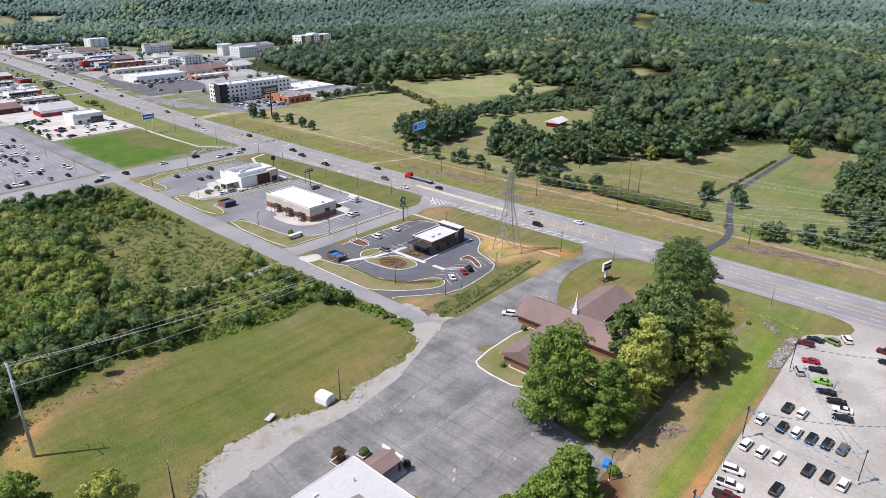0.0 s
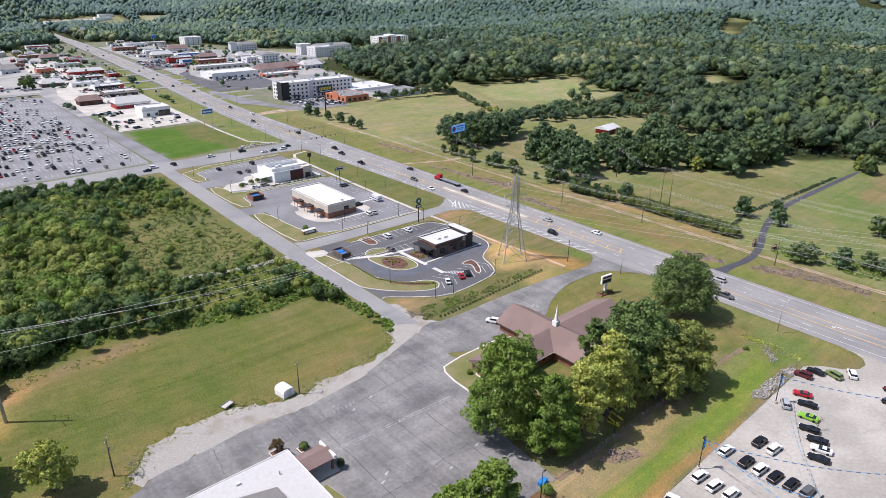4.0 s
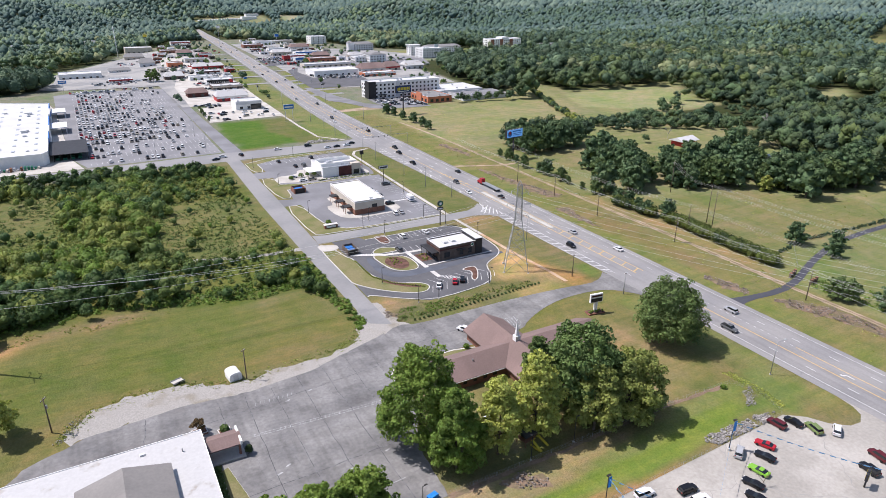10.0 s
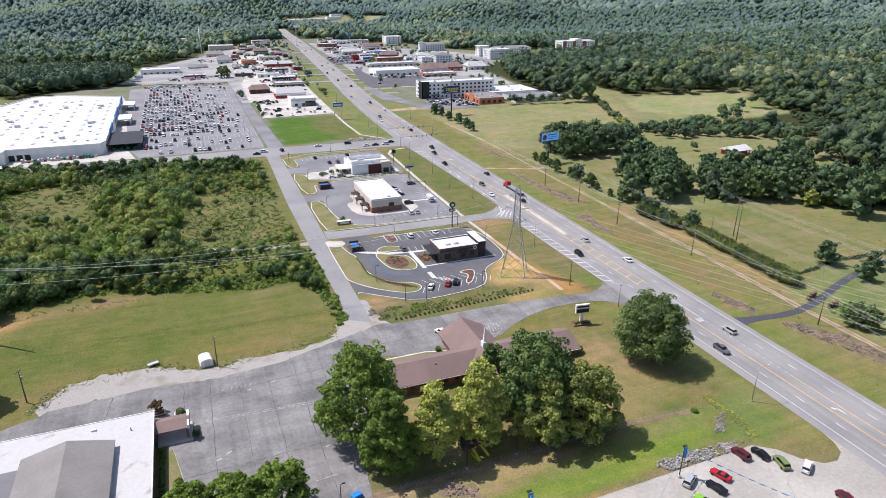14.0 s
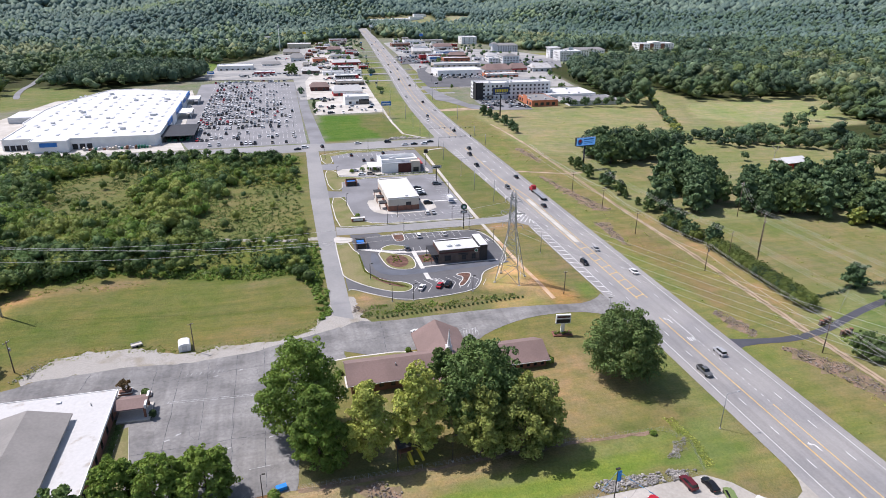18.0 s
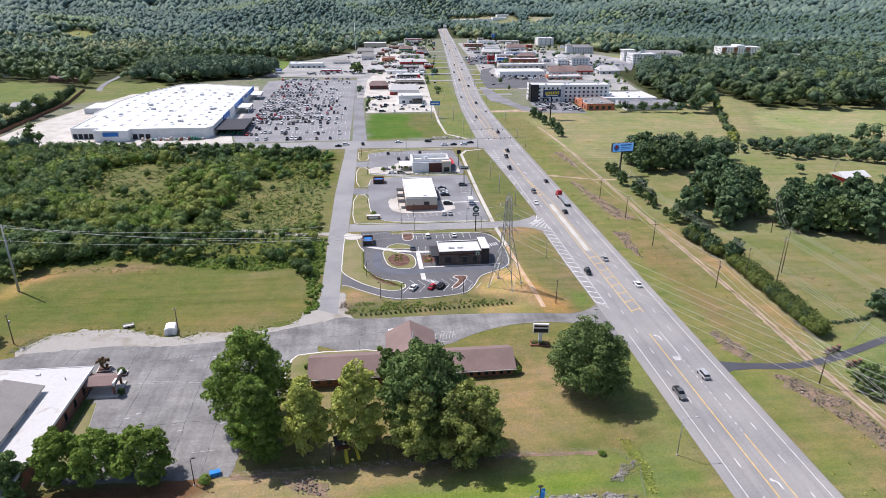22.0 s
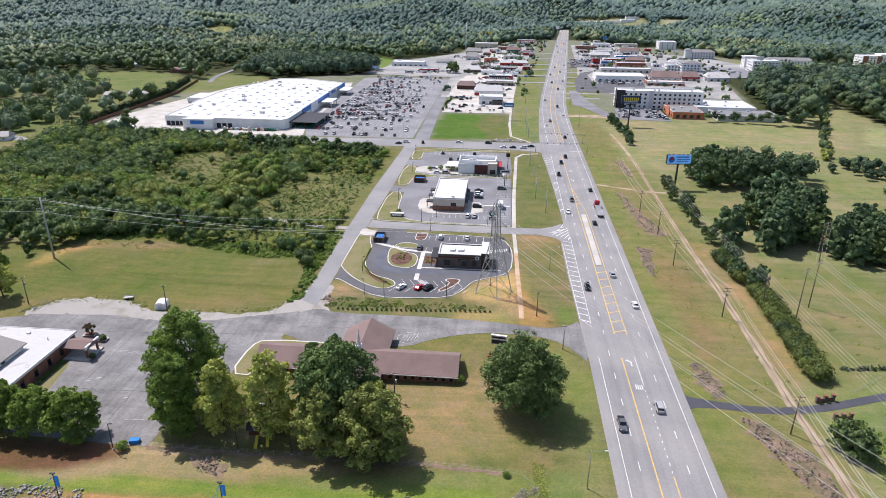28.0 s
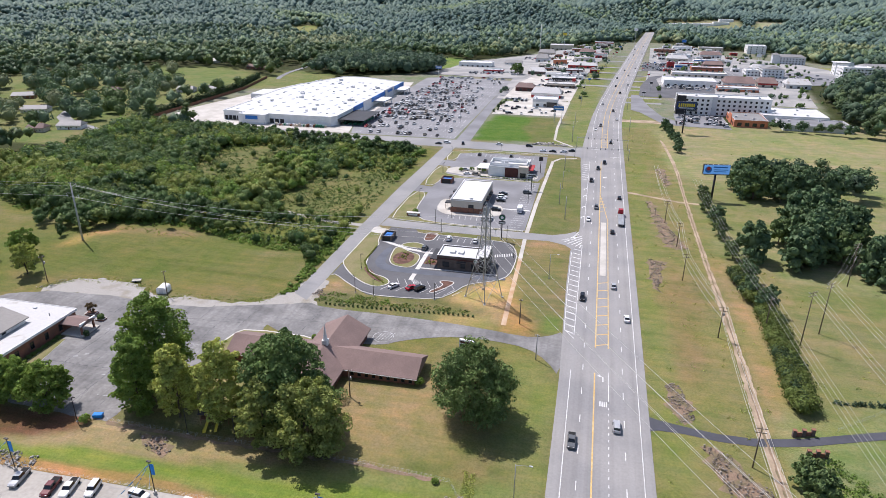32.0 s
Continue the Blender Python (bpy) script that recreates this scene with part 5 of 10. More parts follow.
awning(coffee, "s", B, -46, -42.4, 3.3, 1.0, M_DARK)
part("sign_disc", Geo().tube((-38.7, 62.75, 4.4), (-38.7, 62.6, 4.4), 0.75, sides=20), M_STUCCOW, coffee, "round white sign disc")
part("sign_disc", Geo().tube((-38.7, 62.6, 4.4), (-38.7, 62.55, 4.4), 0.5, sides=20), M_GREENS, coffee, "round green sign disc")
for k in range(3):
    part("canopy_post", Geo().tube((-56.4, 63.8 + k * 4.5, 0), (-56.4, 63.8 + k * 4.5, 3.4), 0.09), M_DSTEEL, coffee)

# restaurant with brick base
B = (-62.7, 127.6, -47.8, 160.4)
mid = flat_building("restaurant", "tan stucco restaurant with brick base and white flat roof", "restaurant", B, 6.6, M_STUCCO, base=M_BRICK, base_h=2.6, units=0, parapet=0.9, seed=2)
part("cornice", Geo().box(B[0] - 0.12, B[1] - 0.12, 5.9, B[2] + 0.12, B[3] + 0.12, 6.2), M_STUCCOW, mid)
part("roof_unit", Geo().box(-54.2, 130, 5.82, -52.6, 131.6, 7.0), M_GREYW, mid, "grey rooftop unit")
wall_window(mid, "s", B, -54.2, 0.3, 2.6, 4.0)
windows_row(mid, "e", B, 5, 1.0, 2.2, 2.2)
for k in range(3):
    awning(mid, "w", B, 131 + k * 9, 135 + k * 9, 3.0, 3.6, M_DARK, "dark flat drive-through canopy")
    part("canopy_post", Geo().tube((-66, 131.6 + k * 9, 0), (-66, 131.6 + k * 9, 3.0), 0.12), M_BRICK, mid)
    part("canopy_post", Geo().tube((-66, 134.4 + k * 9, 0), (-66, 134.4 + k * 9, 3.0), 0.12), M_BRICK, mid)
    awning(mid, "e", B, 132 + k * 8, 137 + k * 8, 3.2, 1.6, M_DARK, "dark awning over the windows")

# restaurant with maroon panel
B = (-55.4, 193.0, -33.6, 213.0)
north = flat_building("restaurant", "white stucco restaurant with a maroon panel and roof screens", "restaurant", B, 5.6, M_STUCCOW, units=3, parapet=0.6, seed=3)
part("centre_panel", Geo().box(-46.0, 192.6, -0.3, -38.6, 193.0, 5.2), M_MAROON, north, "dark maroon slatted panel")
part("roof_screen", Geo().box(-55.0, 196, 5.1, -34.2, 196.3, 7.0).box(-55.0, 206, 5.1, -34.2, 206.3, 7.0).box(-55.0, 196.3, 5.1, -54.7, 206, 7.0).box(-34.5, 196.3, 5.1, -34.2, 206, 7.0), M_STUCCOW, north, "white roof screen walls")
part("corner_tower", Geo().box(-38.4, 192.5, -0.3, -33.2, 197.5, 6.2), M_STUCCO, north)
wall_window(north, "s", (-38.4, 192.5, -33.2, 197.5), -37.4, 0.2, 3.2, 2.6, name="entrance")
windows_row(north, "e", B, 4, 0.8, 2.4, 2.0)
awning(north, "e", B, 197.5, 210, 3.0, 3.0, M_RED, "red terrace awning")
awning(north, "w", B, 196, 206, 3.0, 7.0, M_STUCCOW, "white drive-through canopy")
for yy in (196.5, 205.5):
    part("canopy_post", Geo().tube((-62, yy, 0), (-62, yy, 3.0), 0.18), M_STUCCOW, north)


def enclosure(x0, y0, x1, y1, h, material, label):
    """Walled bin store with two blue bins."""
    t = thing("bin_store", label, "bin store", pose(0, 0, tz(x0, y0)))
    part("wall", Geo().box(x0, y0, 0, x1, y0 + 0.25, h).box(x0, y1 - 0.25, 0, x1, y1, h).box(x0, y0 + 0.25, 0, x0 + 0.25, y1 - 0.25, h).box(x1 - 0.25, y0 + 0.25, 0, x1, y1 - 0.25, h), material, t)
    part("floor_slab", Geo().box(x0 + 0.25, y0 + 0.25, 0, x1 - 0.25, y1 - 0.25, 0.15), M_CONCRETE, t)
    part("gate", Geo().box(x0 + 0.6, y0 - 0.08, 0.1, x1 - 0.6, y0 - 0.01, h - 0.3), M_DSTEEL, t)
    for k in range(2):
        ya = y0 + 0.8 + k * (y1 - y0 - 1) / 2
        bin_ = part("bin", Geo().box(x0 + 0.8, ya, 0.15, x1 - 0.8, ya + (y1 - y0) / 2 - 1.2, 1.6, taper=-0.1), M_BLUE, t)
        part("lid", Geo().box(x0 + 0.7, ya - 0.1, 1.6, x1 - 0.7, ya + (y1 - y0) / 2 - 1.1, 1.72), M_BLUE, bin_, "blue plastic lid")
    return t


enclosure(-83.2, 84.4, -78.8, 91.2, 2.4, M_BRICKD, "dark brick bin store with blue bins by the street")
enclosure(-78.0, 172.0, -72.0, 178.0, 2.6, M_BRICK, "brick bin store with blue bins beside a lawn")
mon = thing("monument_sign", "low brick monument sign on the lawn corner", "sign", pose(-78.4, 117.6, 0))
part("plinth", Geo().box(-3.0, -0.8, 0, 3.0, 0.8, 1.6), M_BRICK, mon)
part("cap", Geo().box(-3.15, -0.95, 1.6, 3.15, 0.95, 1.8), M_KERB, mon)
part("panel", Geo().box(-2.2, -0.9, 0.5, 2.2, -0.8, 1.35), M_STUCCOW, mon)

# ---- the big store ----
store = thing("big_store", "vast white-roofed discount store with blue signs", "store", pose(0, 0, 0))
part("wall", Geo().prism([(-280, 294), (-262, 294), (-262, 284), (-240, 284), (-240, 290), (-190, 290), (-187, 296), (-187, 470), (-235, 492), (-256, 490), (-278, 434), (-284, 400), (-284, 347), (-280, 340)], -0.5, 6.6), M_STUCCOW, store)
rp = [(-280, 294), (-262, 294), (-262, 284), (-240, 284), (-240, 290), (-190, 290), (-187, 296), (-187, 470), (-235, 492), (-256, 490), (-278, 434), (-284, 400), (-284, 347), (-280, 340)]
part("roof", Geo().prism(rp, 6.62, 6.9), M_ROOFW, store)
part("parapet", band(Geo(), rp, 0.5, 6.6, 0.8, True), M_STUCCOW, store)
rr = random.Random(5)
for k in range(34):
    ux, uy = rr.uniform(-274, -196), rr.uniform(300, 470)
    s = rr.choice((1.6, 2.2, 3.2))
    part("roof_unit", Geo().box(ux, uy, 6.9, ux + s, uy + s * 0.8, 6.9 + s * 0.5), M_GREYW, store)
for r in range(8):
    for c in range(10):
        ux, uy = -274 + r * 11.4, 302 + c * 17
        part("skylight", Geo().box(ux, uy, 6.9, ux + 1.9, uy + 4.0, 7.2, taper=0.1), M_SKYLIGHT, store)
part("blue_band", Geo().box(-187, 330, 4.0, -186.4, 470, 7.7), M_BLUE, store, "blue front panel")
part("front_panel", Geo().box(-187, 352, -0.3, -186.2, 372, 8.3), M_STUCCOW, store)
part("front_panel", Geo().box(-187, 410, -0.3, -185.8, 436, 8.8), M_GREYW, store)
part("sign_panel", Geo().box(-185.8, 416, 5.4, -185.5, 430, 7.6), M_BLUE, store)
for ya, yb in ((378, 398), (440, 458)):
    part("canopy", Geo().box(-186, ya, 4.2, -176, yb, 4.8), M_STUCCOW, store, "white entrance canopy")
    for k in range(3):
        part("canopy_post", Geo().box(-177, ya + 0.5 + k * (yb - ya - 1) / 2 - 0.3, 0, -176.4, ya + 0.5 + k * (yb - ya - 1) / 2 + 0.3, 4.2), M_GREYW, store)
garden = Geo().box(-187, 296, 4.2, -166, 334, 4.5)
part("garden_canopy", garden, M_DARK, store, "dark open garden-centre canopy")
for k in range(6):
    for x in (-185, -176, -167):
        part("canopy_post", Geo().box(x, 297 + k * 7.1, 0, x + 0.4, 297.4 + k * 7.1, 4.2), M_DSTEEL, store)
for k in range(4):
    part("plant_rack", Geo().box(-184 + k * 4, 300, 0, -182 + k * 4, 330, 1.4), M_GREENS, store)
for k in range(5):
    part("dock_door", Geo().box(-279 + k * 3.4, 293.7, 0.2, -276.4 + k * 3.4, 293.98, 3.4), M_DARK, store, "dark loading dock door")
part("blue_sign", Geo().box(-256, 283.7, 3.6, -246, 283.98, 6.2), M_BLUE, store, "blue sign panel")
for k in range(3):
    part("tyre_bay_door", Geo().box(-239 + k * 4.2, 289.7, 0.2, -236 + k * 4.2, 289.98, 3.6), M_DARK, store)
for k in range(24):
    part("pallet_load", Geo().box(-232 + k * 1.7, 283 + rr.uniform(0, 2), 0, -231 + k * 1.7, 286.5, rr.uniform(0.8, 2.4)), rr.choice((M_GREYW, M_STUCCO, M_GREENS, M_GREYW, M_FENCEWOOD)), store)
part("rear_wall", Geo().box(-306, 384, 0, -284.4, 410, 4.5), M_GREYW, store)

# ---- hotels ----
def hotel(name, label, b, floors, wall, m=None, n_s=10, n_w=3, roof=None, dark_end=False, signs=(), hipped=False, seed=0):
    h = 3.4 * floors + 1.2
    x0, y0, x1, y1 = b
    if hipped:
        t = thing(name, label, "hotel", pose(0, 0, tz((x0 + x1) / 2, (y0 + y1) / 2)))
        part("wall", Geo().box(x0, y0, -3.5, x1, y1, h), wall, t)
        part("roof", Geo().gable(x0, y0, x1, y1, h, h + 3.2, "x" if x1 - x0 > y1 - y0 else "y", 0.6, hip=6), roof or M_ROOFG, t)
    else:
        t = flat_building(name, label, "hotel", b, h, wall, roof, units=4, parapet=0.9, seed=seed)
    for fl in range(floors):
        z = 0.9 + fl * 3.4
        windows_row(t, "s", b, n_s, z, 1.7, 1.7, far=True)
        windows_row(t, "w", b, n_w, z, 1.7, 1.7, far=True)
    if dark_end:
        part("end_panel", Geo().box(x0 - 0.4, y0 - 0.4, -0.3, x0 + 6.5, y0 + 0.3, h + 0.6), M_DARK, t, "charcoal corner panel")
        part("end_panel", Geo().box(x0 - 0.4, y0 - 0.4, -0.3, x0 - 0.02, y0 + 9, h + 0.6), M_DARK, t, "charcoal corner panel")
        part("stair_panel", Geo().box((x0 + x1) / 2 - 9, y0 - 0.3, -0.3, (x0 + x1) / 2 - 5, y0 + 0.02, h + 0.3), M_GREYW, t)
        awning(t, "s", b, x0 + 8, x0 + 16, 3.4, 3.5, M_DARK)
    return t


hotel("hotel", "white four-storey hotel with charcoal corner panel", (66, 412, 138, 430), 4, M_STUCCOW, n_s=17, n_w=4, dark_end=True, seed=11)
t = flat_building("shop", "terracotta stucco shop beside the hotel", "shop", (104, 370, 128, 404), 5.5, M_ORANGE, roof=M_ROOFG, units=3, seed=12)
windows_row(t, "s", (104, 370, 128, 404), 4, 0.8, 3.0, 2.6)
windows_row(t, "w", (104, 370, 128, 404), 5, 0.8, 3.0, 2.6)
part("gable_front", Geo().box(103.6, 382, 0, 104, 392, 7.4), M_ORANGE, t)
flat_building("warehouse", "long white flat-roofed warehouse behind the hotel", "warehouse", (130, 398, 178, 436), 5, M_STUCCOW, units=6, seed=13)
flat_building("warehouse", "low grey-roofed warehouse near the trees", "warehouse", (138, 366, 186, 394), 4.2, M_GREYW, roof=M_GREYLOT, units=3, seed=14)
hotel("hotel", "white three-storey motel with grey gabled roof", (192, 706, 216, 730), 3, M_STUCCOW, n_s=5, n_w=7, hipped=True, roof=M_ROOFG, seed=15)
hotel("hotel_lobby", "low white lobby wing of a motel", (176, 718, 191, 736), 2, M_STUCCOW, n_s=3, n_w=4, seed=23)
hotel("hotel", "pale four-storey hotel with a stair tower", (287, 732, 320, 756), 4, M_STUCCOW, n_s=7, n_w=5, seed=16)
t = hotel("hotel_tower", "tall white entrance tower of a hotel", (296, 790, 312, 804), 4, M_STUCCOW, n_s=3, n_w=2, seed=24)
part("tower_cap", Geo().box(294.5, 788.5, 15.2, 313.5, 805.5, 16.2), M_ROOFW, t, "wide flat white cap")
hotel("hotel", "long pale hotel wing with grey hipped roof", (330, 800, 392, 820), 3, M_STUCCOW, n_s=14, n_w=4, hipped=True, roof=M_ROOFG, seed=17)
t = hotel("hotel", "white and brown five-storey hotel among woods", (472, 836, 536, 860), 5, M_STUCCOW, n_s=14, n_w=5, seed=18)
for u in (473, 492, 512):
    part("brown_panel", Geo().box(u, 835.6, 0, u + 6.5, 835.96, 18.0), M_BRICK, t, "brown brick panel")
part("raised_bay", Geo().box(496, 836.5, 18.3, 510, 854, 20.8), M_STUCCOW, t)
flat_building("warehouse", "wide pale-roofed hall among the woods", "hall", (541, 828, 590, 850), 5, M_STUCCOW, roof=M_ROOFG, seed=19)
flat_building("warehouse", "wide grey-roofed hall among the woods", "hall", (600, 862, 645, 880), 5, M_GREYW, roof=M_ROOFG, seed=20)
t = hotel("hotel", "grey-blue three-storey inn with tower", (266, 953, 304, 972), 3, M_GREYW, n_s=8, n_w=4, hipped=True, seed=21)
part("corner_tower", Geo().box(257, 951, -1, 266, 961, 14.5), M_GREYW, t, "square corner tower")
part("tower_roof", Geo().gable(257, 951, 266, 961, 14.5, 17.2, "x", 0.8, hip=4.6), M_ROOFG, t)
t = hotel("hall", "tall white box-like hall at the town's edge", (262, 1168, 294, 1196), 4, M_STUCCOW, n_s=3, n_w=2, seed=22)

# ---- shopping strips ----
rs = random.Random(21)
WALLS = [M_STUCCO, M_STUCCOW, M_BRICK, M_GREYW, M_STUCCOW, M_STUCCO, M_RED, M_STUCCOW, M_BRICKD]
WORDS = {M_STUCCO: "tan stucco", M_STUCCOW: "white stucco", M_BRICK: "red brick", M_GREYW: "grey panelled", M_RED: "red-fronted", M_ORANGE: "terracotta", M_MAROON: "maroon-clad", M_BRICKD: "dark brick"}


def small_shop(x0, y0, x1, y1, h, wall, roof=None, band_mat=None, pitched=False, seed=0, what="shop"):
    b = (x0, y0, x1, y1)
    word = WORDS[wall]
    if pitched:
        t = thing(what, word + " " + what + " with a pitched roof on the strip", what, pose(0, 0, tz(x0, y0)))
        part("wall", Geo().box(x0, y0, -2.0, x1, y1, h), wall, t)
        part("roof", Geo().gable(x0, y0, x1, y1, h, h + (y1 - y0) * 0.28, "x", 0.7, hip=3), roof or M_ROOFG, t)
    else:
        t = flat_building(what, word + " flat-roofed " + what + " on the strip", what, b, h, wall, roof, units=rs.randint(1, 3), parapet=0.8, seed=seed)
    if band_mat:
        part("fascia", Geo().box(x0 - 0.1, y0 - 0.25, h * 0.62, x1 + 0.25, y0 - 0.02, h * 0.92), band_mat, t)
        part("fascia", Geo().box(x1 + 0.02, y0, h * 0.62, x1 + 0.25, y1, h * 0.92), band_mat, t)
    windows_row(t, "s", b, max(2, int((x1 - x0) / 7)), 0.6, 2.4, 2.2, far=True)
    wall_window(t, "e" if x0 < 0 else "w", b, y0 + 2, 0.2, min(6, y1 - y0 - 3), 2.6, name="shop_front", far=True)
    return t


t = small_shop(-53, 412, -32, 430, 7, M_STUCCOW, band_mat=M_GREYW, seed=31, what="restaurant")
part("glass_front", Geo().box(-41, 411.7, 0.2, -32.2, 411.95, 4.5), M_GLASS, t)
SHOPS = [
    (-59, 458, -32, 474, 4.6, M_RED, M_STUCCOW, True), (-78, 492, -60, 505, 4.0, M_MAROON, None, True), (-50, 522, -22, 540, 4.6, M_BRICKD, M_STUCCO, False),
    (-48, 562, -23, 578, 5.4, M_STUCCOW, M_DARK, False), (-58, 604, -34, 616, 4.4, M_STUCCOW, None, False), (-80, 624, -60, 638, 4.2, M_BRICKD, None, True), (-44, 648, -18, 660, 4.4, M_GREYW, M_MAROON, False),
    (-38, 704, -2, 715, 4.2, M_RED, M_RED, True), (-60, 752, -42, 766, 6.0, M_ORANGE, None, False), (-88, 798, -70, 816, 5.8, M_GREYW, None, True), (-34, 790, -6, 802, 5.0, M_GREYW, M_STUCCO, False),
    (-30, 886, -9, 900, 5.4, M_STUCCO, M_GREENS, True), (-6, 846, 11, 858, 6.4, M_RED, M_STUCCOW, False), (-86, 1040, -46, 1064, 9.0, M_STUCCO, None, False), (-10, 1092, 22, 1106, 5.4, M_STUCCOW, M_RED, False),
    (-180, 708, -137, 732, 6.2, M_STUCCOW, None, False), (-134, 632, -111, 645, 4.4, M_STUCCOW, M_RED, False), (-44, 950, -18, 966, 5.0, M_BRICK, None, False), (-96, 930, -70, 946, 5.0, M_STUCCO, None, True),
    (68, 570, 120, 602, 6.6, M_STUCCOW, None, False), (84, 656, 144, 673, 5.2, M_STUCCO, M_GREYW, False), (113, 722, 150, 736, 6.0, M_ORANGE, M_BRICK, False), (93, 720, 107, 733, 7.0, M_GREYW, M_BLUE, False),
    (86, 749, 95, 758, 7.5, M_RED, M_RED, False), (193, 596, 217, 614, 4.6, M_GREYW, None, True), (165, 594, 184, 612, 4.8, M_STUCCO, M_RED, True), (119, 549, 157, 565, 4.4, M_ORANGE, M_STUCCOW, False), (130, 584, 160, 604, 4.6, M_GREYW, None, True),
    (85, 974, 117, 990, 6.0, M_BRICK, None, False), (173, 1128, 214, 1144, 6.0, M_STUCCO, None, False), (104, 778, 128, 792, 5.0, M_STUCCOW, M_RED, False), (134, 770, 158, 784, 5.0, M_BRICKD, None, True),
    (92, 828, 120, 842, 5.0, M_STUCCO, None, True), (130, 840, 162, 856, 5.0, M_STUCCOW, M_BLUE, False), (106, 900, 132, 914, 5.0, M_STUCCOW, None, False), (150, 930, 180, 946, 5.0, M_GREYW, None, True), (196, 790, 216, 804, 5.0, M_STUCCO, None, True), (120, 1040, 150, 1056, 6.0, M_STUCCOW, None, False),
]
WORDS[M_BLUE] = "blue-fronted"
for k, (x0, y0, x1, y1, h, w, bm_, pt) in enumerate(SHOPS):
    small_shop(x0, y0, x1, y1, h, w, band_mat=bm_, pitched=pt, seed=40 + k, roof=(M_STAINROOF if k % 5 == 2 else None) if not pt else rs.choice((M_ROOFG, M_STAINROOF, M_SHINGLE)))

stripes = thing("shop_screen", "black and white striped screen on a shop front", "screen", pose(0, 0, tz(-40, 562)))
for k in range(9):
    part("slat", Geo().box(-46.5 + k * 2.0, 561.2, 0.0, -45.5 + k * 2.0, 561.6, 4.6), M_DARK, stripes)
part("corner_panel", Geo().box(-26, 561.1, 0.0, -22.6, 561.6, 5.2), M_RED, stripes)
TAKEN = [(-84, 440, -20, 560)] + [(a[0] - 4, a[1] - 4, a[2] + 4, a[3] + 4) for a in SHOPS] + [(170, 700, 222, 740), (280, 726, 400, 826), (250, 945, 310, 978), (256, 1160, 300, 1200), (60, 480, 130, 562), (-60, 406, -30, 428)]
made_ = 0
for _ in range(2400):
    w, d = rs.uniform(6, 15), rs.uniform(6, 10)
    if rs.random() < 0.5:
        x0, y0 = rs.uniform(-100, -14 - w), rs.uniform(580, 1120)
    else:
        x0, y0 = rs.uniform(46, 190), rs.uniform(690, 1140)
    x0 += hx(y0) * 0.8
    bx0 = (x0, y0, x0 + w, y0 + d)
    if any(bx0[0] < q[2] and bx0[2] > q[0] and bx0[1] < q[3] and bx0[3] > q[1] for q in TAKEN) or abs(x0 + w / 2 - hx(y0) - 9) < 30 + w / 2:
        continue
    TAKEN.append((bx0[0] - 3, bx0[1] - 5, bx0[2] + 3, bx0[3] + 5))
    wl = rs.choice(WALLS)
    t = flat_building("shop", WORDS[wl] + " flat-roofed small shop in the town", "shop", bx0, rs.uniform(3.4, 4.8), wl, rs.choice((None, None, M_ROOFG, M_STUCCO, None, M_STAINROOF)), units=rs.randint(0, 2), parapet=0.6, seed=made_)
    windows_row(t, "s", bx0, 2, 0.6, w * 0.3, 2.0, far=True)
    made_ += 1
    if made_ >= 64:
        break

# far hamlets
for k, (x, y, w, d) in enumerate(((196, 2010, 70, 26), (262, 1990, 60, 24), (318, 1985, 44, 24), (340, 2030, 40, 22), (-322, 1345, 46, 18), (-262, 1400, 80, 18), (-132, 1480, 24, 18))):
    flat_building("warehouse", "long pale factory shed far in the valley", "factory", (x, y, x + w, y + d), 7, M_STUCCOW, units=3, seed=90 + k)

# ---- church ----
church = thing("church", "brick church with brown shingle roofs and white steeple", "church", pose(0, 0, tz(-68, -10)))
zc = tz(-68, -10)
part("wall", Geo().box(-96.6, -15.0, -2.2, -41.2, -4.0, 3.0), M_BRICK, church, "red brick long wing")
part("wall", Geo().box(-75.0, -4.0, -2.2, -62.2, 6.4, 3.0), M_BRICK, church, "red brick north wing")
part("wall", Geo().box(-75.0, -28.0, -2.2, -62.2, -15.0, 3.0), M_BRICK, church, "red brick south wing")
part("roof", Geo().gable(-96.6, -15.0, -41.2, -4.0, 3.0, 6.0, "x", 0.9, 0.3), M_SHINGLE, church)
part("roof", Geo().gable(-75.0, -28.0, -62.2, 6.4, 3.02, 7.0, "y", 1.0, 0.3), M_SHINGLE, church)
steeple = part("steeple", Geo().box(-69.4, -11.0, 6.2, -67.8, -9.4, 8.2).lathe([(0.72, 8.2), (0.5, 9.4), (0.05, 13.4)], (-68.6, -10.2, 0), 8), M_STUCCOW, church, "slender white steeple")
part("louvre", Geo().box(-69.1, -11.05, 6.9, -68.1, -11.0, 7.9), M_GREYW, steeple)
for k in range(9):
    wall_window(church, "s", (-60.5, -15.0, -41.2, -4.0), -59.6 + k * 2.1, 1.0, 1.0, 1.2)
for k in range(6):
    wall_window(church, "s", (-96.6, -15.0, -76, -4.0), -95.5 + k * 3.2, 1.0, 1.2, 1.2)
    wall_window(church, "n", (-96.6, -15.0, -76, -4.0), -95.5 + k * 3.2, 1.0, 1.2, 1.2)
for k in range(3):
    wall_window(church, "e", (-75.0, -28.0, -62.2, -15.0), -27 + k * 3.6, 1.0, 1.2, 1.2)
wall_window(church, "n", (-75, -4, -62.2, 6.4), -70, 0.2, 2.4, 2.4, name="entrance_door", frame_mat=M_STUCCOW)
part("vent_pipe", Geo().tube((-84, -11.5, 4.6), (-84, -11.5, 5.6), 0.2), M_STEEL, church)
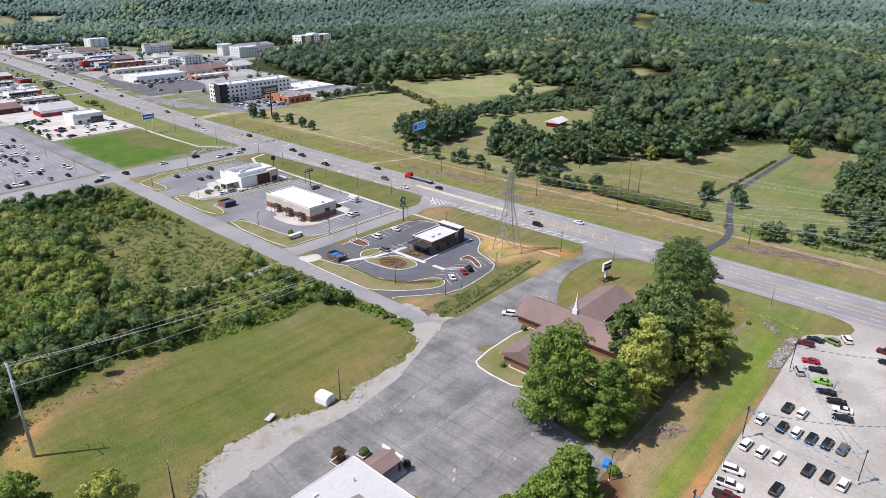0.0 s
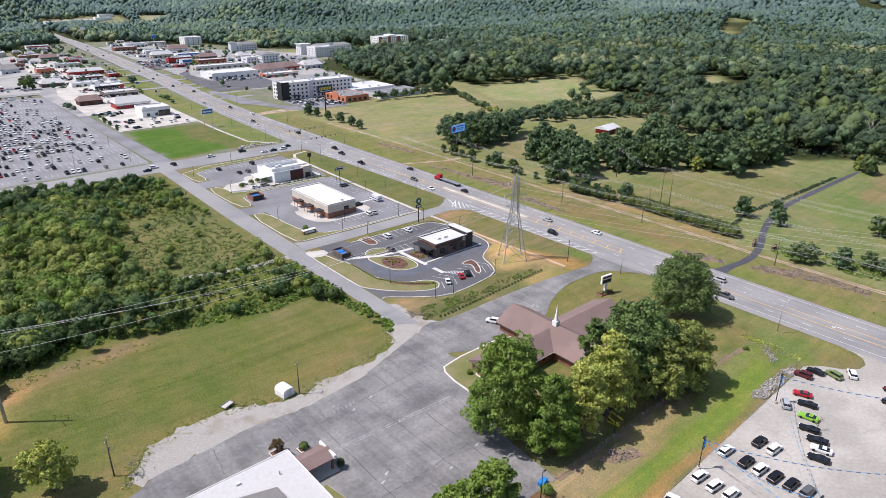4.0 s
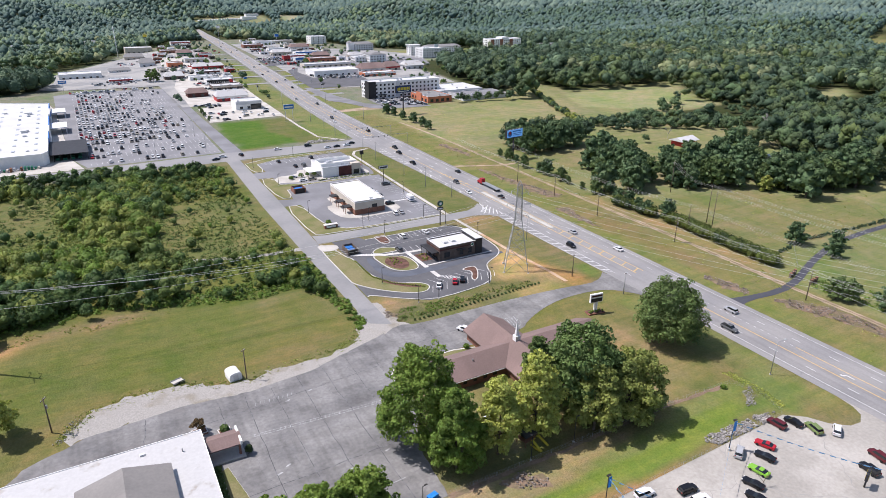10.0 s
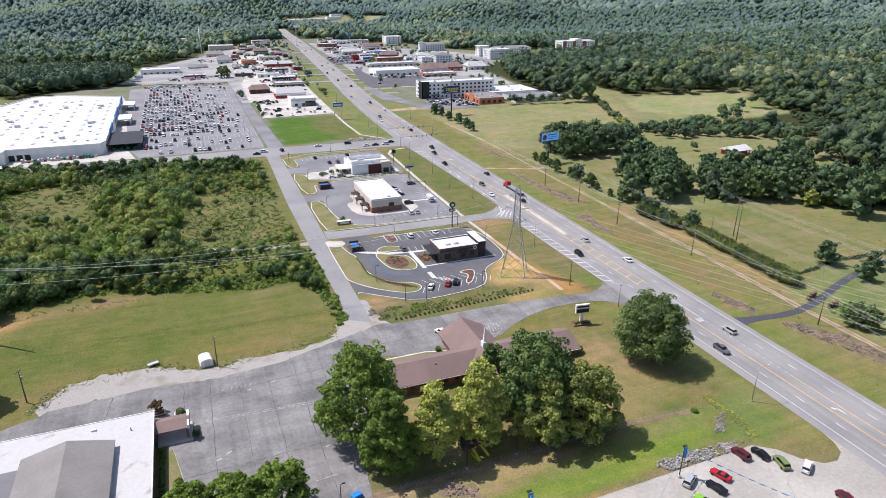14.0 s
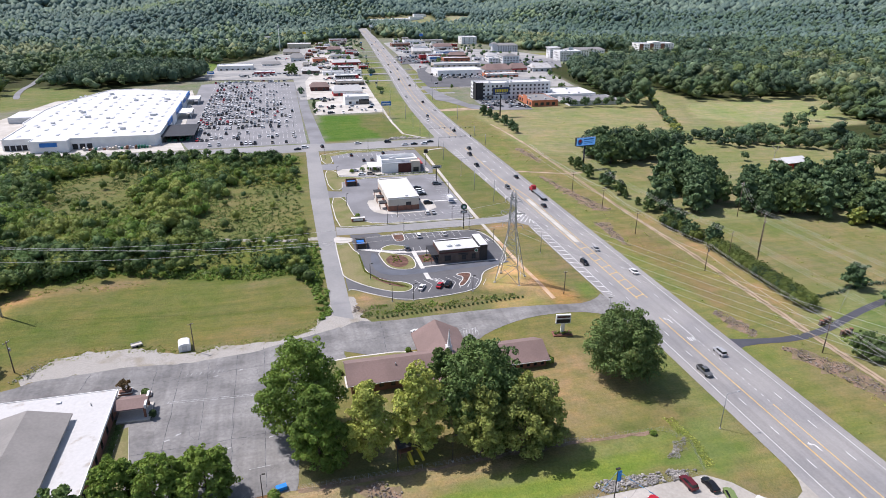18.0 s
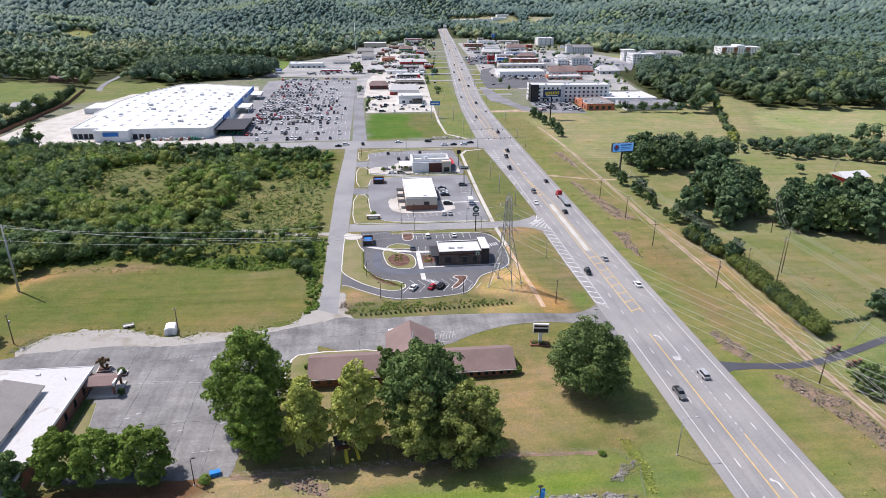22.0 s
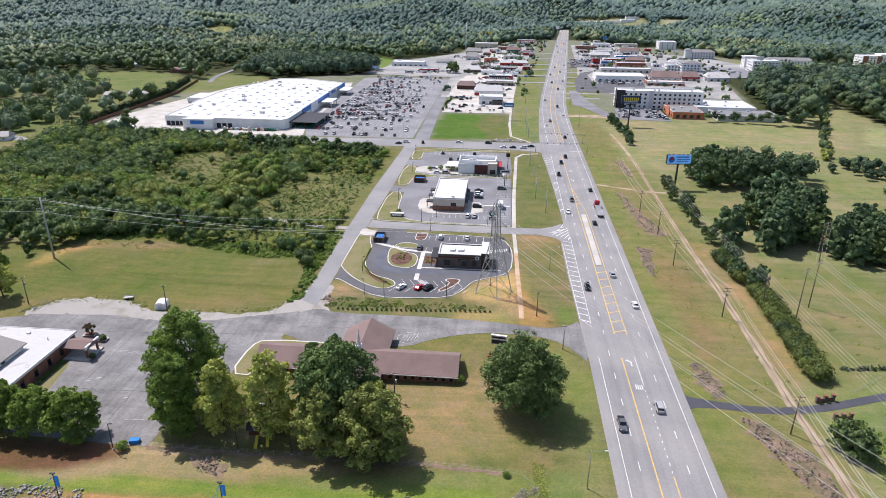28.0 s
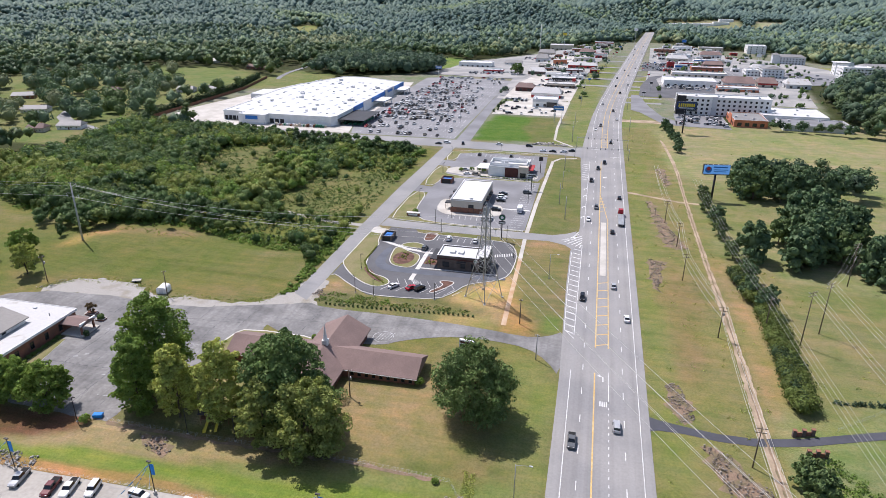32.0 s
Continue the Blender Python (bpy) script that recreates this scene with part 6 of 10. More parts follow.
part("vent_pipe", Geo().tube((-90, -8.5, 4.6), (-90, -8.5, 5.4), 0.2), M_STEEL, church)
part("vent_pipe", Geo().tube((-64.5, -21, 5.4), (-64.5, -21, 6.5), 0.25), M_STEEL, church)
part("gutter", Geo().box(-97.6, -16.0, 2.7, -40.2, -15.88, 2.9).box(-97.6, -3.12, 2.7, -76.2, -3.0, 2.9), M_STUCCOW, church)
kerbed("church_walk", rounded([(-104.5, -16), (-104, -1), (-101, 3.2), (-75.4, 3.0), (-75.4, -3.4), (-97.5, -3.4), (-97.5, -16)], True, 1), M_LAWN, "church lawn with a pale kerb", width=0.5, high=0.1, category="lawn")

# church hall with white flat roof
hall = thing("church_hall", "brick hall with white flat roof and grey gabled upper roof", "hall", pose(0, 0, tz(-170, -20)))
HB = (-200.0, -75.0, -155.6, -6.6)
part("wall", Geo().box(HB[0], HB[1], -2, HB[2], HB[3], 4.2), M_BRICK, hall)
part("flat_roof", Geo().box(HB[0] - 0.4, HB[1], 4.2, HB[2] + 0.4, HB[3] + 0.4, 4.6), M_STAINROOF, hall, "white membrane roof with stains")
part("roof_edge", Geo().box(HB[0] - 0.5, HB[3] + 0.4, 4.0, HB[2] + 0.5, HB[3] + 0.55, 4.75).box(HB[2] + 0.4, HB[1], 4.0, HB[2] + 0.55, HB[3] + 0.4, 4.75), M_STUCCOW, hall)
part("upper_wall", Geo().box(-180.4, -75, 4.6, -163.6, -17.4, 6.2), M_STUCCOW, hall)
part("side_roof", Geo().box(-190, -75, 4.6, -180.4, -19.0, 5.5), M_GREYLOT, hall, "low grey flat roof beside the gable")
part("upper_roof", Geo().gable(-180.4, -75, -163.6, -17.4, 6.2, 8.6, "y", 0.8, 0.3), M_HALLROOF, hall, "grey metal gable roof")
for side in (-1, 1):
    ribs = Geo()
    for k in range(48):
        yy = -74.6 + k * 1.22
        xe, xr = (-172 + side * 9.1), -172.0
        ribs.poly([(xe, yy - 0.02, 6.06), (xe, yy + 0.02, 6.06), (xr, yy + 0.02, 8.66), (xr, yy - 0.02, 8.66)][::side])
    part("roof_seams", ribs, M_HALLROOF, hall, "raised metal roof seams")
for k in range(5):
    wall_window(hall, "e", (-180.4, -75, -163.6, -17.4), -26 - k * 7.5, 4.8, 1.4, 1.0)
for k in range(6):
    wall_window(hall, "e", HB, -14 - k * 5.5, 0.6, 1.4, 2.2, frame_mat=M_DARK)
part("vent_pipe", Geo().tube((-160, -12, 4.6), (-160, -12, 5.4), 0.15), M_STEEL, hall)
part("roof_hatch", Geo().box(-168.5, -9.5, 4.6, -167.5, -8.8, 5.0), M_GREYW, hall)
can = part("porch_roof", Geo().gable(-154.8, -13.4, -147.6, -8.0, 3.2, 4.3, "x", 0.3, 0.25), M_SHINGLE, hall, "brown porch roof")
part("porch_gable", Geo().prism([(-147.9, -13.9), (-147.4, -13.9), (-147.4, -7.5), (-147.9, -7.5)], 3.0, 4.0), M_STUCCOW, hall)
for yy in (-13.2, -8.2):
    part("porch_post", Geo().box(-148.3, yy - 0.25, -0.3, -147.8, yy + 0.25, 3.2), M_BRICK, hall)
part("porch_slab", Geo().box(-154.8, -14.5, -0.5, -147, -7, 0.12), M_CONCRETE, hall)

kerbed("grass_bed", [(-153.3, -45), (-153.3, -17), (-151.6, -16.2), (-149.2, -30), (-148.4, -45)], M_LAWN, "worn grass bed between the hall and its car park", width=0.14, high=0.06, category="lawn")

for px_, py_, w_, d_ in ((-155.0, -0.8, 3.4, 2.4), (-149.6, -3.2, 2.8, 2.0)):
    box = thing("planter", "low brick planter with a pale rim before the hall", "planter", pose(px_, py_, tz(px_, py_), 0, 0, 4))
    part("wall", Geo().box(-w_ / 2, -d_ / 2, -0.3, w_ / 2, d_ / 2, 0.5), M_BRICK, box)
    part("rim", Geo().box(-w_ / 2 - 0.08, -d_ / 2 - 0.08, 0.5, w_ / 2 + 0.08, d_ / 2 + 0.08, 0.6), M_KERB, box, "pale concrete rim")
    part("soil", Geo().box(-w_ / 2 + 0.15, -d_ / 2 + 0.15, 0.6, w_ / 2 - 0.15, d_ / 2 - 0.15, 0.63), M_MULCH, box)

# ---- shed, rack ----
shed = thing("storage_shed", "white arched metal garden shed on grass", "shed", pose(-142.4, 19.6, tz(-142.4, 19.6), 0, 0, 8))
prof = [(-1.7, 0), (-1.7, 1.75), (-1.45, 2.2), (-0.9, 2.5), (0, 2.6), (0.9, 2.5), (1.45, 2.2), (1.7, 1.75), (1.7, 0)]
sg = Geo()
n = len(prof)
sg.v = [(x, -2.0, z) for x, z in prof] + [(x, 2.0, z) for x, z in prof]
sg.f = [tuple(range(n)), tuple(range(2 * n - 1, n - 1, -1))] + [(i + 1, i, n + i, n + i + 1) for i in range(n - 1)]
sg.m = [0] * len(sg.f)
part("shell", sg, M_STUCCOW, shed)
part("door", Geo().box(-0.7, -2.06, 0.05, 0.7, -2.01, 1.9), M_ROOFW, shed)
rack = thing("utility_trailer", "low flat utility trailer with grey deck", "trailer", pose(-156.4, 23.6, tz(-156.4, 23.6), 0, 0, 20))
part("deck", Geo().box(-1.5, -0.85, 0.5, 1.5, 0.85, 0.6), M_CONCRETE, rack)
for s in (-0.92, 0.86):
    part("side_rail", Geo().box(-1.6, s, 0.4, 1.6, s + 0.06, 0.85), M_STEEL, rack)
    part("wheel", Geo().tube((0, s - 0.1, 0.32), (0, s + 0.15, 0.32), 0.32, sides=10), M_TYRE, rack)

# ---- houses ----
def house(x, y, w, d, rz, wall, roof, label):
    t = thing("house", label, "house", pose(x, y, tz(x, y), 0, 0, rz))
    part("wall", Geo().box(-w / 2, -d / 2, -0.5, w / 2, d / 2, 3.0), wall, t)
    part("roof", Geo().gable(-w / 2, -d / 2, w / 2, d / 2, 3.0, 5.6, "x", 0.6, hip=1.5), roof, t)
    windows_row(t, "s", (-w / 2, -d / 2, w / 2, d / 2), 4, 0.9, 1.2, 1.2, frame_mat=M_STUCCOW, far=True)
    part("chimney", Geo().box(w * 0.2, 0.5, 3.5, w * 0.2 + 0.8, 1.3, 6.2), M_BRICK, t)
    part("door", Geo().box(-0.5, -d / 2 - 0.05, 0, 0.5, -d / 2, 2.1), M_MAROON, t)
    return t


HOUSE_PLACES = []
for k, (x, y, w, d, rz, wl, rf, lb) in enumerate((
    (-440, 280, 20, 10, 20, M_STUCCOW, M_ROOFG, "white bungalow with grey roof among trees"),
    (-368, 236, 17, 10, 15, M_STUCCOW, M_ROOFG, "white bungalow with grey shingle roof"),
    (-384, 222, 12, 9, 15, M_STUCCO, M_SHINGLE, "small tan house with brown roof"),
    (-444, 376, 16, 9, 0, M_STUCCO, M_SHINGLE, "tan house with brown roof among trees"),
    (-382, 400, 16, 10, 10, M_GREYW, M_ROOFG, "grey house with pale roof near the fence"),
    (-362, 412, 22, 11, 10, M_STUCCO, M_ROOFG, "long tan house with grey roof near the fence"),
    (-500, 630, 34, 16, -10, M_STUCCOW, M_ROOFW, "white farmhouse with bright metal roof"),
    (-400, 580, 30, 12, 0, M_BRICK, M_SHINGLE, "long brick ranch house on a lawn"),
    (-500, 330, 18, 10, 30, M_BRICK, M_ROOFG, "brick house hidden among trees"),
    (-470, 220, 18, 10, 10, M_STUCCO, M_SHINGLE, "tan house hidden among trees"),
    (-115, 766, 24, 13, 5, M_STUCCOW, M_ROOFG, "white house with steep grey roof in town"),
)):
    house(x, y, w, d, rz, wl, rf, lb)
    HOUSE_PLACES.append((x, y))
barn = thing("barn", "red barn with bright metal roof in the pasture", "barn", pose(186, 156, tz(186, 156), 0, 0, 6))
part("wall", Geo().box(-7, -5, -0.3, 5, 5, 3.4), M_RED, barn)
part("roof", Geo().gable(-8, -5.5, 8, 5.5, 3.4, 5.6, "x", 0.5, 0.15), M_ROOFW, barn, "bright galvanised roof")
part("lean_to_post", Geo().box(7, -5, 0, 7.3, -4.7, 3.2), M_WOODPOLE, barn)
part("lean_to_post", Geo().box(7, 4.7, 0, 7.3, 5, 3.2), M_WOODPOLE, barn)
part("door", Geo().box(-2, -5.06, 0, 1.5, -5.0, 2.8), M_DARK, barn)

# ---- trees ----
import itertools

rng = np.random.default_rng(7)


def unit(n):
    v = rng.normal(size=(n, 3))
    return v / np.linalg.norm(v, axis=1)[:, None]


def leaf_quads(centres, normals, size, droop=0.26):
    """Small four-cornered leaf sprays about given places, facing roughly along the normals; returns places and corners."""
    n = len(centres)
    nr = normals + droop * 1.6 * rng.normal(size=(n, 3))
    nr /= np.linalg.norm(nr, axis=1)[:, None] + 1e-9
    u = np.cross(nr, unit(n))
    u /= np.linalg.norm(u, axis=1)[:, None] + 1e-9
    w = np.cross(nr, u)
    s = (size * rng.uniform(0.6, 1.4, n))[:, None]
    a = s * rng.uniform(0.7, 1.2, (n, 1))
    bend = nr * s * 0.35
    co = np.stack([centres - u * a - bend, centres - w * s * 0.8, centres + u * a - bend, centres + w * s * 0.8], 1)
    return co.reshape(-1, 3), np.arange(4 * n).reshape(-1, 4)


def crown_points(lobes, n):
    """Places and outward directions on the shells of a crown's lobes: rows of x, y, z, radius, height factor."""
    lobes = np.asarray(lobes, float)
    wt = lobes[:, 3] ** 2
    k = rng.choice(len(lobes), n, p=wt / wt.sum())
    d = unit(n)
    d[:, 2] = np.where(d[:, 2] < -0.35, -d[:, 2], d[:, 2])
    r = lobes[k, 3] * (1 - 0.28 * rng.random(n) ** 2)
    r *= 1 + 0.12 * np.sin(d[:, 0] * 9 + k) * np.sin(d[:, 1] * 8 + 2 * k)
    c = lobes[k, :3] + d * r[:, None] * np.stack([np.ones(n), np.ones(n), lobes[k, 4]], 1)
    return c, d


def make_lobes(height, radius, trunk, n, seed, tall=0.8, egg=0.0):
    """Lobes that fill a crown between the trunk's top and the height, widest in the lower middle."""
    r = random.Random(seed)
    out = [(0, 0, trunk + (height - trunk) * 0.45, radius * 0.62, (height - trunk) * 0.4 / (radius * 0.62))]
    for i in range(n):
        f = (i + 0.5) / n
        zz = trunk + (height - trunk) * (0.12 + 0.76 * f)
        wide = radius * math.sin(math.pi * min(0.98, 0.22 + 0.68 * f)) * (0.62 - egg * f)
        g = i * 2.399 + r.uniform(-0.4, 0.4)
        lr = radius * r.uniform(0.26, 0.44) * (1.1 - 0.35 * f)
        out.append((wide * math.cos(g), wide * math.sin(g), zz, lr, tall))
    return out


def array_mesh(name, co, quads, material, tris=None):
    me = bpy.data.meshes.new(name)
    fill_mesh(me, co, quads, quads.shape[1])
    me.materials.append(material)
    return me


def trunk_geo(height, r0, lobes, seed, sides=9):
    g = Geo()
    r = random.Random(seed)
    p = Vector((0, 0, -0.4))
    top = height * 0.62
    pts = [(p, r0 * 1.35), (Vector((0, 0, 0.8)), r0), (Vector((r.uniform(-.3, .3), r.uniform(-.3, .3), top * 0.5)), r0 * 0.75), (Vector((r.uniform(-.5, .5), r.uniform(-.5, .5), top)), r0 * 0.3)]
    for (a, ra), (b, rb) in zip(pts, pts[1:]):
        g.tube(a, b, ra, rb, sides)
    for lx, ly, lz, lr, _ in lobes[1:sides]:
        st = pts[2][0] * 0.8
        e = Vector((lx, ly, lz))
        m = st.lerp(e, 0.55) + Vector((0, 0, 0.6))
        g.tube(st, m, r0 * 0.38, r0 * 0.2, sides - 2).tube(m, e, r0 * 0.2, r0 * 0.06, 3)
    return g


PHI = (1 + 5 ** 0.5) / 2
ICO = np.array([(-1, PHI, 0), (1, PHI, 0), (-1, -PHI, 0), (1, -PHI, 0), (0, -1, PHI), (0, 1, PHI), (0, -1, -PHI), (0, 1, -PHI), (PHI, 0, -1), (PHI, 0, 1), (-PHI, 0, -1), (-PHI, 0, 1)]) / (1 + PHI ** 2) ** 0.5
ICO_F = np.array([(i, j, k) for i, j, k in itertools.combinations(range(12), 3) if max(np.linalg.norm(ICO[i] - ICO[j]), np.linalg.norm(ICO[j] - ICO[k]), np.linalg.norm(ICO[i] - ICO[k])) < 1.1])
for q_ in ICO_F:
    if np.dot(np.cross(ICO[q_[1]] - ICO[q_[0]], ICO[q_[2]] - ICO[q_[0]]), ICO[q_[0]]) < 0:
        q_[1], q_[2] = int(q_[2]), int(q_[1])


def domes(c, r, high, g):
    """Rounded dense cores of crowns: centres, radii, half heights."""
    n = len(c)
    v = ICO[None] * g.uniform(0.78, 1.12, (n, 12, 1))
    a = g.uniform(0, 6.28, n)
    ca_, sa_ = np.cos(a)[:, None], np.sin(a)[:, None]
    v = np.stack([(v[:, :, 0] * ca_ - v[:, :, 1] * sa_) * r[:, None], (v[:, :, 0] * sa_ + v[:, :, 1] * ca_) * r[:, None], v[:, :, 2] * high[:, None]], -1) + c[:, None, :]
    return v.reshape(-1, 3), (ICO_F[None] + (np.arange(n) * 12)[:, None, None]).reshape(-1, 3)


def twigs(lobes, k, seed, size=0.42):
    """Sprays of twigs set over the outer side of each lobe: smaller lobes with a ragged outline."""
    r = random.Random(seed)
    zc = sum(q[2] for q in lobes) / len(lobes)
    out = []
    for lx, ly, lz, lr, t in lobes:
        axis = Vector((lx, ly, (lz - zc) + lr * 0.5))
        axis = axis.normalized() if axis.length > 0.1 else Vector((0, 0, 1))
        for _ in range(max(3, int(k * r.uniform(0.7, 1.3)))):
            d = (Vector((r.gauss(0, 1), r.gauss(0, 1), r.gauss(0, 1))).normalized() + axis * 0.75).normalized()
            far = lr * r.uniform(0.62, 1.08)
            out.append((lx + d.x * far, ly + d.y * far, lz + d.z * far * t, lr * size * r.uniform(0.6, 1.25), r.uniform(0.6, 0.85)))
        out.append((lx, ly, lz, lr * 0.72, t))
    return out


def tree(name, label, x, y, height, radius, leaves, n=5000, leaf=0.42, trunk=None, lobes=16, seed=1, tall=0.85, egg=0.0, group="", fine=0):
    trunk = height * 0.2 if trunk is None else trunk
    L = make_lobes(height, radius, trunk, lobes, seed, tall, egg)
    t = thing(name, label, "tree", pose(x, y, tz(x, y)), group)
    part("trunk", trunk_geo(height, max(0.14, radius * 0.045), L, seed, 9 if fine else 5), M_BARK, t, smooth=True)
    c, d = crown_points(twigs(L, fine, seed + 7) if fine else L, n)
    co, q = leaf_quads(c, d, leaf)
    if fine == 3:
        q = np.concatenate([q[:, [0, 1, 2]], q[:, [0, 2, 3]]])
        A = np.asarray(L, float)
        v0, f0 = domes(A[:, :3], A[:, 3] * 0.8, A[:, 3] * A[:, 4] * 0.8, rng)
        co, q = np.concatenate([co, v0]), np.concatenate([q, f0 + len(co)])
    part("crown", array_mesh("crown", co, q, leaves), None, t)
    return t


BIG = [
    ("oak_tree", "broad round deep-green oak alone on the church lawn", -22.8, -24.6, 20.4, 10.6, L_LONE, 21000, 0.31, 2.0, 62, 0.0),
    ("tree", "tall deep-green broadleaf tree at the car park's edge", -109.6, -29.2, 27.6, 10.8, L_OAK, 17000, 0.34, 2.2, 36, 0.14),
    ("tree", "dense green broadleaf tree beside the gravel track", -106.6, -41.4, 22.6, 7.0, L_BRIGHT, 11500, 0.32, 0.0, 28, 0.2),
    ("tree", "yellowing sweetgum tree beside the gravel track", -95.4, -41.4, 22.6, 6.4, L_YELL, 11000, 0.31, 0.0, 30, 0.2),
    ("tree", "yellow-green sweetgum tree by the playground", -83.8, -40.0, 24.6, 7.4, L_YELL, 12500, 0.31, 0.0, 30, 0.2),
    ("tree", "very tall dark green tree behind the church", -67.8, -37.2, 26, 11.0, L_DARK, 13000, 0.40, 4.0, 30, 0.05),
    ("tree", "olive-green spreading tree near the fence", -69.8, -45.4, 19.5, 7.8, L_OLIVED, 9000, 0.33, 0.2, 24, 0.1),
    ("tree", "broad olive-green spreading tree near the fence", -59.0, -45.6, 19.4, 9.6, L_OLIVED, 15000, 0.34, 0.2, 28, 0.05),
    ("tree", "dark bushy tree between larger trees", -60.0, -38.5, 17.0, 6.4, L_DARK, 6000, 0.38, 2.6, 18, 0.0),
    ("tree", "dark green tree close behind the church", -75.0, -28.5, 20.0, 5.4, L_LONE, 5000, 0.36, 2.6, 18, 0.2),
    ("tree", "dense green tree beside the brick hall", -148.5, -44.8, 13.2, 6.0, L_OAK, 7500, 0.33, 1.2, 22, 0.05),
    ("tree", "dense green tree beside the brick hall", -139.8, -45.4, 13.4, 6.2, L_OAK, 7500, 0.33, 1.2, 22, 0.05),
    ("tree", "dense green tree at the car park's end", -130.6, -45.8, 13.4, 6.8, L_OAK, 8500, 0.33, 1.2, 24, 0.05),
    ("tree", "dark tree in shade beside the brick hall", -157.5, -50.5, 13, 5.6, L_DARK, 4500, 0.38, 1.6, 16, 0.0),
    ("tree", "small yellow-green tree on the mown field", -197.0, 17.4, 12.6, 5.6, L_YELL, 5400, 0.30, 2.0, 14, 0.0),
    ("tree", "rounded green tree at the field's corner", -209.0, 29.0, 12.5, 5.8, L_OAK, 4200, 0.34, 1.8, 14, 0.0),
    ("tree", "rounded green tree at the field's corner", -221.0, 22.0, 10.5, 5.4, L_OAK, 3000, 0.34, 1.8, 14, 0.0),
    ("tree", "small reddish tree in a planter by the hall", -155.0, -0.8, 4.2, 2.0, L_RUST, 900, 0.24, 1.2, 8, 0.0),
    ("tree", "round dark tree on the town street corner", -92.0, 620.0, 13, 8.5, L_DARK, 1500, 0.8, 2.0, 14, 0.0),
]
for k, (nm, lb, x, y, h, r, lv, n, lf, tr, lo, eg) in enumerate(BIG):
    tree(nm, lb, x, y, h, r, lv, int(n * 1.3), lf * 0.88, tr, lo, 100 + k, 0.85, eg, fine=6)

# pasture and roadside trees: a few kinds, each built once and then set out
KINDS = []
for k, (h, r, lv, n, lb) in enumerate((
    (15, 7.5, L_PAST, 680, "round green broadleaf tree at a pasture's edge"), (17, 7.0, L_PASTD, 680, "dark green broadleaf tree in the pasture"), (13, 6.0, L_PAST, 620, "olive-green broadleaf tree in a hedgerow"),
    (18, 8.0, L_PASTD, 720, "dark pine-like tree in the pasture"), (11, 5.0, L_OLIVE, 800, "light green young broadleaf tree"), (12, 5.5, L_OLIVE, 560, "yellow-green young broadleaf tree by the pasture"),
)):
    KINDS.append((h, r, lv, n, lb))
MADE = {}


FAR_TREES = []


def pasture_tree(x, y, kind, s=1.0, group="pasture trees"):
    if (168 < x < 204 and 122 < y < 172) or inside([(176, 78), (190, 64), (232, 70), (252, 96), (236, 116), (204, 118), (186, 104)], np.array([x]), np.array([y]))[0]:
        return None
    f = min(52, max(0, 0.64 * (188 - x) + 0.77 * (148 - y)))
    if x > 140 and math.hypot(188 - 0.64 * f - x, 148 - 0.77 * f - y) < 10:
        return None
    h, r, lv, n, lb = KINDS[kind]
    s *= 1.12
    if math.hypot(x + 40, y + 60) > 295 and x > 60:
        FAR_TREES.append((x, y, r * s * 0.95, h * s))
        return None
    m = pose(x, y, tz(x, y), 0, 0, (x * 37 + y * 11) % 360)
    if kind not in MADE:
        t = tree("tree", lb, x, y, h, r, lv, n, 0.9, h * 0.06, 14, 300 + kind, 0.85, 0.1, group, fine=3)
        t.matrix_basis = m
        t.scale = (s, s, s)
        MADE[kind] = t
        return t
    t = copy_thing(MADE[kind], m)
    t.scale = (s, s, s * (0.92 + 0.16 * ((x * 7 + y) % 1)))
    return t


def along(pts, gap, jitter, kinds, smin=0.7, smax=1.1, group="pasture trees", seed=0):
    r = random.Random(seed)
    for (ax, ay), (bx, by) in zip(pts, pts[1:]):
        k = max(1, int(math.hypot(bx - ax, by - ay) / gap))
        for i in range(k):
            f = (i + r.random() * 0.5) / k
            pasture_tree(ax + (bx - ax) * f + r.uniform(-jitter, jitter), ay + (by - ay) * f + r.uniform(-jitter, jitter), r.choice(kinds), r.uniform(smin, smax), group)


def cluster(poly, n, kinds, smin=0.7, smax=1.1, seed=0, group="pasture trees"):
    r = random.Random(seed)
    x0, x1 = min(p[0] for p in poly), max(p[0] for p in poly)
    y0, y1 = min(p[1] for p in poly), max(p[1] for p in poly)
    done = 0
    while done < n:
        x, y = r.uniform(x0, x1), r.uniform(y0, y1)
        if inside(poly, np.array([x]), np.array([y]))[0]:
            pasture_tree(x, y, r.choice(kinds), r.uniform(smin, smax), group)
            done += 1


cluster([(70, 203), (76, 182), (110, 173), (143, 198), (137, 218), (85, 219)], 46, [0, 1, 3, 1], 0.68, 1.02, 1)
cluster([(64, 99), (90, 87), (120, 76), (152, 62), (190, 101), (163, 121), (115, 120), (122, 145), (97, 149)], 78, [1, 3, 0, 3, 2], 0.66, 1.06, 2)
cluster([(150, 60), (168, 38), (206, 46), (214, 62), (196, 62), (165, 72)], 28, [1, 3, 0, 3, 1], 0.75, 1.1, 3)
cluster([(146, 96), (160, 92), (190, 102), (226, 116), (238, 136), (206, 140), (176, 132), (150, 124)], 46, [1, 0, 3, 2], 0.58, 0.98, 4)
along([(52, 345), (54, 335), (55, 292), (55.5, 262)], 12, 1.0, [1, 1], 0.4, 0.55, seed=7)
along([(60, 88), (60, 66), (62, 50)], 6, 1.5, [1], 0.35, 0.55, seed=8)
along([(58, 190), (57, 160), (58, 130), (58, 95)], 8, 1.5, [2, 1], 0.25, 0.6, seed=9)
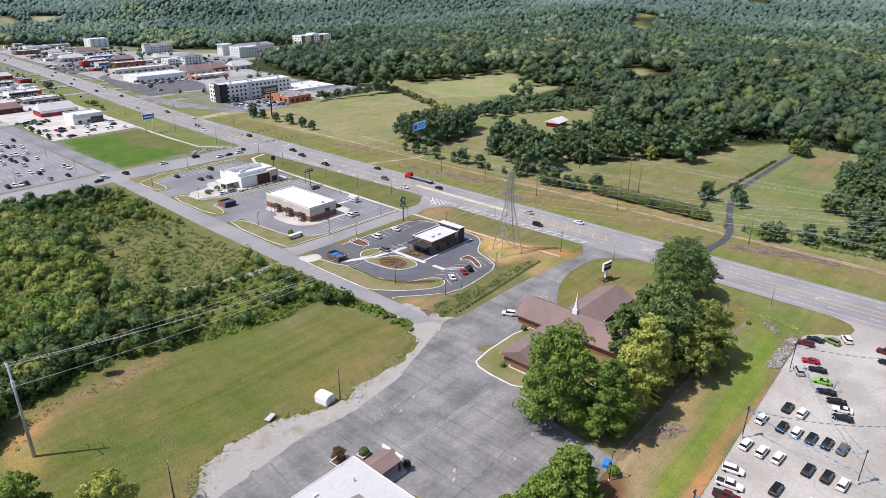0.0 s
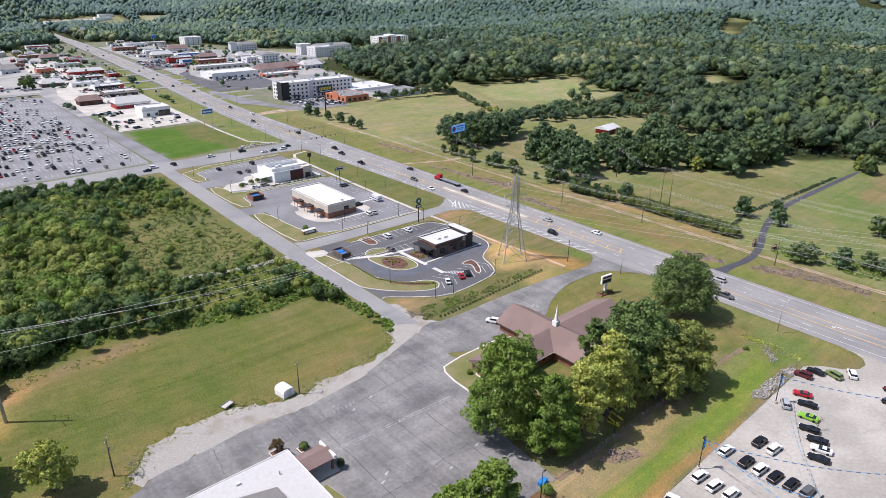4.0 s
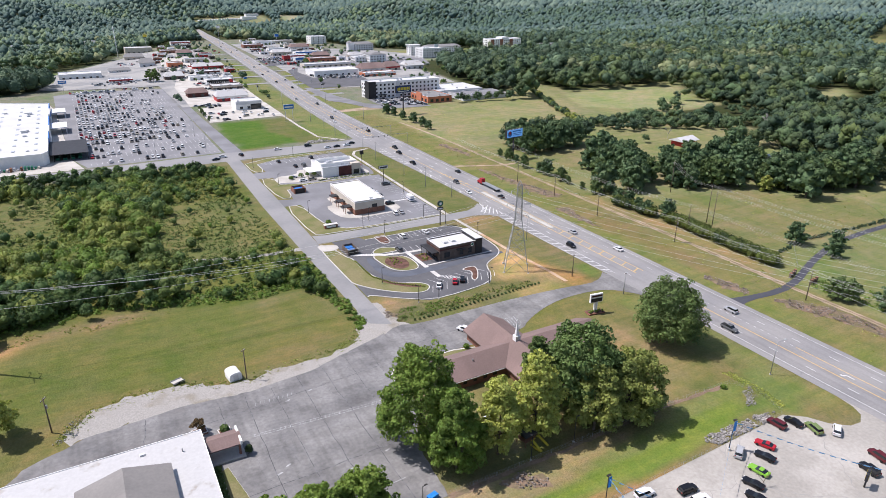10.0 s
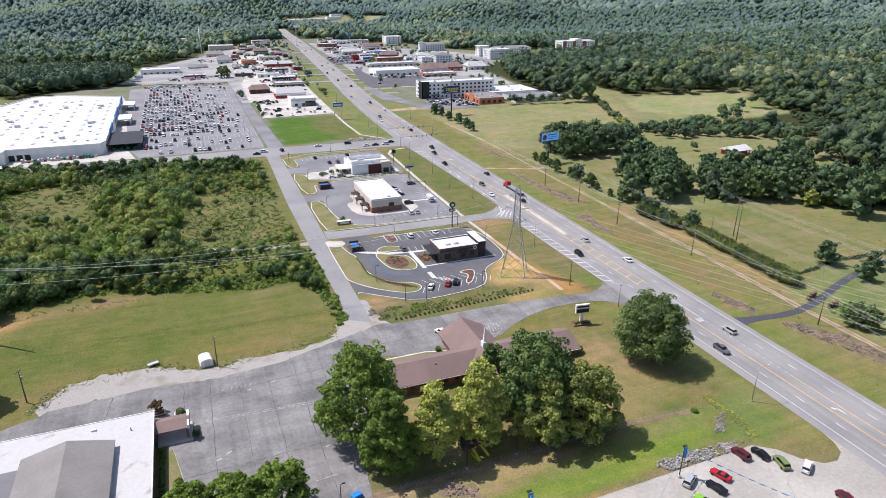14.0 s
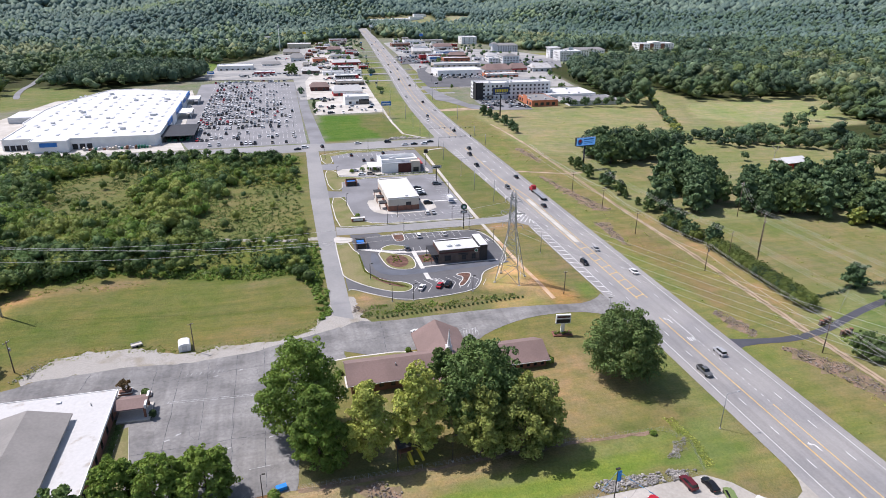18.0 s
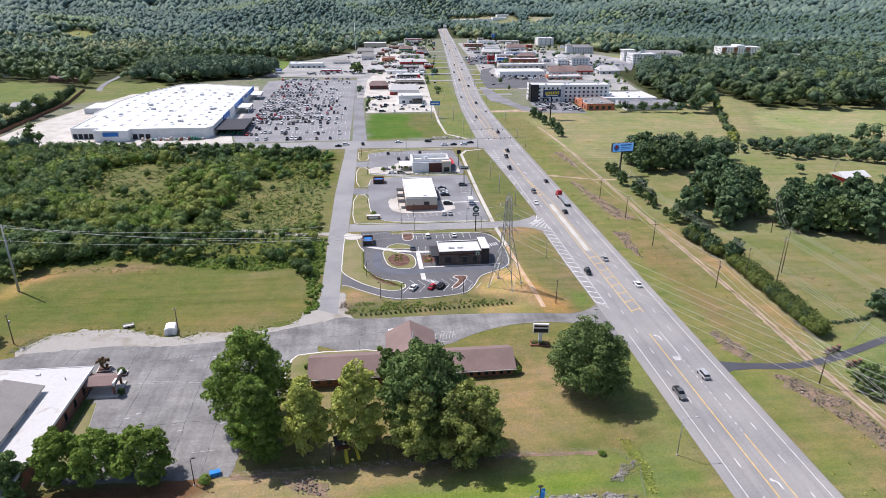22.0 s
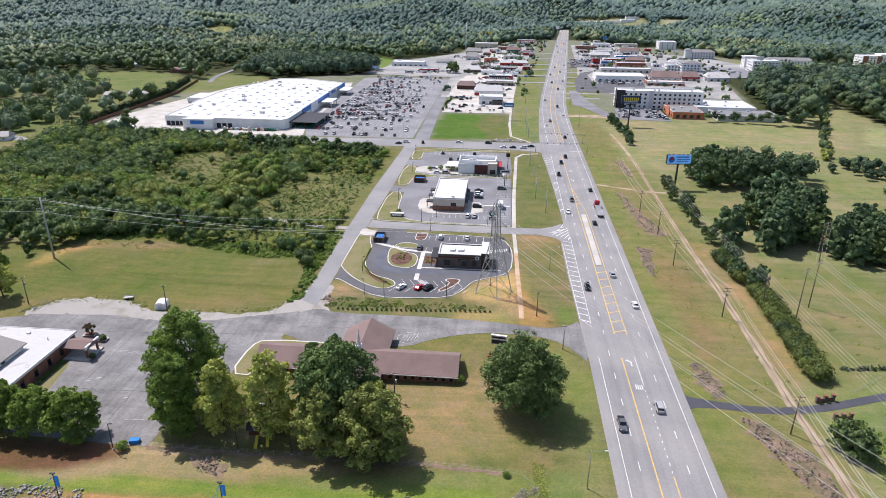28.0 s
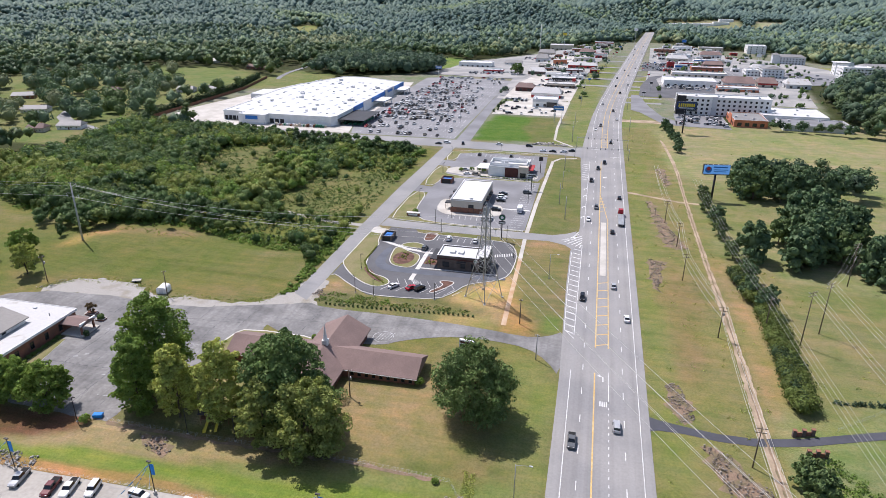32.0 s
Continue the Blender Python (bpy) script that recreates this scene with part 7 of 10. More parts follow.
along([(-80, 375), (-80, 430), (-76, 450)], 11, 1.5, [1, 0], 0.15, 0.25, seed=42, group="street trees")
for x, y, k, s in ((88, 8, 1, 0.6), (258, 232, 1, 0.9), (168, 60, 5, 0.75), (142, 62, 5, 0.7), (218, 2, 4, 0.7), (262, 250, 0, 0.8), (300, 268, 1, 0.7), (174, 168, 2, 0.7), (166, 172, 2, 0.5), (101, -2, 1, 0.45)):
    pasture_tree(x, y, k, s)
along([(128, 361), (140, 360), (156, 358), (176, 354), (196, 352)], 5, 2, [1, 0], 0.4, 0.65, seed=10)
cluster([(80, -42), (100, -52), (160, -58), (240, -34), (250, -60), (200, -120), (60, -120)], 34, [0, 2, 1], 0.6, 1.0, seed=14)
cluster([(94, -40), (134, -32), (171, -39), (200, -43), (205, -60), (110, -58)], 26, [0, 1, 2, 1], 0.6, 0.95, seed=61)
for x, y, k, s in ((151, 45, 1, 1.15), (154, 62, 4, 0.8), (213, -4, 0, 0.75), (324, 275, 3, 1.1), (245, 230, 1, 0.7), (88, -8, 1, 0.5)):
    pasture_tree(x, y, k, s)
along([(56, -30), (60, -42), (66, -60), (70, -80)], 4.5, 4, [0, 1], 0.3, 0.55, seed=15)


cluster([(256, 150), (308, 168), (345, 246), (330, 242), (290, 206)], 26, [0, 1, 2, 3], 0.4, 0.65, 31)
cluster([(392, 172), (470, 188), (440, 214), (396, 210)], 14, [0, 1, 2], 0.3, 0.5, 32)


def bare_tree(x, y, height, spread, r0, material, label, seed):
    """A leafless tree: a trunk that forks three times."""
    rd = random.Random(seed)
    g = Geo()

    def fork(p, d, length, r, depth):
        q = p + d * length
        g.tube(p, q, r, r * 0.62, 6 if depth > 1 else 4)
        if depth == 0:
            return
        for _ in range(3):
            e = (d + Vector((rd.uniform(-1, 1), rd.uniform(-1, 1), rd.uniform(-0.2, 0.5))) * spread).normalized()
            fork(q, e, length * rd.uniform(0.6, 0.85), r * 0.6, depth - 1)
    t = thing("bare_tree", label, "tree", pose(x, y, tz(x, y)))
    fork(Vector((0, 0, -0.3)), Vector((0.04, 0.02, 1)), height * 0.36, r0, 3)
    part("trunk", g, material, t)
    return t


M_DEADWOOD = mat("bleached_dead_wood", (0.42, 0.40, 0.37), 0.95, var=0.15, scale=0.6, fine=3.0, bump=0.3)
bare_tree(281, 18, 21, 0.55, 0.32, M_DEADWOOD, "bleached dead tree standing at the wood's edge", 5)
bare_tree(284, -3, 17, 0.6, 0.3, M_DEADWOOD, "bleached dead tree standing at the wood's edge", 6)
bare_tree(261, 150, 17, 0.5, 0.3, M_DEADWOOD, "bleached dead tree at the pasture's end", 11)
bare_tree(190, 174, 9, 0.7, 0.2, M_DEADWOOD, "grey leafless tree beside the barn", 7)
bare_tree(-50.4, -78.2, 5.0, 0.9, 0.10, M_BARK, "small leafless tree between parked cars", 8)


# ---- hedges, scrub and woods: what nobody could count ----
def tufts(name, xs_, ys_, rad, high, per, leaf, material, label, category, base=0.0):
    """Bushes joined into one mesh: leaf sprays over low domes."""
    n = len(xs_)
    k = np.repeat(np.arange(n), per)
    d = unit(n * per)
    d[:, 2] = np.abs(d[:, 2])
    rr_ = rng.uniform(0.55, 1.0, n * per)
    c = np.stack([xs_[k] + d[:, 0] * rad[k] * rr_, ys_[k] + d[:, 1] * rad[k] * rr_, terr(xs_, ys_)[k] + base + d[:, 2] * high[k] * rr_], 1)
    co, q = leaf_quads(c, d, leaf * (0.6 + 0.4 * rad[k] / rad.mean()))
    return tagged(new(name, array_mesh(name, co, q, material)), label, category, kind="stuff")


def scatter(poly, gap, seed):
    r = np.random.default_rng(seed)
    p = np.array(poly)
    (x0, y0), (x1, y1) = p.min(0), p.max(0)
    gx_, gy_ = np.meshgrid(np.arange(x0, x1, gap), np.arange(y0, y1, gap))
    x = gx_.ravel() + r.uniform(-gap / 2, gap / 2, gx_.size)
    y = gy_.ravel() + r.uniform(-gap / 2, gap / 2, gx_.size)
    k = inside(poly, x, y)
    return x[k], y[k], r


def clump_noise(x, y, s, z=0.0):
    return np.array([noise.noise(Vector((a * s, b * s, z))) for a, b in zip(x, y)])


OCT = np.array([(1, 0, 0), (0, 1, 0), (-1, 0, 0), (0, -1, 0), (0, 0, 1), (0, 0, -1)], float)
OCT_F = np.array([(0, 1, 4), (1, 2, 4), (2, 3, 4), (3, 0, 4), (1, 0, 5), (2, 1, 5), (3, 2, 5), (0, 3, 5)])


def lumps(c, r, seed, flat=0.8):
    """Many small angular clumps in one array: centres, radii."""
    g = np.random.default_rng(seed)
    n = len(c)
    v = OCT[None] * (r[:, None, None] * g.uniform(0.75, 1.3, (n, 6, 1))) + g.normal(0, 0.16, (n, 6, 3)) * r[:, None, None]
    a = g.uniform(0, 6.28, n)
    ca_, sa_ = np.cos(a)[:, None], np.sin(a)[:, None]
    v = np.stack([v[:, :, 0] * ca_ - v[:, :, 1] * sa_, v[:, :, 0] * sa_ + v[:, :, 1] * ca_, v[:, :, 2] * flat], -1)
    v = v + c[:, None, :]
    f = OCT_F[None] + (np.arange(n) * 6)[:, None, None]
    return v.reshape(-1, 3), f.reshape(-1, 3)


def leaf_kinds(x, y, g, materials, s, stray=0.2):
    """Which kind of leaf each tree bears: drifts of one kind, with strays."""
    pick = 1.5 * clump_noise(x, y, s, 2) + 0.6 * clump_noise(x, y, s * 4, 7) + stray * g.normal(size=len(x))
    cuts = np.quantile(pick, np.linspace(0, 1, len(materials) + 1))
    return [(mt, np.nonzero((pick >= cuts[i]) & (pick <= cuts[i + 1]))[0]) for i, mt in enumerate(materials)]


def woods(name, x, y, crown, tall, per, leaf, seed, materials, label, s=0.012, jit=0.2, core=0.88, far=False):
    """Woodland: each tree a rounded, lobed crown of leaf sprays that face outwards."""
    g = np.random.default_rng(seed)
    for mt, k in leaf_kinds(x, y, g, materials, s):
        j = np.repeat(np.arange(len(k)), per)
        d = unit(len(j))
        d[:, 2] = np.where(d[:, 2] < -0.55, -d[:, 2], d[:, 2])
        ph = g.uniform(0, 6.28, (len(k), 2))[j]
        lob = 1 + 0.24 * np.sin(d[:, 0] * 4.5 + ph[:, 0]) * np.sin(d[:, 1] * 4.5 + ph[:, 1]) + 0.1 * np.sin(d[:, 2] * 9 + ph[:, 0]) - 0.16 * g.random(len(j)) ** 2
        cr, hh = crown[k][j], tall[k][j]
        half_h = np.minimum(hh * 0.48, cr * 1.15)
        c = np.stack([x[k][j] + d[:, 0] * cr * lob, y[k][j] + d[:, 1] * cr * lob, terr(x[k], y[k])[j] + hh - half_h + d[:, 2] * half_h * lob], 1)
        co, q = leaf_quads(c, d, leaf * cr, jit)
        hc = np.minimum(tall[k] * 0.48, crown[k] * 1.15)
        mid = np.stack([x[k], y[k], terr(x[k], y[k]) + tall[k] - hc], 1)
        v0, f0 = lumps(mid, crown[k] * core, seed, 0.9) if far else domes(mid, crown[k] * core, hc * core, g)
        tri = np.concatenate([q[:, [0, 1, 2]], q[:, [0, 2, 3]], f0 + len(co)])
        me = array_mesh(name, np.concatenate([co, v0]), tri, mt)
        sm = np.zeros(len(tri), bool)
        sm[len(q) * 2:] = True
        me.polygons.foreach_set("use_smooth", sm)
        tagged(new(name, me), label, "hedge" if name == "hedge" else "woodland", kind="stuff")


def grove(name, x, y, crown, tall, lobes, per, leaf, seed, materials, label, s=0.012, stray=0.7, core=0.86):
    """Woodland close enough to tell its trees apart: each crown is a heap of rounded boughs clad in leaf sprays."""
    g = np.random.default_rng(seed)
    for mt, k in leaf_kinds(x, y, g, materials, s, stray):
        m = np.repeat(k, lobes)
        n = len(m)
        d = unit(n)
        d[:, 2] = np.abs(d[:, 2]) * 1.25 - 0.45
        cr = crown[m]
        out = cr * g.uniform(0.2, 0.68, n)
        half = np.minimum(tall[m] * 0.5, cr * 1.35)
        c = np.stack([x[m] + d[:, 0] * out, y[m] + d[:, 1] * out, terr(x[m], y[m]) + tall[m] - half + d[:, 2] * half * 0.66], 1)
        r = cr * g.uniform(0.38, 0.62, n)
        j = np.repeat(np.arange(n), per)
        e = unit(len(j))
        e[:, 2] = np.where(e[:, 2] < -0.4, -e[:, 2], e[:, 2])
        co, q = leaf_quads(c[j] + e * (r[j] * (1 - 0.18 * g.random(len(j)) ** 2))[:, None] * np.array([1, 1, 0.85]), e, leaf * (0.5 + 0.5 * cr[j] / cr.mean()), 0.14)
        v0, f0 = lumps(c, r * core, seed, 0.85)
        me = array_mesh(name, np.concatenate([co, v0]), np.concatenate([q[:, [0, 1, 2]], q[:, [0, 2, 3]], f0 + len(co)]), mt)
        tagged(new(name, me), label, "woodland", kind="stuff")


SCRUB_IN = [(-330, 112), (-262, 78), (-198, 72), (-171, 78), (-156, 75), (-140, 71), (-123, 67), (-110, 67), (-103, 54), (-101, 34), (-102.5, 60), (-102.5, 240), (-186, 246), (-272, 262), (-335, 278)]
CLEAR = [[(-229, 181), (-218, 220), (-185, 230), (-182, 172), (-188, 151), (-213, 150)], [(-144, 110), (-151, 157), (-139, 186), (-100, 178), (-98, 105)]]
WILLOWS = [(-177, 134), (-186, 192), (-158, 197), (-147, 135), (-161, 110)]


def open_ground(x, y):
    w = 14 * clump_noise(x, y, 0.05, 31)
    return inside(CLEAR[0], x + w, y + w) | inside(CLEAR[1], x + w, y - w) | ((np.abs(y - 102) < 3.5) & (x > -140))


# a stand of young trees, tall in the west, thinning to bushes
x, y, r = scatter(SCRUB_IN, 3.7, 3)
cl = open_ground(x, y)
hn = clump_noise(x, y, 0.03, 11)
west = np.clip((-150 - x) / 70, 0, 1)
cr_ = (1.1 + 2.0 * r.random(len(x)) ** 1.5) * (1 + 0.95 * hn + 0.3 * west)
hh_ = cr_ * r.uniform(1.15, 1.7, len(x)) + 0.8 + 1.6 * west
k = (~cl & ((hn > -0.16) | (r.random(len(x)) < 0.4))) | (r.random(len(x)) < 0.07)
for part_, kinds_ in ((k & (y + 12 * hn > 150), [L_SCRUBD, L_SCRUB, L_SCRUBD, L_OAK, L_SCRUBY, L_SCRUB, L_SCRUBD]), (k & (y + 12 * hn <= 150) & (y > 98), [L_SCRUB, L_SCRUBY, L_OAK, L_BRIGHT, L_SCRUB, L_SCRUBY, L_SCRUBY]),
                      (k & (y + 12 * hn <= 150) & (y <= 98), [L_SCRUBD, L_SCRUBK, L_SCRUB, L_SCRUBK, L_SCRUBD, L_SCRUBY, L_SCRUBK])):
    woods("scrub", x[part_], y[part_], cr_[part_], hh_[part_], 76, 0.145, 47, kinds_, "young green trees and scrub on waste land", 0.014, 0.22, 0.84)
x, y, r = scatter(WILLOWS, 7.0, 21)
cr_ = r.uniform(3.0, 5.4, len(x))
grove("willows", x, y, cr_, 2.5 + 1.3 * cr_, 8, 34, 0.42, 72, [L_SCRUBY, L_SCRUBY, L_BRIGHT], "tall pale-green willows in the waste land", 0.02)
x, y, r = scatter([(-240, 82), (-236, 62), (-212, 50), (-206, 56), (-204, 64), (-196, 70), (-169, 72), (-140, 74), (-150, 96), (-190, 104), (-222, 118), (-226, 150), (-228, 189), (-250, 250), (-280, 258), (-245, 150)], 6.4, 22)
cr_ = r.uniform(2.6, 5.0, len(x))
grove("young_trees", x, y, cr_, 2.0 + 1.45 * cr_, 8, 52, 0.30, 73, [L_SCRUBK, L_SCRUBD, L_SCRUBK, L_SCRUB, L_SCRUBD], "dense dark-green young trees on waste land", 0.02)
x, y, r = scatter([(-247, 262), (-110, 240), (-112, 222), (-237, 238)], 6.4, 23)
cr_ = r.uniform(2.2, 4.2, len(x))
grove("young_trees", x, y, cr_, 2.0 + 1.5 * cr_, 7, 26, 0.42, 74, [L_SCRUBD, L_CEDAR, L_SCRUBD], "dark young pines and trees along the waste land's rear", 0.02)
x, y, r = scatter(SCRUB_IN, 2.1, 14)
cl = open_ground(x, y)
k = cl & (clump_noise(x, y, 0.06, 5) + 0.2 * r.normal(size=len(x)) > -0.18)
low_ = 1 + 0.9 * clump_noise(x[k], y[k], 0.05, 9)
tufts("low_scrub", x[k], y[k], r.uniform(0.9, 1.7, k.sum()), r.uniform(0.3, 1.1, k.sum()) * low_, 14, 0.3, L_SCRUB, "low bushes in a weedy clearing", "scrub")
x, y, r = scatter(SCRUB_IN, 3.0, 4)
k = ~open_ground(x, y)
tufts("low_scrub", x[k], y[k], r.uniform(1.0, 2.0, k.sum()), r.uniform(0.8, 1.8, k.sum()), 12, 0.5, L_SCRUB, "low growth under the young trees", "scrub")
x, y, r = scatter([(-262, 76), (-198, 69), (-171, 75), (-156, 72), (-140, 68), (-123, 64), (-109, 65), (-102, 50), (-101, 30), (-100, 60), (-104, 75), (-140, 78), (-200, 82), (-262, 88)], 2.1, 8)
tufts("weeds", x, y, r.uniform(0.8, 1.9, len(x)), r.uniform(0.5, 1.7, len(x)), 24, 0.38, L_BRIGHT, "bright brambles along the scrub's foot", "scrub")
x, y, r = scatter([(-102, 28), (-97.5, 28), (-98.2, 95), (-104, 95)], 2.0, 5)
tufts("roadside_brambles", x, y, r.uniform(0.6, 1.5, len(x)), r.uniform(0.5, 1.6, len(x)), 30, 0.4, L_BRIGHT, "brambles and weeds along the side street", "scrub")
x, y, r = scatter([(-89, 27.4), (-79, 28.9), (-65, 30.4), (-48.6, 31.4), (-30, 30), (-33, 26.8), (-56, 27), (-84, 24)], 1.0, 16)
k = clump_noise(x, y, 0.2, 3) + 0.25 * r.normal(size=len(x)) > 0.08
x, y = x[k], y[k]
tufts("weeds", x, y, r.uniform(0.4, 0.9, len(x)), r.uniform(0.3, 1.0, len(x)), 12, 0.2, L_SCRUB, "rank green weeds on the bank above the lane", "weeds")
ed = np.linspace(0, 1, 420)
x = np.interp(ed, np.linspace(0, 1, 11), [-184, -181.5, -178, -168, -156, -149, -141, -131, -115, -106, -99.5]) + rng.normal(0, 0.9, 420)
y = np.interp(ed, np.linspace(0, 1, 11), [10, 14.5, 19, 21.6, 22.4, 19.4, 16.6, 18.4, 19.2, 22, 33]) + rng.normal(0, 1.3, 420)
tufts("weeds", x, y, rng.uniform(0.2, 0.8, 420), rng.uniform(0.03, 0.14, 420), 12, 0.16, L_OLIVE, "dry weeds creeping over the gravel's edge", "weeds")
x, y, r = scatter([(-214, 60), (-196, 68), (-184, 69.5), (-165, 69.5), (-150, 67), (-150, 64.5), (-166, 63.5), (-176, 63), (-186, 66), (-194, 63), (-200, 54), (-214, 50)], 1.3, 26)
k = clump_noise(x, y, 0.15, 12) + 0.3 * r.normal(size=len(x)) > 0.25
x, y = x[k], y[k]
tufts("dry_brush", x, y, r.uniform(0.4, 1.0, len(x)), r.uniform(0.1, 0.5, len(x)), 14, 0.18, L_OLIVE, "pale dry brush along the scrub's foot", "brush")
x, y, r = scatter([(-90, 29), (-84, 34), (-70, 32.6), (-60, 31.6), (-64, 27.8), (-84, 27)], 0.9, 27)
k = clump_noise(x, y, 0.25, 6) > -0.1
x, y = x[k], y[k]
tufts("weeds", x, y, r.uniform(0.4, 0.9, len(x)), r.uniform(0.3, 0.9, len(x)), 12, 0.2, L_BRIGHT, "rank green weeds on the bank's end", "weeds")
x, y, r = scatter([(-86, 28), (-34, 28), (-34, 31), (-86, 31)], 1.6, 6)
tufts("weeds", x, y, r.uniform(0.4, 0.9, len(x)), r.uniform(0.3, 0.8, len(x)), 9, 0.2, L_OLIVE, "weedy green bank above the lane", "weeds")
x, y, r = scatter([(54, -21), (62, -19), (74, -40), (78, -90), (62, -90), (55, -45)], 1.7, 28)
k = clump_noise(x, y, 0.09, 15) + 0.2 * r.normal(size=len(x)) > -0.1
x, y = x[k], y[k]
tufts("bank_shrubs", x, y, r.uniform(0.8, 1.8, len(x)), r.uniform(0.4, 1.6, len(x)), 22, 0.26, L_BRIGHT, "lush green shrubs on the bank below the gate", "shrubs")
# clipped evergreen hedge east of the track
hy = np.arange(-2, 84, 1.7)
hxs = np.interp(hy, [-2, 20, 45, 84], [59.5, 60.5, 62.0, 57.0])
x = np.concatenate([hxs + o + rng.uniform(-0.9, 0.9, len(hy)) for o in (-1.7, 0.0, 1.7)])
y = np.concatenate([hy + rng.uniform(-0.8, 0.8, len(hy)) for _ in range(3)])
gap = ((y > 56) & (y < 60.5)) | ((y > 70) & (y < 74))
x, y = x[~gap], y[~gap]
woods("hedge", x, y, rng.uniform(2.0, 2.5, len(x)), rng.uniform(4.4, 5.1, len(x)), 130, 0.12, 49, [L_HEDGE, L_HEDGE, L_CEDAR, L_HEDGE], "thick dark evergreen hedge beside the track", 0.05, 0.25, 0.82)
# cypress row along the store's rear fence
cy = np.concatenate([np.linspace(266, 428, 74), np.linspace(428, 505, 34)])
cx = np.concatenate([np.linspace(-340, -346, 74), np.linspace(-346, -362, 34)])
tufts("cypress_row", cx, cy, np.full(len(cx), 2.3), rng.uniform(6.2, 7.8, len(cx)), 110, 0.5, L_CEDAR, "row of dark cypress screening the fence", "hedge")

# open land, where no wood grows
BLOCK = [(-325, 556), (-240, 570), (-190, 600), (-186, 650), (-270, 716), (-335, 690)]
OPEN = [TOWN, OPEN_E, HAY, LAWN_E, HOUSES, LAWN_W1, LAWN_W2, LAWN_W3, GREENFIELD, BLOCK,
        [(-352, -400), (62, -400), (62, 252), (-352, 260)], [(52, -140), (70, -70), (60, 130), (52, 240), (40, 350), (30, 350), (30, -140)],
        [(60, 350), (128, 352), (186, 350), (190, 400), (192, 470), (232, 560), (250, 640), (190, 660), (60, 480)], [(222, 600), (252, 612), (268, 640), (300, 662), (345, 690), (430, 712), (470, 735), (520, 735), (560, 760), (430, 790), (420, 850), (240, 960)],
        [(390, 170), (480, 190), (530, 250), (520, 262), (430, 245)], [(262, 150), (310, 165), (350, 250), (330, 242), (264, 236)], [(-345, 700), (-360, 690), (-400, 600), (-372, 560), (-340, 600)],
        [(920, 440), (1020, 520), (1110, 560), (1190, 590), (1420, 700), (1500, 700), (1300, 570), (1130, 515), (1040, 470)],
        [(400, 690), (520, 722), (570, 750), (660, 815), (660, 890), (520, 890), (430, 870)], [(400, 800), (470, 830), (480, 900), (380, 920), (330, 900)], [(2400, 650), (2680, 900), (2760, 880), (2500, 620)],
        [(-330, 985), (-100, 975), (-100, 1045), (-330, 1090)], [(-820, 1500), (-700, 1500), (-690, 1590), (-830, 1620)],
        [(180, 1890), (390, 1880), (400, 2070), (180, 2080)], [(395, 1850), (440, 1860), (560, 2010), (540, 2090), (440, 2010)], [(-740, 1330), (-640, 1240), (-630, 1360), (-720, 1450)], [(-340, 1180), (-120, 1200), (-100, 1500), (-340, 1420)], [(-700, 780), (-620, 800), (-600, 850), (-690, 840)]]


def in_view(x, y):
    g = np.degrees(np.arctan2(x + 110, y + 140))
    return (g > -50) & (g < 85)


def wood_points(r0, r1, gap, seed):
    r = np.random.default_rng(seed)
    gx_, gy_ = np.meshgrid(np.arange(-r1, r1, gap), np.arange(-200, r1, gap))
    x = gx_.ravel() + r.uniform(-gap * 0.62, gap * 0.62, gx_.size)
    y = gy_.ravel() + r.uniform(-gap * 0.62, gap * 0.62, gx_.size)
    d = np.hypot(x + 110, y + 140)
    k = (d >= r0) & (d < r1) & in_view(x, y)
    x, y, d = x[k], y[k], d[k]
    free = np.ones(len(x), bool)
    for pl in OPEN:
        free &= ~inside(pl, x, y)
    road_x = bend(y)
    free &= ~((np.abs(x - road_x - 9) < 22) & (y < 1640))
    return x[free], y[free], d[free], r


x, y, r = scatter(BLOCK, 8.0, 30)
woods("woods", x, y, r.uniform(4.5, 7.5, len(x)), r.uniform(15, 21, len(x)), 100, 0.16, 40, [L_WOODD, L_WOODD, L_WOODS], "dark block of tall trees behind the store")
x, y, r = scatter([(-620, 210), (-370, 210), (-352, 300), (-380, 420), (-460, 450), (-450, 520), (-620, 450)], 15.5, 35)
k = r.random(len(x)) < 0.78
for hx_, hy_ in HOUSE_PLACES:
    u = Vector((-30 - hx_, -160 - hy_)).normalized()
    for a in (0, 14, 28):
        k &= np.hypot(x - hx_ - u.x * a, y - hy_ - u.y * a) > 15
x, y = x[k], y[k]
cr_ = r.uniform(4.2, 8.6, len(x))
woods("garden_trees", x, y, cr_, 5 + 1.25 * cr_, 110, 0.15, 45, [L_PASTD, L_WOODS, L_PAST, L_WOODS, L_WOODY], "scattered broad garden trees round the houses")
rt2 = np.random.default_rng(77)
y = rt2.uniform(450, 1120, 400)
x = np.where(rt2.random(400) < 0.45, rt2.uniform(-100, -18, 400), rt2.uniform(46, 230, 400)) + bend(y)
k = np.array([not any(q[0] < a < q[2] and q[1] < b < q[3] for q in TAKEN) for a, b in zip(x, y)])
x, y = x[k], y[k]
woods("street_trees", x, y, 1.3 + 3.2 * rt2.random(len(x)) ** 2, rt2.uniform(2.5, 7.5, len(x)), 40, 0.25, 46, [L_WOODD, L_DARK], "small dark street trees among the town's shops")
NEAR_LEAVES = [L_NEARD, L_NEAR, L_NEARD, L_PASTD, L_NEARD, L_NEAR, L_NEARD, L_PASTD, L_NEAR, L_NEARD, L_LIME, L_NEAR]
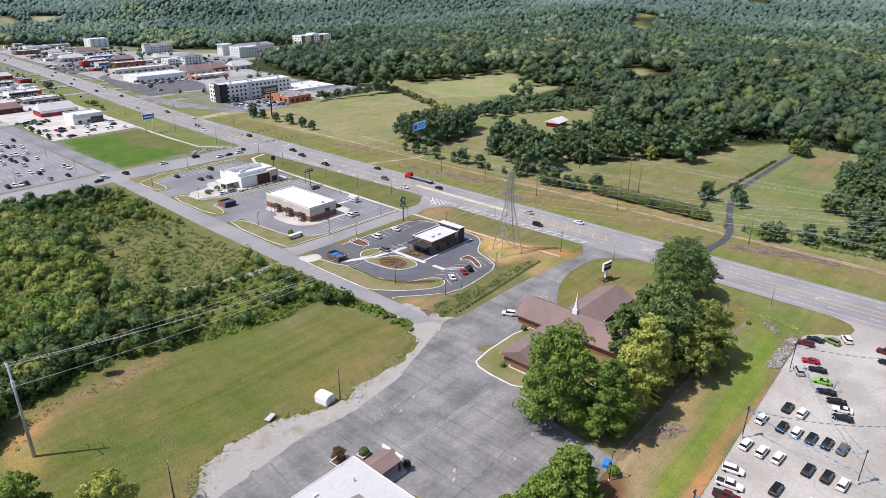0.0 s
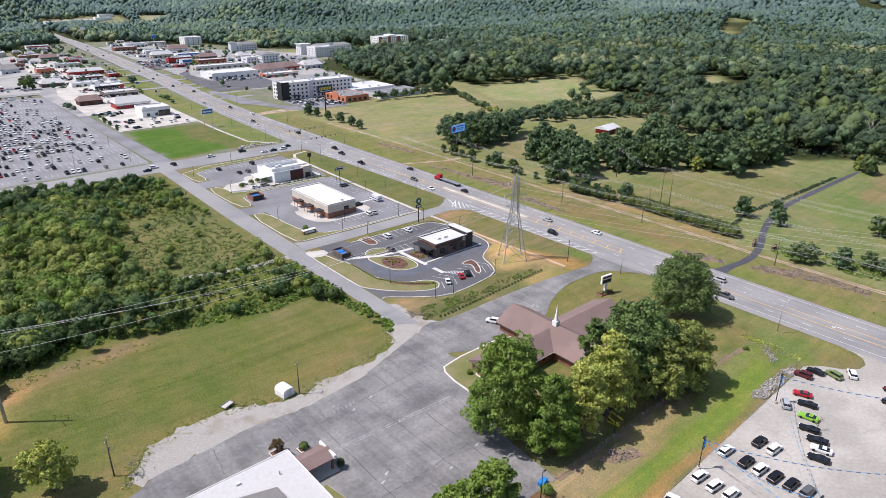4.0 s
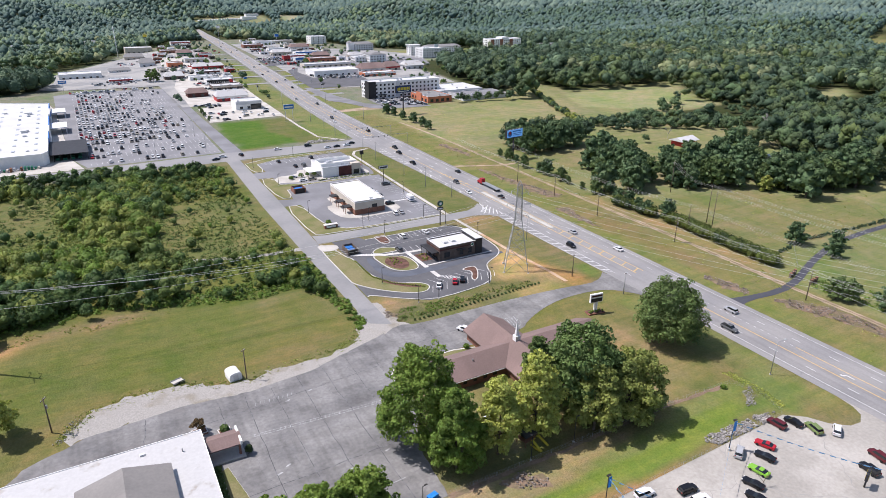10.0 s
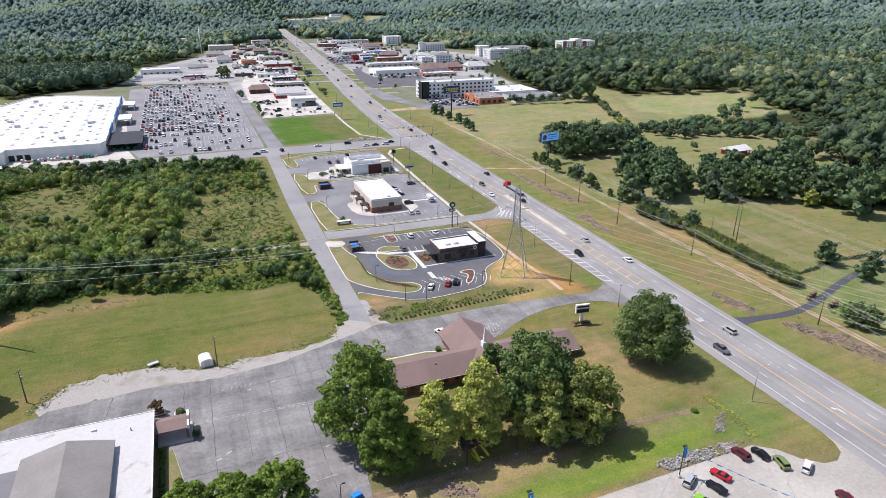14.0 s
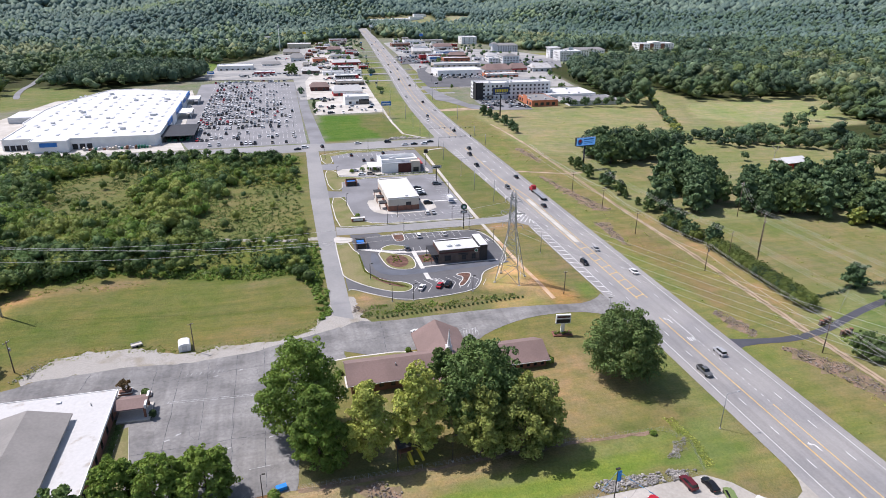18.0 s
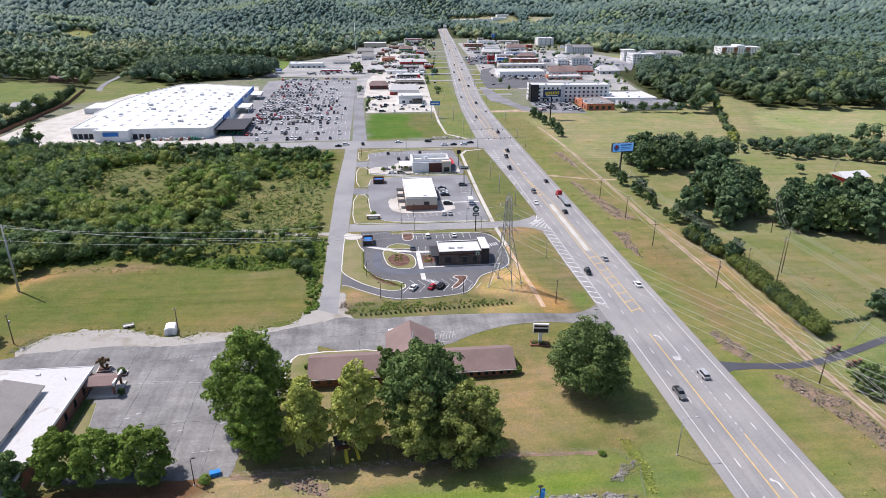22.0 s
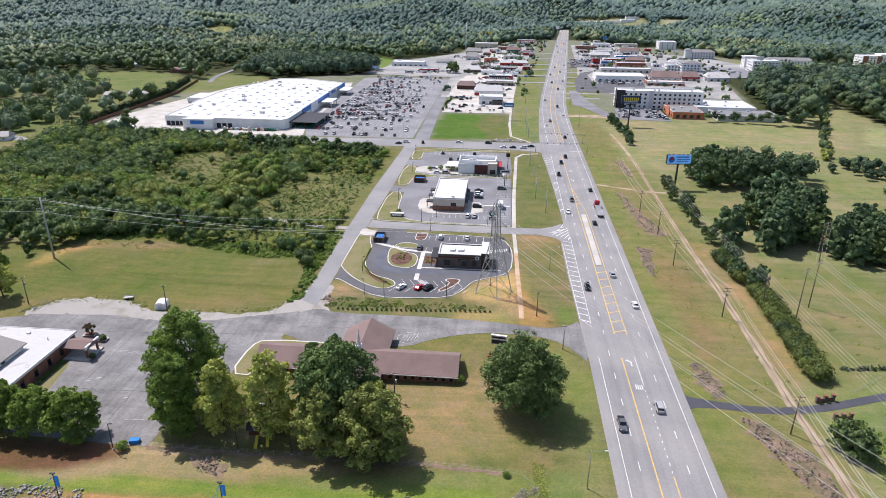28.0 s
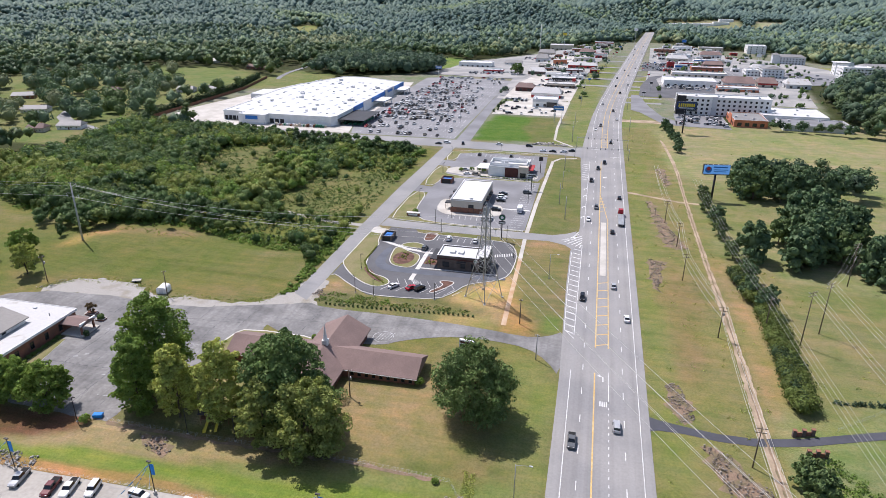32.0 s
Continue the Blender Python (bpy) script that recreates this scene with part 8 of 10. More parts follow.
LOW_WOOD = [(262, 150), (300, 115), (420, 115), (490, 170), (500, 240), (400, 300), (345, 285), (330, 242)]


def canopy_height(x, y, g, base, spread=0.12):
    """Tree tops of a closed wood: long swells, stands of one age and a little unevenness from tree to tree."""
    return base * (1 + 0.16 * clump_noise(x, y, 0.012, 21) + 0.18 * clump_noise(x, y, 0.05, 23) + spread * g.normal(size=len(x)))


x, y, d, r = wood_points(100, 720, 12.2, 31)
k = x > -150
x, y = x[k], y[k]
cr_ = 6.2 + 6.4 * r.random(len(x)) ** 1.6
hh_ = canopy_height(x, y, r, 18.5, 0.2) * np.where(inside(LOW_WOOD, x, y), 0.7, 1.0)
grove("woods", x, y, cr_, hh_, 9, 24, 0.60, 41, NEAR_LEAVES, "mixed deciduous woods with dark and olive crowns", 0.02, 0.7, 0.82)
x, y, d, r = wood_points(100, 560, 4.6, 38)
k = (x > -150) & (r.random(len(x)) < 0.8)
x, y = x[k], y[k]
tufts("undergrowth", x, y, r.uniform(1.8, 3.4, len(x)), r.uniform(1.5, 5.0, len(x)), 9, 0.75, L_NEARD, "dark bushy undergrowth below the woods", "undergrowth")
x, y, d, r = wood_points(100, 1050, 13.0, 37)
k = x <= -150
x, y = x[k], y[k]
cr_ = 6.6 + 4.6 * r.random(len(x)) ** 1.4
# western woods get a lighter leaf mix in place of haze
grove("woods", x, y, cr_, canopy_height(x, y, r, 18.5, 0.16), 6, 19, 0.72, 77, [L_PASTD, L_WOODS, L_PAST, L_NEAR, L_WOODS, L_PASTD, L_WOODS, L_LIME], "broad deciduous trees round the suburb", 0.02, 0.7, 0.84)
# hazed wood colours mix in from this ring outwards
x, y, d, r = wood_points(720, 1050, 12.0, 36)
k = x > -150
x, y = x[k], y[k]
cr_ = 5.8 + 5.6 * r.random(len(x)) ** 1.5
hh_ = canopy_height(x, y, r, 17.0, 0.18)
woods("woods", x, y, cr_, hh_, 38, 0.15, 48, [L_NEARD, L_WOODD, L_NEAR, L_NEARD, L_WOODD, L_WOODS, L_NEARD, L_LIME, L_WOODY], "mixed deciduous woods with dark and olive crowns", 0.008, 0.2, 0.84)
x, y, d, r = wood_points(1050, 1550, 11.4, 32)
cr_ = 5.4 + 5.4 * r.random(len(x)) ** 1.5
hh_ = canopy_height(x, y, r, 17.0, 0.2)
# shade of the north-eastern woods is put into a darker leaf mix
east_dark = x > 0.35 * y + 60 + 90 * clump_noise(x, y, 0.004, 41)
for k, kinds_, lb in ((~east_dark, [L_WOODD, L_HAZE, L_WOODS, L_WOODD, L_HAZE, L_WOODS, L_WOODD, L_WOODY], "distant mixed woods with dark and olive crowns"),
                      (east_dark, [L_NEARD, L_WOODD, L_HAZE, L_NEAR, L_WOODD, L_HAZE, L_WOODS], "distant dark pine woods with a few pale crowns")):
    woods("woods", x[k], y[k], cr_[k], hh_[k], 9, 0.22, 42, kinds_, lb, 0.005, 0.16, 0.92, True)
# beyond 1550 m the crowns wear the haze-tinted hill colours
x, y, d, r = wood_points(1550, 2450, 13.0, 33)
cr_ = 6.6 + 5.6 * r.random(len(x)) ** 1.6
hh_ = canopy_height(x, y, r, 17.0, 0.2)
# same darkening by leaf colour on the north-eastern hills
east_dark = x > 0.35 * y + 60 + 140 * clump_noise(x, y, 0.003, 41)
for k, kinds_, lb in ((~east_dark, [L_FARB, L_HAZE, L_FARA, L_FARB, L_FARA, L_HAZE, L_WOODS], "far wooded hills"), (east_dark, [L_HAZE, L_WOODD, L_FARB, L_HAZE, L_FARB, L_WOODD, L_FARA], "far wooded hills dark with pines")):
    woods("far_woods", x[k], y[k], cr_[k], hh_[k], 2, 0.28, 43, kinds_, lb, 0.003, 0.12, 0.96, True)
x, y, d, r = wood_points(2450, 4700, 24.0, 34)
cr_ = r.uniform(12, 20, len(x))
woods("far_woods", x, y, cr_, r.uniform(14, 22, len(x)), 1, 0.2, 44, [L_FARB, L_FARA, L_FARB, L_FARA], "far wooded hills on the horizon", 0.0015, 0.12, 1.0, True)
x, y, r = scatter([(156, 224), (175, 205), (212, 197), (234, 182), (258, 164), (292, 200), (245, 228), (227, 236), (186, 240)], 7.0, 24)
k = r.random(len(x)) < 0.86
x, y = x[k], y[k]
cr_ = 3.0 + 3.2 * r.random(len(x)) ** 1.5
grove("hedgerow", x, y, cr_, 1.5 + 1.35 * cr_, 8, 26, 0.45, 75, [L_NEARD, L_PASTD, L_NEAR, L_PASTD], "dense belt of trees and bushes between pastures", 0.02)
ly_ = np.concatenate([np.arange(246, 345, 2.6), np.arange(345, 440, 3.4)])
lx_ = np.interp(ly_, [246, 341, 441], [168, 208, 251]) + rng.uniform(-2.5, 2.5, len(ly_))
grove("hedgerow", lx_, ly_, rng.uniform(1.6, 3.6, len(ly_)), rng.uniform(3, 6.5, len(ly_)), 7, 20, 0.4, 76, [L_NEAR, L_PASTD, L_OLIVE], "overgrown hedge along a farm lane", 0.02)
ft = np.array(FAR_TREES)
grove("hedgerow", ft[:, 0], ft[:, 1], ft[:, 2], ft[:, 3], 8, 30, 0.5, 71, [L_PASTD, L_NEAR, L_PASTD, L_NEARD], "rounded trees in rows along the far pastures", 0.012, 0.7, 0.66)
u = np.linspace(0, 1, 150)
x = np.interp(u, np.linspace(0, 1, 6), [69.6, 93, 115, 146, 166, 190]) + rng.normal(0, 0.5, 150)
y = np.interp(u, np.linspace(0, 1, 6), [4.4, 8.9, 7.4, 6.0, 5.6, 4.6]) + rng.normal(0, 0.5, 150)
tufts("fence_brush", x, y, rng.uniform(0.5, 1.3, 150), rng.uniform(0.5, 1.7, 150), 22, 0.3, L_NEARD, "dark brush grown along a farm fence", "brush")
# weeds and tussocks standing over the grazed grass
for poly, gap, lv, lb, sd in ((HAY, 6.4, L_OLIVE, "coarse weeds scattered in the hay field", 51), (OPEN_E, 11.0, L_OLIVE, "weeds and tussocks scattered in the pasture", 52), (VERGE_E, 5.0, L_OLIVE, "rank weeds on the roadside bank", 53)):
    x, y, r = scatter(poly, gap, sd)
    k = clump_noise(x, y, 0.05, sd) + 0.35 * r.normal(size=len(x)) > 0.12
    x, y = x[k], y[k]
    tufts("weeds", x, y, r.uniform(0.25, 1.5, len(x)), r.uniform(0.1, 0.3, len(x)), 12, 0.2, lv, lb, "weeds")

# ---- vehicles ----
PAINTS = {}
for pn, pc in (("white", (0.78, 0.78, 0.77)), ("black", (0.012, 0.012, 0.014)), ("silver", (0.42, 0.43, 0.44)), ("grey", (0.12, 0.125, 0.13)), ("red", (0.42, 0.02, 0.03)),
               ("blue", (0.03, 0.07, 0.22)), ("green", (0.22, 0.48, 0.05)), ("maroon", (0.11, 0.015, 0.02)), ("tan", (0.33, 0.29, 0.23)), ("teal", (0.02, 0.22, 0.2)), ("sage", (0.17, 0.23, 0.08))):
    PAINTS[pn] = mat(pn + "_car_paint", pc, 0.25, 0.1, var=0.03, bump=0, spec=0.5)
M_CARGLASS = glass_mat("car_glass", (0.015, 0.017, 0.02), 0.06)
M_HEADLAMP = mat("headlamp_lens", (0.7, 0.7, 0.68), 0.15, var=0.02, bump=0, spec=0.6)
M_TAILLAMP = mat("tail_lamp_lens", (0.3, 0.01, 0.01), 0.2, var=0.02, bump=0, spec=0.6)
CARS = {}


def loft(geo, rings, mi=0):
    """Skins a row of equal rings of places and closes both ends."""
    n = len(geo.v)
    k = len(rings[0])
    for ring in rings:
        geo.v += ring
    for i in range(len(rings) - 1):
        for j in range(k):
            q = (j + 1) % k
            geo.f.append((n + i * k + j, n + (i + 1) * k + j, n + (i + 1) * k + q, n + i * k + q))
            geo.m.append(mi)
    geo.f += [tuple(range(n, n + k)), tuple(range(n + len(rings) * k - 1, n + (len(rings) - 1) * k - 1, -1))]
    geo.m += [mi, mi]
    return geo


def section(x, w, z0, z1, top):
    """A car's cross section: sill, bulging side, narrower top."""
    return [(x, -w * 0.92, z0), (x, -w, z0 + (z1 - z0) * 0.45), (x, -w * top, z1), (x, w * top, z1), (x, w, z0 + (z1 - z0) * 0.45), (x, w * 0.92, z0)]


SHAPES = {
    # body stations: x, half width, under, top; cabin: x of screen foot, roof front, roof back, rear foot; roof height
    "sedan": ([(-2.35, 0.78, 0.4, 0.85), (-2.2, 0.88, 0.26, 1.0), (-1.3, 0.92, 0.24, 1.02), (0.9, 0.92, 0.24, 0.98), (1.9, 0.9, 0.26, 0.88), (2.3, 0.76, 0.38, 0.72)], (1.05, 0.3, -0.95, -1.85), 1.46),
    "coupe": ([(-2.3, 0.8, 0.4, 0.9), (-2.15, 0.92, 0.24, 1.02), (-1.2, 0.95, 0.22, 1.0), (0.7, 0.93, 0.22, 0.95), (1.95, 0.92, 0.24, 0.86), (2.4, 0.78, 0.36, 0.7)], (0.75, -0.1, -0.95, -1.85), 1.36),
    "suv": ([(-2.35, 0.86, 0.42, 1.05), (-2.25, 0.94, 0.3, 1.12), (-1.2, 0.96, 0.28, 1.14), (0.9, 0.96, 0.28, 1.1), (1.95, 0.94, 0.3, 1.02), (2.35, 0.82, 0.42, 0.84)], (1.15, 0.55, -1.95, -2.2), 1.76),
    "pickup": ([(-2.85, 0.92, 0.5, 1.0), (-2.8, 0.96, 0.4, 1.12), (-0.9, 0.98, 0.38, 1.14), (1.1, 0.98, 0.38, 1.14), (2.4, 0.97, 0.4, 1.08), (2.8, 0.86, 0.5, 0.9)], (1.3, 0.75, -0.7, -1.0), 1.86),
    "van": ([(-2.6, 0.9, 0.42, 1.1), (-2.55, 0.98, 0.3, 1.2), (-1.0, 1.0, 0.28, 1.2), (1.2, 1.0, 0.28, 1.15), (2.2, 0.97, 0.3, 1.0), (2.6, 0.84, 0.42, 0.86)], (1.7, 1.0, -2.45, -2.55), 2.05),
}
KINDWORD = {"sedan": "saloon car", "coupe": "sports coupe", "suv": "sport utility vehicle", "pickup": "pickup truck", "van": "delivery van"}


def car(kind, paint, x, y, heading, where, group="parked cars", full=True, fill=""):
    """A car; heading is the way its nose points, in degrees from +x. Alike cars share their meshes."""
    m = pose(x, y, tz(x, y) + 0.07, 0, 0, heading)
    key = (kind, paint, full)
    label = paint + " " + KINDWORD[kind] + " " + where
    if key in CARS:
        t = copy_thing(CARS[key], m)
        t["label"], t["group"] = label, group
        return t
    st, (c0, c1, c2, c3), rz = SHAPES[kind]
    t = thing(kind + "_car" if kind in ("sedan", "coupe", "suv") else ("pickup_truck" if kind == "pickup" else "van"), label, "car" if kind not in ("pickup", "van") else kind, m, group)
    bw = st[2][1]
    body = part("body", loft(Geo(), [section(sx, w, a, b, 0.9) for sx, w, a, b in st]), PAINTS[paint], t, smooth=False)
    zb = min(s[3] for s in st[1:4]) - 0.03
    ww, wt = bw * 0.88, bw * 0.7
    g = Geo()
    g.v = [(c0, -ww, zb), (c0, ww, zb), (c3, ww, zb), (c3, -ww, zb), (c1, -wt, rz - 0.04), (c1, wt, rz - 0.04), (c2, wt, rz - 0.04), (c2, -wt, rz - 0.04)]
    g.f = [(4, 5, 6, 7), (0, 1, 5, 4), (1, 2, 6, 5), (2, 3, 7, 6), (3, 0, 4, 7), (3, 2, 1, 0)]
    g.m = [0] * 6
    part("cabin_glass", g, M_CARGLASS, t, "dark tinted glass")
    part("roof", Geo().box(c2 - 0.05, -wt - 0.02, rz - 0.04, c1 + 0.05, wt + 0.02, rz + 0.02, taper=0.03), PAINTS[paint], t)
    if kind == "pickup":
        part("load_bed", Geo().box(-2.7, -0.78, 1.0, -1.1, 0.78, 1.16), M_TYRE, t, "dark open load bed")
    for wx in (st[1][0] + 0.75, st[4][0] - 0.45):
        for s in (-1, 1):
            part("wheel", Geo().tube((wx, s * (bw - 0.2), 0.33), (wx, s * (bw + 0.02), 0.33), 0.34, sides=12), M_TYRE, t)
    if full:
        for s in (-1, 1):
            part("headlight", Geo().box(st[4][0] + 0.12, s * 0.62 - 0.17, st[5][3] - 0.1, st[5][0] - 0.02, s * 0.62 + 0.17, st[5][3] + 0.06), M_HEADLAMP, t)
            part("tail_light", Geo().box(st[0][0] - 0.02, s * 0.66 - 0.13, st[0][3] - 0.16, st[0][0] + 0.1, s * 0.66 + 0.13, st[0][3] + 0.02), M_TAILLAMP, t)
    CARS[key] = t
    return t


# dealer's yard
DEALER = [
    ("suv", "maroon", -28.4, -66.0, 95), ("sedan", "black", -24.0, -67.5, 95), ("suv", "sage", -21.9, -71.6, 75), ("suv", "white", -17.6, -74.8, 30),
    ("coupe", "red", -37.9, -69.7, 110), ("suv", "silver", -45.7, -68.6, 30), ("coupe", "black", -41.6, -72.4, 105), ("coupe", "green", -47.0, -74.8, 100),
    ("coupe", "black", -51.7, -76.9, 105), ("coupe", "black", -54.6, -79.9, 105), ("coupe", "white", -57.5, -81.9, 105), ("coupe", "black", -61.2, -82.7, 105),
    ("suv", "black", -65.9, -71.2, -5), ("suv", "white", -65.9, -74.6, -5), ("suv", "white", -75.1, -67.6, -5), ("suv", "black", -75.1, -72.4, -5), ("suv", "white", -75.1, -75.6, -5),
    ("suv", "black", -75.0, -78.9, -5), ("suv", "black", -74.6, -82.2, -5), ("suv", "grey", -74.3, -85.4, -5), ("suv", "white", -87.6, -67.9, -5), ("suv", "white", -87.8, -71.5, -5),
    ("suv", "white", -87.5, -75.0, -5), ("suv", "black", -87.3, -81.2, -5), ("suv", "black", -86.8, -84.9, -5), ("suv", "white", -87.1, -88.1, -5), ("suv", "white", -98.5, -68.6, -78),
    ("pickup", "white", -103.6, -69.6, -80), ("pickup", "maroon", -107.6, -70.4, -80), ("suv", "maroon", -18.1, -85.0, 80), ("suv", "black", -24.6, -86.6, 80),
    ("pickup", "silver", -116.5, -69.6, -80), ("suv", "blue", -94.5, -90.5, -5), ("suv", "white", -98.5, -84.5, -5), ("suv", "black", -98.3, -77.6, -5), ("suv", "white", -112.0, -84.0, -60),
]
for k, p, x, y, hd in DEALER:
    car(k, p, x, y, hd, "parked on the dealer's pale yard", "dealer's cars")
# coffee shop and restaurants
for k, p, x, y, hd in (("sedan", "white", -64.9, 42.6, 60), ("sedan", "red", -58.3, 42.6, 60), ("suv", "black", -55.2, 42.6, 60), ("suv", "white", -55.6, 92.4, 92), ("sedan", "white", -44.2, 92.6, 92),
                       ("suv", "grey", -63.0, 79.8, 88)):
    car(k, p, x, y, hd, "parked beside the coffee shop", "coffee shop cars")
for k, p, x, y, hd in (("suv", "white", -45.5, 120.6, 84), ("sedan", "silver", -42.4, 120.6, 84), ("suv", "black", -41.8, 134.5, 0), ("sedan", "black", -41.6, 149.0, 0), ("sedan", "white", -42.0, 151.8, 0),
                       ("suv", "white", -41.8, 154.6, 0), ("sedan", "black", -42.0, 160.2, 0), ("suv", "grey", -30.2, 165.0, 0), ("sedan", "black", -62, 222, 90), ("suv", "grey", -57, 222, 90),
                       ("sedan", "black", -68, 236, 90), ("suv", "black", -48, 236, 90), ("sedan", "silver", -70, 200, 0), ("sedan", "white", -67, 191.5, 0), ("suv", "tan", -62, 191.5, 0)):
    car(k, p, x, y, hd, "parked beside a restaurant", "restaurant cars")
van = car("van", "white", -30.5, 137.0, 90, "with a box body on the restaurant lot", "")
part("box_body", Geo().box(-4.4, -1.15, 0.6, 0.6, 1.15, 3.0), PAINTS["white"], van)
part("stripe", Geo().box(-4.42, -1.17, 1.2, 0.5, 1.17, 1.6), PAINTS["blue"], van)
car("suv", "white", -73.2, 11.2, 118, "parked beside the church", "", True)
# traffic on the highway and the side streets
rt = random.Random(9)
TRAFFIC = [(1.7, -28, -90), (12.4, -20, 90), (1.7, 50, -90), (12.4, 62, 90), (16.4, 38, 90), (1.7, 132, -90), (5.0, 150, -90), (12.4, 118, 90), (16.2, 168, 90), (1.7, 196, -90), (5.0, 222, -90),
           (8.6, 236, -90), (12.6, 290, 90), (1.7, 330, -90), (5.0, 345, -90), (16.4, 372, 90), (12.4, 408, 90), (1.7, 440, -90), (12.5, 505, 90), (5.2, 548, -90), (16.4, 560, 90), (1.8, 612, -90), (12.4, 640, 90),
           (5.1, 690, -90), (16.4, 720, 90), (12.4, 800, 90), (1.8, 830, -90), (5.2, 905, -90), (16.4, 930, 90), (1.8, 1010, -90), (12.4, 1080, 90)]
for x, y, hd in TRAFFIC:
    car(rt.choice(("sedan", "suv", "suv", "pickup", "sedan")), rt.choice(("white", "black", "silver", "white", "grey", "black", "grey")), x + hx(y), y, hd, "driving on the highway", "highway traffic")
for x, y, hd in ((-30, 256, 180), (-24, 256, 180), (-17, 256, 180), (-12, 260.5, 180), (-60, 266, 0), (-84, 262, 100), (-95, 262, 0), (-40, 266, 0), (-100, 258, 180)):
    car(rt.choice(("sedan", "suv")), rt.choice(("white", "black", "maroon", "silver")), x, y, hd, "waiting on the cross street", "street traffic")
# flatbed lorry
lorry = thing("flatbed_truck", "red lorry cab with a long empty flatbed trailer", "truck", pose(16.3, 138, 0.1, 0, 0, 90))
part("cab", loft(Geo(), [section(4.6, 1.1, 0.6, 2.0, 0.95), section(6.4, 1.15, 0.6, 1.9, 0.92), section(7.4, 1.0, 0.6, 1.7, 0.9)]), PAINTS["red"], lorry)
part("sleeper", Geo().box(2.8, -1.2, 0.6, 5.2, 1.2, 3.3, taper=0.12), PAINTS["red"], lorry)
part("windscreen", Geo().box(5.2, -0.95, 2.0, 5.45, 0.95, 2.9), M_CARGLASS, lorry)
part("flatbed", Geo().box(-12, -1.25, 1.15, 2.4, 1.25, 1.45), M_STEEL, lorry, "pale empty trailer deck")
for wx in (-11, -9.6, 2.2, 3.6, 6.4):
    for s in (-1, 1):
        part("wheel", Geo().tube((wx, s * 0.8, 0.5), (wx, s * 1.2, 0.5), 0.5, sides=12), M_TYRE, lorry)

# store car park: the cars nearest to the street are things, the rest is one crowd
rc = random.Random(12)
spots = []
for y in LOT_ROWS:
    for k in range(25):
        x = -168.5 + k * 2.9 + (4 if y < 330 else 0)
        fill = 0.72 if 335 < y < 480 else 0.42
        fill *= 1.0 if x < -128 else (0.62 if x < -108 else 0.3)
        if y < 320:
            fill *= 0.75
        if rc.random() < fill:
            spots.append((x, y, 90 if rc.random() < 0.5 else 270))
spots.sort(key=lambda s: s[1])
COLS = ("white", "white", "white", "white", "black", "black", "silver", "silver", "silver", "grey", "white", "black", "tan", "silver", "grey", "white", "white", "black", "silver", "red")
for x, y, hd in spots[:170]:
    car(rc.choice(("sedan", "suv", "suv", "pickup")), rc.choice(COLS), x + rc.uniform(-0.3, 0.3), y, hd + rc.uniform(-2, 2), "in the store car park", "store customers' cars", False)


def crowd(name, places, label):
    """Far cars joined into one mesh."""
    g = Geo()
    names = list(PAINTS)
    for x, y, hd in places:
        kind = rc.choice(("sedan", "suv", "suv"))
        st, (c0, c1, c2, c3), rz = SHAPES[kind]
        s = 1 if math.cos(radians(hd)) >= 0 else -1
        turn = abs(math.sin(radians(hd))) > 0.7
        mi = names.index(rc.choice(COLS))
        n0 = len(g.v)
        loft(g, [section(sx, w, a, b, 0.9) for sx, w, a, b in st], mi)
        n = len(g.v)
        zb, ww, wt = 0.95, st[2][1] * 0.88, st[2][1] * 0.7
        g.v += [(c0, -ww, zb), (c0, ww, zb), (c3, ww, zb), (c3, -ww, zb), (c1, -wt, rz), (c1, wt, rz), (c2, wt, rz), (c2, -wt, rz)]
        for i, q in enumerate(((4, 5, 6, 7), (0, 1, 5, 4), (1, 2, 6, 5), (2, 3, 7, 6), (3, 0, 4, 7))):
            g.f.append(tuple(n + a for a in q))
            g.m.append(mi if i == 0 else len(names))
        z = tz(x, y) + 0.07 + far_lift(y)
        for i in range(n0, len(g.v)):
            a, b, c = g.v[i]
            a, b = (a * s, b * s) if not turn else (-b * s, a * s)
            g.v[i] = (a + x, b + y, c + z)
    return tagged(part(name, g, [PAINTS[q] for q in names] + [M_CARGLASS]), label, "parked cars", kind="stuff")


crowd("parked_cars", spots[170:], "rows of parked cars at the far end of the store car park")
town = []
for x0, y0, x1, y1, n in ((-80, 375, -26, 405, 14), (-80, 430, -60, 450, 8), (-60, 480, -24, 498, 16), (-60, 520, -24, 538, 18), (-60, 560, -22, 582, 18), (-60, 605, -20, 636, 24), (-60, 662, -20, 696, 26),
                          (-60, 725, -16, 756, 22), (-150, 610, -90, 640, 26), (-180, 560, -100, 572, 20), (66, 364, 100, 406, 34), (68, 545, 150, 572, 40), (76, 600, 146, 620, 30), (54, 704, 90, 796, 40), (90, 690, 156, 712, 26),
                          (96, 740, 150, 768, 24), (90, 790, 150, 816, 20), (165, 640, 205, 658, 14), (215, 700, 268, 760, 18), (-110, 830, -60, 880, 20), (80, 850, 100, 940, 16), (-50, 790, -10, 815, 14)):
    for _ in range(int(n * 1.5)):
        town.append((rc.uniform(x0, x1), rc.uniform(y0, y1), rc.choice((0, 90, 180, 270))))
crowd("parked_cars", town, "cars parked among the shops of the strip")


